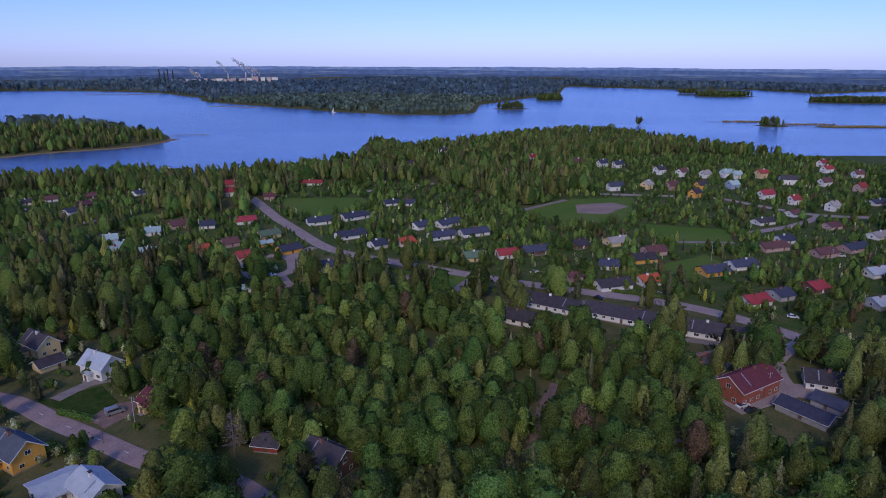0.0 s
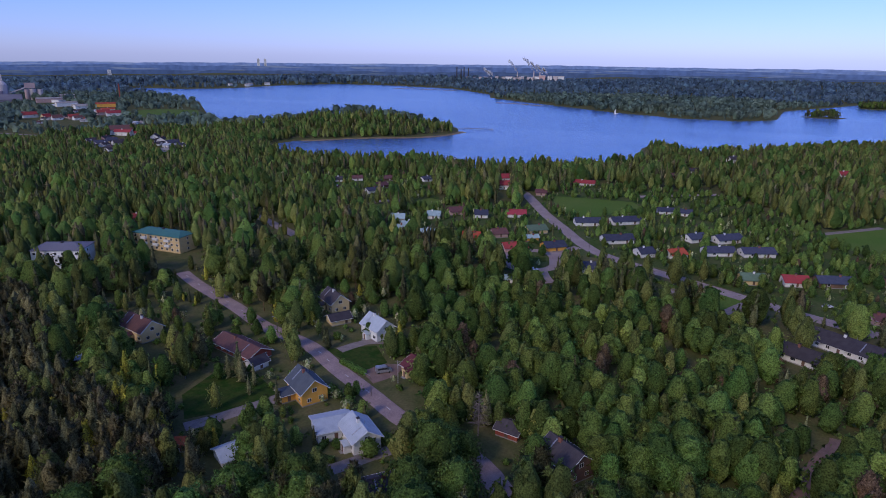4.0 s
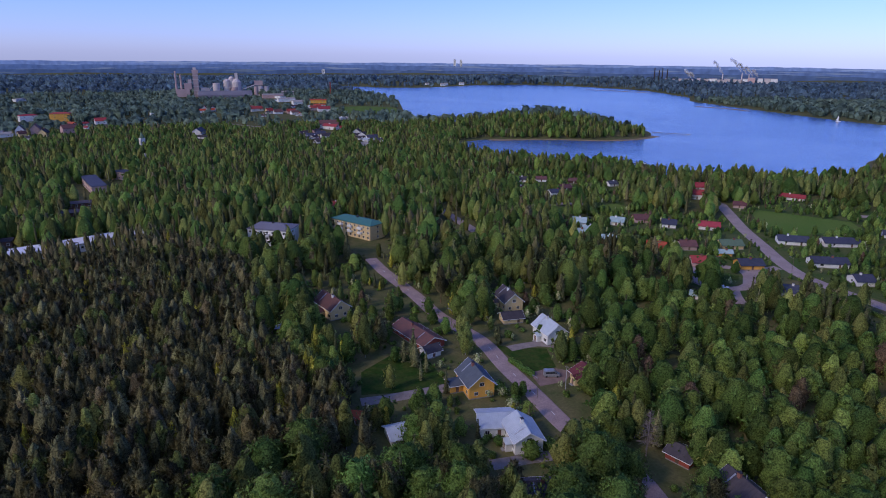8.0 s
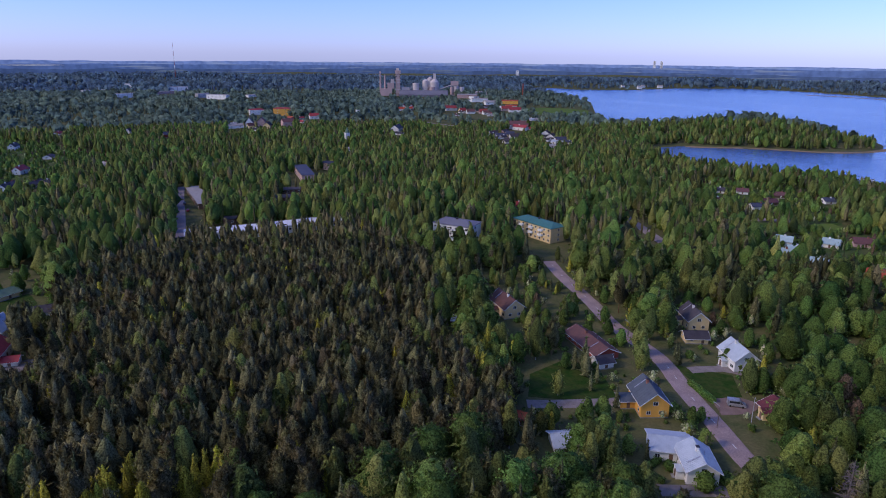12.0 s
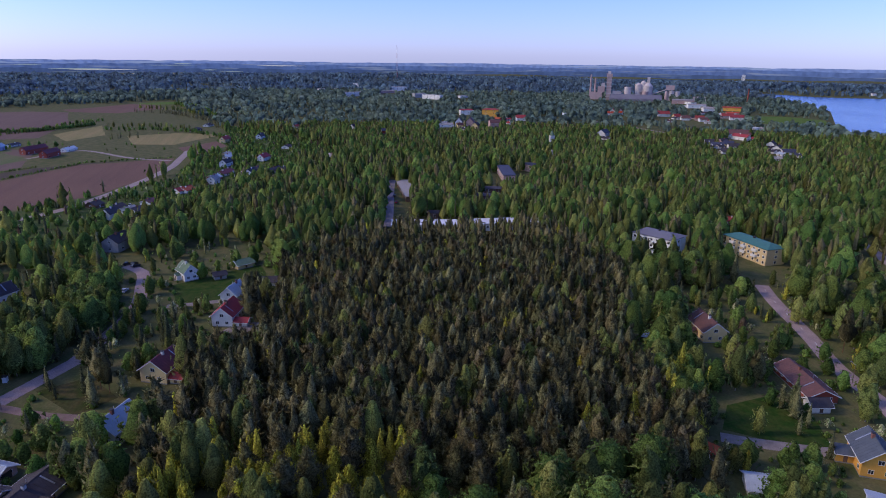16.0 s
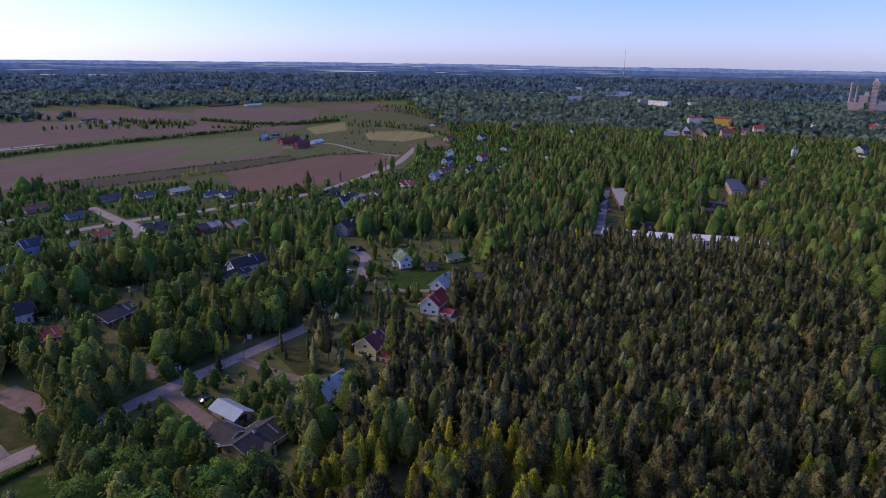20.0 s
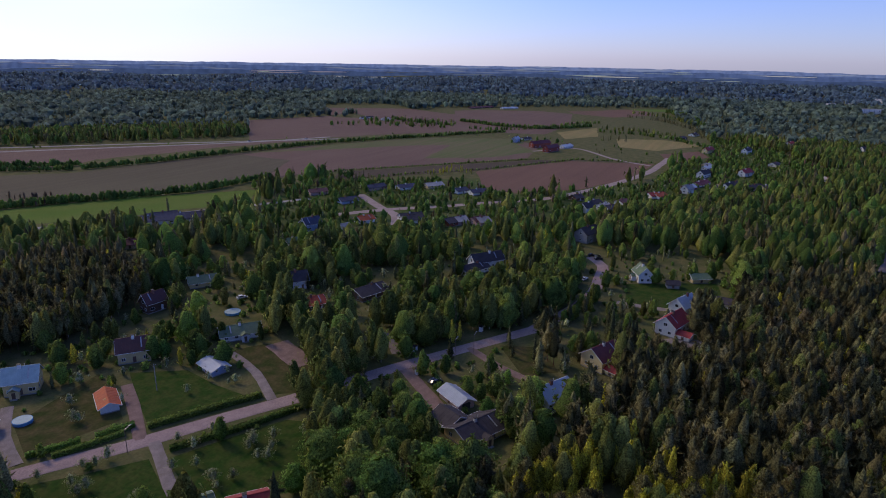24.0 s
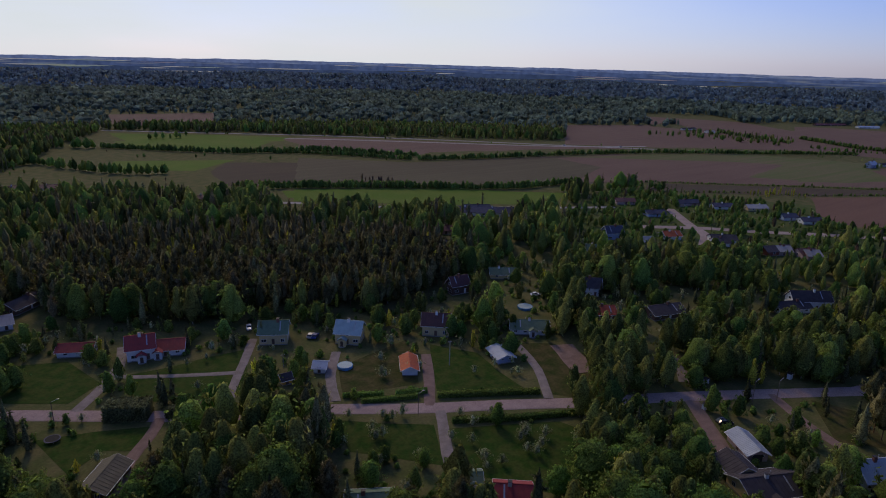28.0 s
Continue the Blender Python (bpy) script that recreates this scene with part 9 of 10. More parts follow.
CROWN = {  # lower end, widest radius, roundness and taper of the top, lumpiness, lobes round and up, depth of the lobes, loose share, clump radius, clump stretch
    "broad": (0.08, 0.40, 2.4, 0.50, 0.22, 6, 3, 0.34, 0.40, 0.30, 0.8), "birch": (0.10, 0.265, 2.2, 0.58, 0.26, 4, 5, 0.34, 0.50, 0.40, 1.2),
    "pine": (0.26, 0.205, 1.7, 0.68, 0.34, 5, 7, 0.46, 0.72, 0.50, 0.6), "spruce": (0.04, 0.19, 1.0, 0.92, 0.12, 7, 7, 0.24, 0.35, 0.30, 0.7),
    "yellow": (0.06, 0.19, 1.5, 0.72, 0.22, 5, 2, 0.34, 0.40, 0.30, 2.0), "fruit": (0.22, 0.46, 2.2, 0.5, 0.3, 4, 2, 0.3, 0.8, 0.34, 0.8), "shrub": (0.0, 0.58, 2.2, 0.50, 0.25, 5, 2, 0.24, 0.35, 0.35, 0.8)}


SPRAY = {"pine": (0.8, 0.45, 2.6, 0.42), "spruce": (0.8, -0.45, 2.4, 0.5), "birch": (0.35, -0.9, 2.3, 0.5), "yellow": (0.3, 0.9, 2.3, 0.5)}  # outward, upward, length, half width


def sprays(rng, centres, normals, size, out, up, length, slim):
    """Slim twigs of leaves: one long triangle at each centre, pointing out and up or hanging down."""
    n = len(centres)
    way = normals * out + np.array([0, 0, up]) + rng.normal(0, 0.35, (n, 3))
    way /= np.linalg.norm(way, axis=1, keepdims=True) + 1e-9
    nn = normals + np.array([0, 0, 0.5]) + rng.normal(0, 0.3, (n, 3))
    w = np.cross(nn, way)
    w /= np.linalg.norm(w, axis=1, keepdims=True) + 1e-9
    k = size * rng.uniform(0.6, 1.35, (n, 1))
    a, b = way * k * length / 3, w * k * slim
    return np.stack([centres - a + b, centres - a - b, centres + 2 * a], 1).reshape(-1, 3)


def crown(rng, kind, n, size, rings, segs):
    """A crown one metre high: leaves over a lobed crown surface, loose clumps round it and a dense inside. Vertices and triangles."""
    low, wide, power, taper, lump, la, lu, deep, loose, clump, tall = CROWN[kind]
    k1, k2, ph, am = rng.integers(1, 5, 7), rng.uniform(0.5, 3.0, 7), rng.uniform(0, 6.28, 7), rng.uniform(0.5, 1, 7)
    la, lu = la + rng.integers(0, 2), lu + rng.uniform(-0.5, 0.7)

    def radius(u, a):
        f = sum(am[i] * np.sin(k1[i] * a + k2[i] * 6.28 * u + ph[i]) for i in range(7)) / 2.2
        lobe = np.abs(np.sin(0.5 * la * a + 2.5 * np.sin(5 * u + ph[0])) * np.sin(math.pi * lu * u + ph[1] + np.sin(2 * a + ph[2]))) ** 0.6
        u = np.clip(u, 0, 1)
        return wide * np.clip(1 - u ** power, 0, 1) ** taper * np.minimum(1, (u + 0.10) * 2.6) ** 0.6 * np.clip(1 + lump * f, 0.3, 1.6) * (1 - deep * 0.6 + deep * lobe)

    def surface(u, a, k=1.0):
        r = radius(u, a) * k
        return np.stack([r * np.cos(a), r * np.sin(a), low + (1 - low) * u], -1)
    # the dense body of the crown, lumpy and softly shaded
    few = n < 40
    u, a = np.meshgrid(np.append(np.linspace(0.0, 0.93 if rings > 4 else 0.62, rings - 1), 0.985), np.arange(segs) * 2 * math.pi / segs, indexing="ij")
    a = a + 0.5 * u
    body = {"fruit": 0.45, "pine": 0.72, "spruce": 0.76}.get(kind, 0.76)
    v = surface(u, a, body * rng.uniform(0.9, 1.1, u.shape)).reshape(-1, 3)
    gi = np.arange(rings * segs).reshape(rings, segs)
    nx = np.roll(gi, -1, 1)
    t = np.concatenate([np.stack([gi[:-1], nx[:-1], nx[1:]], -1).reshape(-1, 3), np.stack([gi[:-1], nx[1:], gi[1:]], -1).reshape(-1, 3)])

    def outward(u, a):
        """Surface direction softened towards the axis and the sky."""
        w = np.cross(surface(u, a + 0.05) - surface(u, a - 0.05), surface(np.clip(u + 0.03, 0, 1), a) - surface(np.clip(u - 0.03, 0, 1), a))
        w /= np.linalg.norm(w, axis=-1, keepdims=True) + 1e-9
        w = w + 0.5 * np.stack([np.cos(a), np.sin(a), 0.9 + 0.9 * u], -1)
        return w / (np.linalg.norm(w, axis=-1, keepdims=True) + 1e-9)
    vn = outward(u, a).reshape(-1, 3)
    # the skin of leaves
    ns = int(n * (1 - loose))
    u = rng.random(8 * ns)
    u = u[rng.random(8 * ns) < 0.12 + (1 - u ** power) ** taper][:ns]
    ns = len(u)
    a = rng.uniform(0, 6.28, ns)
    p = surface(u, a, rng.uniform(0.82, 1.2, ns))
    nrm = outward(u, a)
    # loose clumps
    nl = n - ns
    m = max(5, nl // 9)
    cu, ca = rng.random(m) ** 0.8 * 0.97, rng.uniform(0, 6.28, m)
    cen = surface(cu, ca, rng.uniform(0.86, 1.06, m))
    own = rng.integers(0, m, nl)
    d = sphere_dirs(rng, nl)
    d[:, 2] += 0.3
    big = clump * wide * (0.45 + 0.4 * (1 - cu ** power) ** taper) * rng.uniform(0.6, 1.2, m)
    at = cen[own] + d * np.array([1, 1, tall]) * (big[own] * rng.uniform(0.2, 1.0, nl))[:, None]
    dn = d + outward(cu, ca)[own]
    dn /= np.linalg.norm(dn, axis=1, keepdims=True) + 1e-9
    ln = np.concatenate([nrm, dn]) + rng.normal(0, 0.3, (n, 3))
    ln /= np.linalg.norm(ln, axis=1, keepdims=True) + 1e-9
    at = np.concatenate([p, at])
    if kind in SPRAY:
        lv = sprays(rng, at, ln, size, *SPRAY[kind])
    else:
        lv = leaves(rng, at, ln, size)
    t = np.concatenate([t, len(v) + np.arange(len(lv)).reshape(-1, 3)])
    return np.concatenate([v, lv]), t, np.concatenate([vn, np.repeat(ln, 3, 0)])


def trunk_tris(r0, top, sides=5, lean=0.0, limbs=0, rng=None):
    """A tapered trunk one metre high in all, with a few limbs."""
    v, f = [], []

    def stick(p, q, ra, rb):
        k = len(v)
        p, q = Vector(p), Vector(q)
        t = (q - p).normalized()
        s = t.orthogonal().normalized()
        w = t.cross(s)
        for o, r in ((p, ra), (q, rb)):
            for i in range(sides):
                a = 2 * math.pi * i / sides
                v.append(o + s * (r * math.cos(a)) + w * (r * math.sin(a)))
        for i in range(sides):
            j = (i + 1) % sides
            f.append((k + i, k + j, k + sides + j))
            f.append((k + i, k + sides + j, k + sides + i))
    stick((0, 0, -0.02), (lean * 0.5, 0, top * 0.55), r0, r0 * 0.7)
    stick((lean * 0.5, 0, top * 0.55), (lean, 0, top), r0 * 0.7, r0 * 0.25)
    for i in range(limbs):
        z = rng.uniform(0.35, 0.8) * top
        a = rng.uniform(0, 6.28)
        ln = rng.uniform(0.08, 0.18)
        stick((lean * z, 0, z), (ln * math.cos(a), ln * math.sin(a), z + ln * 0.7), r0 * 0.35, r0 * 0.12)
    return np.array([tuple(p) for p in v]), np.array(f)


KINDS = {  # crown material, bark, trunk radius, trunk top
    "pine": ("leaf_pine", "bark_pine", 0.0105, 0.95), "birch": ("leaf_birch", "bark_birch", 0.0095, 0.9),
    "broad": ("leaf_broad", "bark_dark", 0.013, 0.75), "spruce": ("leaf_spruce", "bark_dark", 0.011, 0.95),
    "reed": ("reed", "bark_dark", 0.01, 0.4), "yellow": ("leaf_yellow", "bark_dark", 0.008, 0.85), "blossom": ("leaf_blossom", "bark_dark", 0.016, 0.7),
    "rust": ("leaf_rust", "bark_dark", 0.01, 0.8), "shrub": ("leaf_broad", "bark_dark", 0.02, 0.5)}
SHAPE = {"reed": "shrub", "blossom": "fruit", "rust": "birch"}
LABEL = {"pine": "tall Scots pine with a dark open crown and reddish trunk", "birch": "slender birch in fresh green leaf with a pale trunk",
         "broad": "round leafy maple in full green leaf", "spruce": "dark narrow cone-shaped spruce", "yellow": "young aspen with yellow-green spring leaves",
         "reed": "pale dry reed bed along the lake shore", "shrub": "low rounded green garden bush", "blossom": "small fruit tree in pale blossom", "rust": "bare reddish-brown tree not yet in leaf"}


def proto(kind, leaves_n, size, count, seed, rings, segs):
    out = []
    for i in range(count):
        rng = np.random.default_rng(seed * 100 + i)
        lv, lt, ln = crown(rng, SHAPE.get(kind, kind), leaves_n, size, rings, segs)
        tv, tf = trunk_tris(KINDS[kind][2], KINDS[kind][3], 5 if leaves_n > 400 else 3, rng.uniform(-0.02, 0.02), 4 if leaves_n > 400 else 0, random.Random(seed + i))
        out.append((lv, lt, tv, tf, ln))
    return out


# where trees may stand
def open_ground(x, y, clear, low=False):
    """True where nothing is built: no water, field, road or house, nor the strip before roads and houses kept clear for
    the camera's view.
    """
    ok = shore(x, y) < -4
    for ix, iy, rx, ry in ISLANDS:
        ok &= np.hypot((x - ix) / rx, (y - iy) / ry) > 1.2
    for pts, mat in FIELDS:
        ok &= ~inside(pts, x, y)
    r = np.hypot(x, y)
    for pts, w in KEEP_OUT:
        box = np.abs(np.array(pts)).max() + 40
        near = (np.abs(x) < box) & (np.abs(y) < box)
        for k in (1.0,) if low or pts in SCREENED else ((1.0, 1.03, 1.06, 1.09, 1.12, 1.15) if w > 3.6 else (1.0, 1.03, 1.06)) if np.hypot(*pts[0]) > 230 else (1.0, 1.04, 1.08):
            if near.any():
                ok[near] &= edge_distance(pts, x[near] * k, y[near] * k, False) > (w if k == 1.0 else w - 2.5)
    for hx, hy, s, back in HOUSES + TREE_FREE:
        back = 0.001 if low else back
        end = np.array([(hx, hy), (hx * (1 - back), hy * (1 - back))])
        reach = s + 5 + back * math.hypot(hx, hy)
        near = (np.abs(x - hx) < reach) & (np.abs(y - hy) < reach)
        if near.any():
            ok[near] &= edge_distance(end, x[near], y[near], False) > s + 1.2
    return ok


MIX = {  # zone: m2 a tree, kinds with shares, height range
    "pine": (13, (("pine", 0.80), ("birch", 0.11), ("spruce", 0.03), ("yellow", 0.06)), (10, 16)),
    "aspen": (17, (("yellow", 0.80), ("pine", 0.12), ("birch", 0.08)), (11, 17)),
    "broad": (35, (("broad", 0.72), ("birch", 0.21), ("rust", 0.02), ("blossom", 0.01), ("spruce", 0.04)), (7, 14)),
    "grove": (30, (("broad", 0.32), ("birch", 0.46), ("yellow", 0.10), ("spruce", 0.12)), (8, 15)),
    "grove_birch": (30, (("birch", 0.85), ("pine", 0.08), ("broad", 0.07)), (11, 17)),
    "garden": (24, (("shrub", 0.48), ("broad", 0.20), ("birch", 0.09), ("blossom", 0.10), ("spruce", 0.09), ("yellow", 0.04)), (3, 10)),
    "village": (19, (("shrub", 0.26), ("broad", 0.50), ("birch", 0.08), ("blossom", 0.07), ("spruce", 0.06), ("rust", 0.03)), (3, 8)),
    "open": (1500, (("broad", 0.9), ("rust", 0.1)), (2, 5)),
    "wood": (34, (("birch", 0.46), ("broad", 0.25), ("pine", 0.15), ("spruce", 0.14)), (10, 18))}


def scatter(r0, r1, density, seed, a0=-48, a1=190):
    """Candidate places in a ring sector, evenly by area."""
    rng = np.random.default_rng(seed)
    area = math.radians(a1 - a0) / 2 * (r1 ** 2 - r0 ** 2)
    n = int(area / density)
    r = np.sqrt(rng.uniform(r0 ** 2, r1 ** 2, n))
    t = np.radians(rng.uniform(a0, a1, n))
    return -r * np.sin(t), r * np.cos(t), rng


def zone_of(x, y):
    z = np.full(len(x), "wood", object)
    done = np.zeros(len(x), bool)
    for name, pts in ZONES:
        hit = inside(pts, x, y) & ~done
        z[hit] = name
        done |= hit
    return z


def plant(r0, r1, base, seed, thin=1.0):
    """Places, kinds and heights of the trees in a ring."""
    x, y, rng = scatter(r0, r1, base, seed)
    z = zone_of(x, y)
    keep = rng.random(len(x)) < np.array([base / MIX[k][0] for k in z]) * thin
    x, y, z = x[keep], y[keep], z[keep]
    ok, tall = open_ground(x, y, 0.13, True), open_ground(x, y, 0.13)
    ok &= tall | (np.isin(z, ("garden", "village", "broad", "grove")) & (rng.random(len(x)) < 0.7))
    x, y, z, tall = x[ok], y[ok], z[ok], tall[ok]
    kind, high = [], []
    for k, free in zip(z, tall):
        _, shares, (lo, hi) = MIX[k]
        u, i = rng.random() * sum(s for _, s in shares), 0
        while u > shares[i][1] and i < len(shares) - 1:
            u -= shares[i][1]
            i += 1
        if not free:
            kind.append("blossom" if rng.random() < 0.14 else "broad" if k == "village" and rng.random() < 0.5 else "shrub")
            high.append(rng.uniform(2.2, 3.6) if kind[-1] == "blossom" else rng.uniform(2.2, 4.2) if kind[-1] == "broad" else rng.uniform(0.9, 3.0))
            continue
        kind.append(shares[i][0])
        h = lo + (hi - lo) * rng.beta(2.2, 2.0)
        if shares[i][0] == "blossom":
            h = min(h, rng.uniform(3, 5))
        if shares[i][0] == "shrub":
            h = rng.uniform(0.8, 2.2)
        if shares[i][0] == "yellow":
            h *= 0.8
        high.append(h)
    return x, y, np.array(kind, object), np.array(high), rng


def forest(name, kind, x, y, h, protos, rng, trunks, label):
    """Many trees of one kind in one object."""
    store, soft = {"crown": ([], [], 0), "trunk": ([], [], 0)}, []
    pick = rng.integers(0, len(protos), len(x))
    gz = height(x, y)
    for p, (lv, lt, tv, tf, cn) in enumerate(protos):
        s = pick == p
        n = int(s.sum())
        if not n:
            continue
        a = rng.uniform(0, 6.28, n)
        wide = rng.uniform(0.8, 1.25, n) * h[s]
        ca, sa = np.cos(a)[:, None], np.sin(a)[:, None]
        for key, src, tri in (("crown", lv, lt), ("trunk", tv, tf)):
            if key == "trunk" and not trunks:
                continue
            vs, ts, off = store[key]
            X = (src[None, :, 0] * ca - src[None, :, 1] * sa) * wide[:, None] + x[s][:, None]
            Y = (src[None, :, 0] * sa + src[None, :, 1] * ca) * wide[:, None] + y[s][:, None]
            Z = src[None, :, 2] * h[s][:, None] + gz[s][:, None]
            vs.append(np.stack([X, Y, Z], -1).reshape(-1, 3))
            ts.append((tri[None] + (np.arange(n) * len(src))[:, None, None]).reshape(-1, 3) + off)
            store[key] = (vs, ts, off + n * len(src))
        tilt = np.stack([cn[None, :, 0] * ca - cn[None, :, 1] * sa, cn[None, :, 0] * sa + cn[None, :, 1] * ca, np.repeat(cn[None, :, 2], n, 0)], -1)
        soft.append((tilt.reshape(-1, 3), np.repeat(rng.uniform(-1, 1, n), len(lv))))
    root = None
    for vs, ts, (nn, tone) in zip(store["crown"][0], store["crown"][1], soft):
        ob = new(name, quick_mesh(name, vs, ts - ts.min(), KINDS[kind][0], nn, tone))
        tagged(ob, label, "trees", kind="stuff")
        root = root or ob
    if trunks:
        t = new("trunks", quick_mesh("trunks", np.concatenate(store["trunk"][0]), np.concatenate(store["trunk"][1]), KINDS[kind][1]))
        t.parent = root
        tagged(t, kind="stuff")


def add_rows(x, y, kind, high, rng, r0, r1):
    """Adds the planted rows that lie in a ring."""
    ax, ay, ak, ah = [], [], [], []
    for pts, gap, lo, hi, k in HEDGEROWS:
        if k == "shrub" and math.hypot(*pts[0]) > 380:
            gap, lo, hi, k = 0.6 * gap, 1.2 * lo, 1.3 * hi, "broad"
        for p, q in zip(pts, pts[1:]):
            n = max(1, int(math.hypot(q[0] - p[0], q[1] - p[1]) / gap))
            for i in range(n):
                px, py = p[0] + (q[0] - p[0]) * i / n + rng.normal(0, gap * 0.4), p[1] + (q[1] - p[1]) * i / n + rng.normal(0, gap * 0.4)
                if r0 <= math.hypot(px, py) < r1:
                    ax.append(px), ay.append(py), ak.append(k), ah.append(rng.uniform(lo, hi))
    if not ax:
        return x, y, kind, high
    return np.append(x, ax), np.append(y, ay), np.append(kind, np.array(ak, object)), np.append(high, ah)


# nearest trees, one by one
x, y, kind, high, rng = plant(45, 320, 12, 11)
x, y, kind, high = add_rows(x, y, kind, high, rng, 0, 320)
dist = np.hypot(x, y)
order = np.argsort(dist)
single = np.zeros(len(x), bool)
for k in KINDS:
    idx = [i for i in order if kind[i] == k][:{"pine": 215, "birch": 190, "broad": 290, "spruce": 60, "blossom": 60, "yellow": 80, "shrub": 50}.get(k, 30)]
    single[idx] = True
    if not idx:
        continue
    models = []
    for i, (lv, lt, tv, tf, ln) in enumerate(proto(k, {"shrub": 260, "reed": 260, "blossom": 380, "pine": 1250}.get(k, 1150), {"broad": 0.0235, "blossom": 0.034, "pine": 0.0225, "shrub": 0.07}.get(k, 0.0215), 8, 5, 8, 9)):
        models.append((quick_mesh("crown", lv, lt, KINDS[k][0], ln), quick_mesh("trunk", tv, tf, KINDS[k][1])))
    for i in idx:
        root = new(k + "_tree" if k not in ("broad", "rust", "blossom", "yellow", "shrub", "reed") else {"broad": "maple_tree", "rust": "bare_tree", "blossom": "fruit_tree", "yellow": "aspen_tree", "shrub": "bush", "reed": "reed_clump"}[k])
        root.matrix_basis = pose(x[i], y[i], 0, 0, 0, rng.uniform(0, 360)) @ Matrix.Diagonal((high[i] * rng.uniform(0.85, 1.2),) * 2 + (high[i], 1))
        tagged(root, LABEL[k], "tree" if k not in ("shrub", "reed") else "bush")
        for n, me in zip(("crown", "trunk"), models[rng.integers(0, len(models))]):
            ob = new(n, me)
            ob.parent = root
    print(k, len(idx), round(dist[idx[-1]]), (kind == k).sum())
rest = ~single
for k in KINDS:
    s = rest & (kind == k)
    if s.any():
        forest(k + "_wood", k, x[s], y[s], high[s], proto(k, 98 if k != "shrub" else 24, {"broad": 0.052, "shrub": 0.16, "pine": 0.047}.get(k, 0.044), 8, 8, 5 if k != "shrub" else 4, 6), rng, True, "wood of " + LABEL[k].split(" with ")[0] + " trees")
        print("mid", k, s.sum())
x, y, kind, high, rng = plant(320, 950, 18, 23, 0.92)
s = (kind != "shrub") | (rng.random(len(x)) < 0.8)
x, y, kind, high = x[s], y[s], kind[s], high[s]
x, y, kind, high = add_rows(x, y, kind, high, rng, 320, 3000)
for k in KINDS:
    s = kind == k
    if s.any():
        forest(k + "_wood", k, x[s], y[s], high[s] * np.interp(np.hypot(x[s], y[s]), (320, 950), (1.0, 0.74)), proto(k, 7, {"broad": 0.085, "shrub": 0.16}.get(k, 0.07), 8, 9, 4 if k in ("broad", "birch", "shrub") else 3, 5 if k == "broad" else 4), rng, False, "distant wood of " + LABEL[k].split(" with ")[0] + " trees")
        print("far", k, s.sum())
# wooded islands
x, y, rng = np.zeros(0), np.zeros(0), np.random.default_rng(44)
for ix, iy, rx, ry in ISLANDS[:7]:
    n = max(8, int(3.14 * rx * ry / 32))
    r, a = np.sqrt(rng.random(n)) * 0.96, rng.uniform(0, 6.28, n)
    x, y = np.append(x, ix + rx * r * np.cos(a)), np.append(y, iy + ry * r * np.sin(a))
for k, pick in (("spruce", 0), ("broad", 1), ("pine", 2)):
    s = np.arange(len(x)) % 3 == pick
    forest(k + "_wood", k, x[s], y[s], rng.uniform(9, 15, s.sum()), proto(k, 22, 0.1, 4, 12, 3, 4), rng, False, "dense dark trees on a small lake island")
# far woods
for r0, r1, area, tris, size, seed in ((950, 1750, 175, 2, 0.2, 31), (1750, 2850, 400, 2, 0.25, 32)):
    x, y, rng = scatter(r0, r1, area, seed)
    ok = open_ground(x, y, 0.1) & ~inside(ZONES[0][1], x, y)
    x, y = x[ok], y[ok]
    protos = []
    for i in range(8):
        r2 = np.random.default_rng(70 + i)
        lv, lt, ln = crown(r2, ("birch", "broad", "spruce")[i % 3], tris, size * 0.6, 3, 4 if r0 < 1000 else 3)
        lv = lv * ([2.0, 2.0, 1] if r0 > 1000 else [1.9, 1.9, 1])
        ln = ln * 0.45 + [0, 0, 1]  # normals tipped upward so tree sides shade like the tops
        protos.append((lv, lt, None, None, ln / np.linalg.norm(ln, axis=1, keepdims=True)))
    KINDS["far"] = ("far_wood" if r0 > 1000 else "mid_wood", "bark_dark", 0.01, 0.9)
    forest("far_wood", "far", x, y, rng.uniform(7, 14, len(x)) * np.interp(np.hypot(x, y), (1200, 2800), (1.1, 1.7)) * (0.9 + 0.2 * np.sin(x / 140) * np.cos(y / 170)), protos, rng, False, "far mixed woods round the lake, haze blue in their colour")
    print("far woods", len(x))


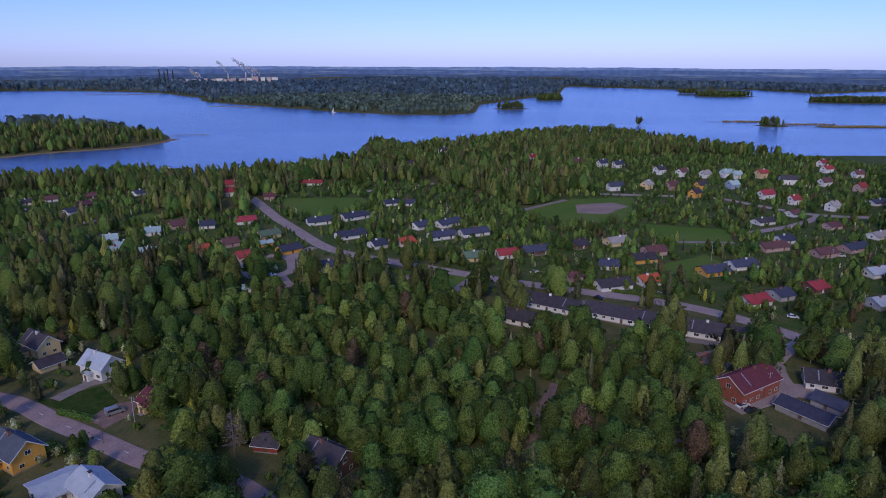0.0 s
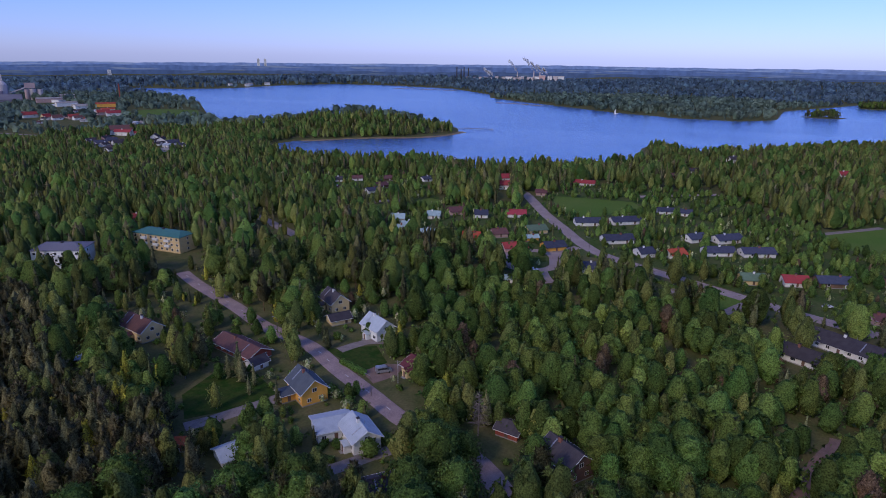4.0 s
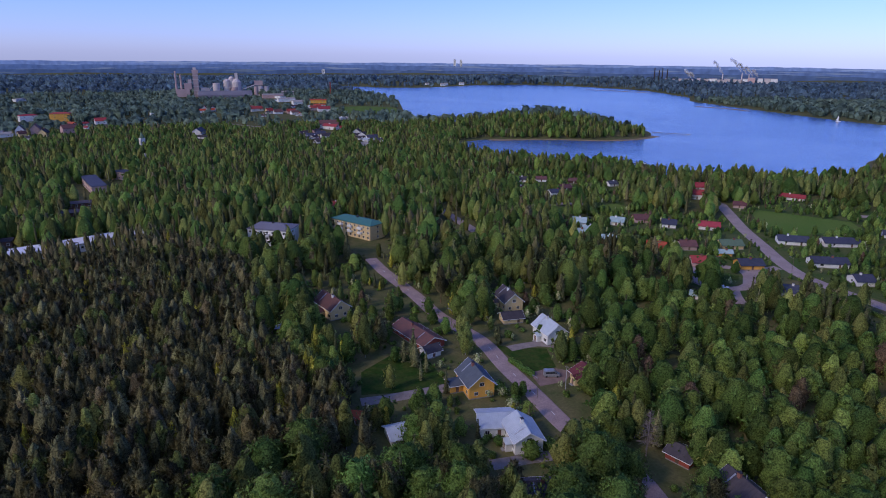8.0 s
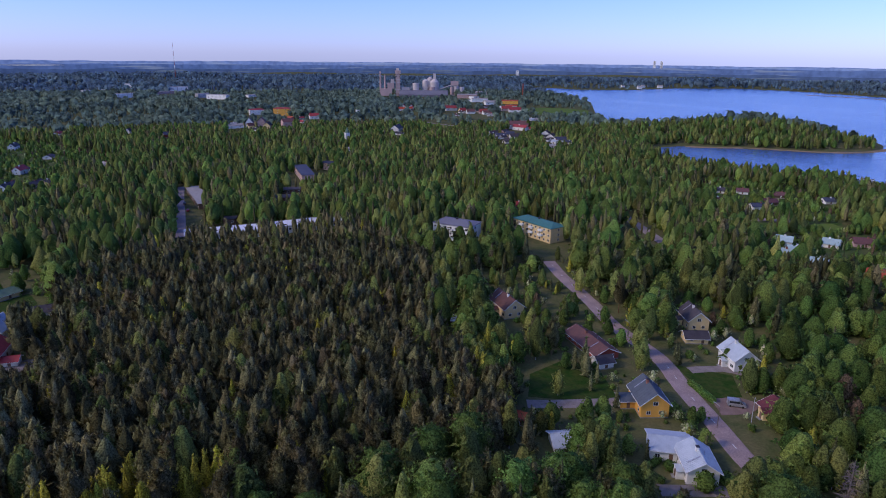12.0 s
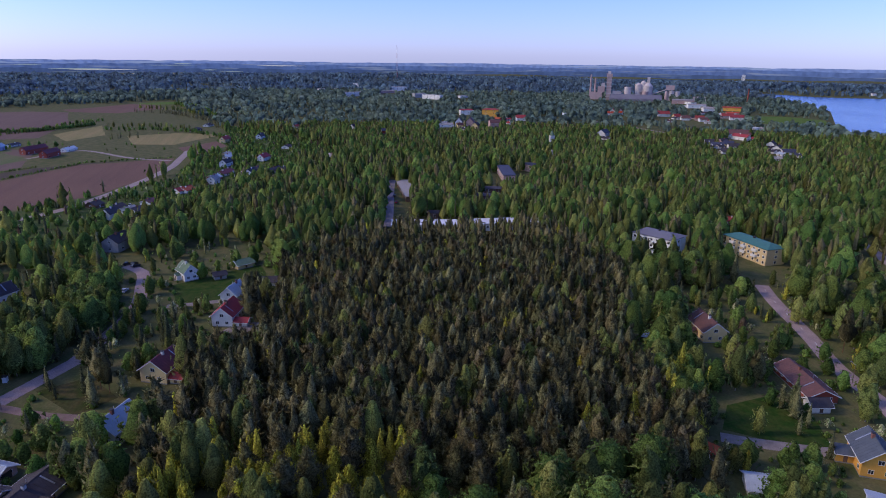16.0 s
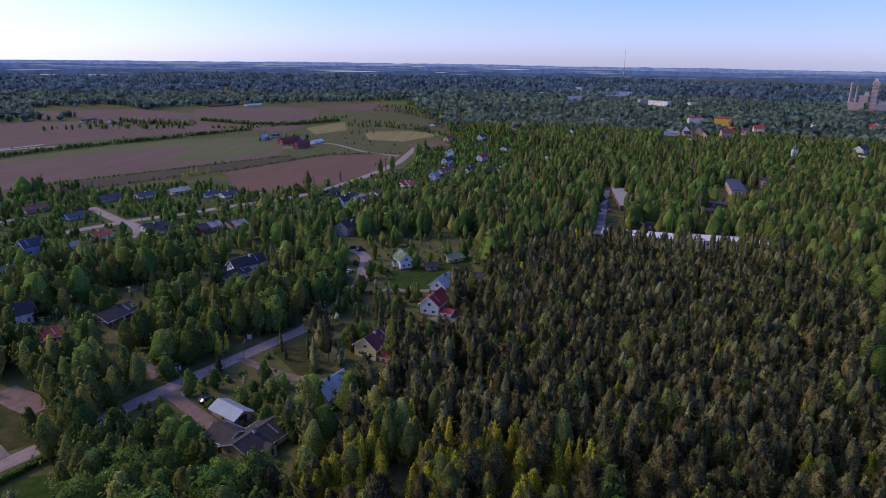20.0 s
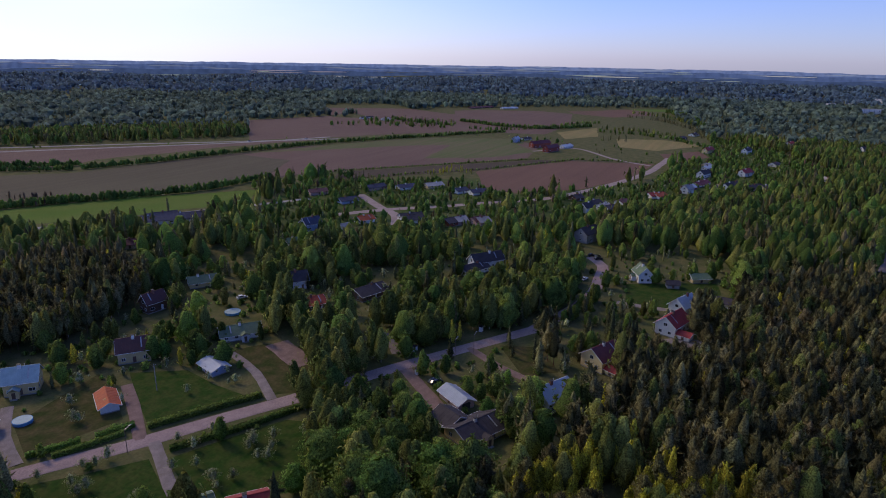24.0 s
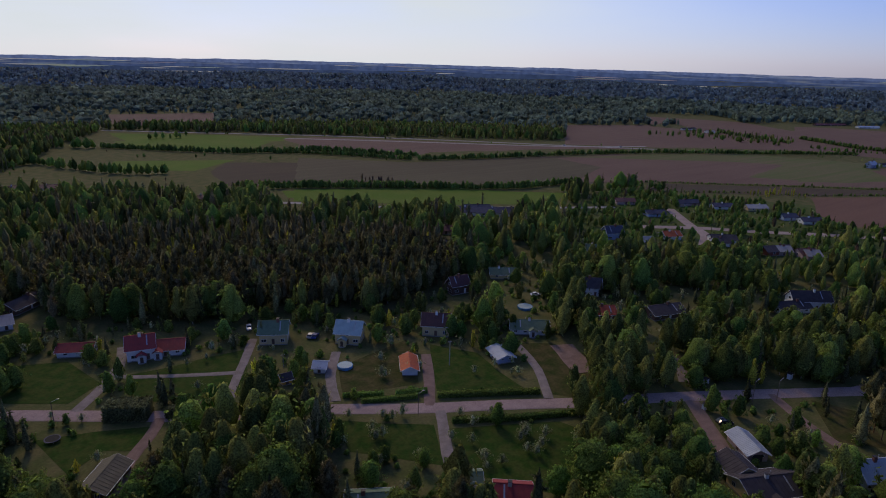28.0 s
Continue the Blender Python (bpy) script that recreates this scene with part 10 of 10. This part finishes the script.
def hill_ring(name, r, low, high, mat, seed, label):
    """A distant wooded ridge all round the horizon: an upright strip fitted to the view."""
    b = Build()
    n = 1440
    k = []
    for i in range(n + 1):
        a = 2 * math.pi * i / n
        z = low + (high - low) * (0.5 + 0.5 * noise.noise(Vector((math.cos(a) * 5, math.sin(a) * 5, seed)))) + 0.35 * (high - low) * noise.noise(Vector((math.cos(a) * 22, math.sin(a) * 22, seed))) + 3 * noise.noise(Vector((math.cos(a) * 90, math.sin(a) * 90, seed)))
        k.append((-r * math.sin(a), r * math.cos(a), z))
    for p, q in zip(k, k[1:]):
        b.face([(p[0], p[1], -30), (q[0], q[1], -30), q, p])
    setting(name, b, mat, label, category="backdrop")



def far_field(name, az, wide, r, z, high, mat, label):
    """A pale glowing strip of far farmland, set just before a backdrop ridge."""
    b = Build()
    for i in range(4):
        p, q = radians(az + wide * (i / 4 - 0.5)), radians(az + wide * ((i + 1) / 4 - 0.5))
        h0, h1 = high * math.sin(math.pi * (i + 0.1) / 4.2), high * math.sin(math.pi * (i + 1.1) / 4.2)
        b.face([(-r * math.sin(p), r * math.cos(p), z - h0 / 2), (-r * math.sin(q), r * math.cos(q), z - h1 / 2), (-(r + 8) * math.sin(q), (r + 8) * math.cos(q), z + h1 / 2), (-(r + 8) * math.sin(p), (r + 8) * math.cos(p), z + h0 / 2)])
    setting(name, b, mat, label, category="field")


strips = random.Random(12)
for i in range(46):
    az = 178 - 92 * strips.random() ** 1.4
    r, z0, z1 = strips.choice(((2880, 13, 18), (3280, 16, 29), (3880, 27, 40)))
    mat = strips.choice(("far_meadow", "far_meadow", "far_straw", "far_soil"))
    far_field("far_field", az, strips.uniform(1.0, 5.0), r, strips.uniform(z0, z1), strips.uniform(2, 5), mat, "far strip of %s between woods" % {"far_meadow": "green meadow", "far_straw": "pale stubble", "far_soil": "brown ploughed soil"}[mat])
hill_ring("backdrop_woods", 2900, 8, 20, "hill_near", 1.4, "dark far woods, haze blue in their glowing colour")
hill_ring("backdrop_ridge", 3300, 20, 34, "hill_mid", 3.1, "distant wooded ridge, haze blue in its glowing colour")
hill_ring("backdrop_hills", 3900, 34, 45, "hill_blue", 5.2, "far wooded hills, haze blue in their glowing colour")
hill_ring("backdrop_horizon", 4600, 44, 52, "hill_far", 7.7, "wooded hills on the horizon, pale haze in their glowing colour")
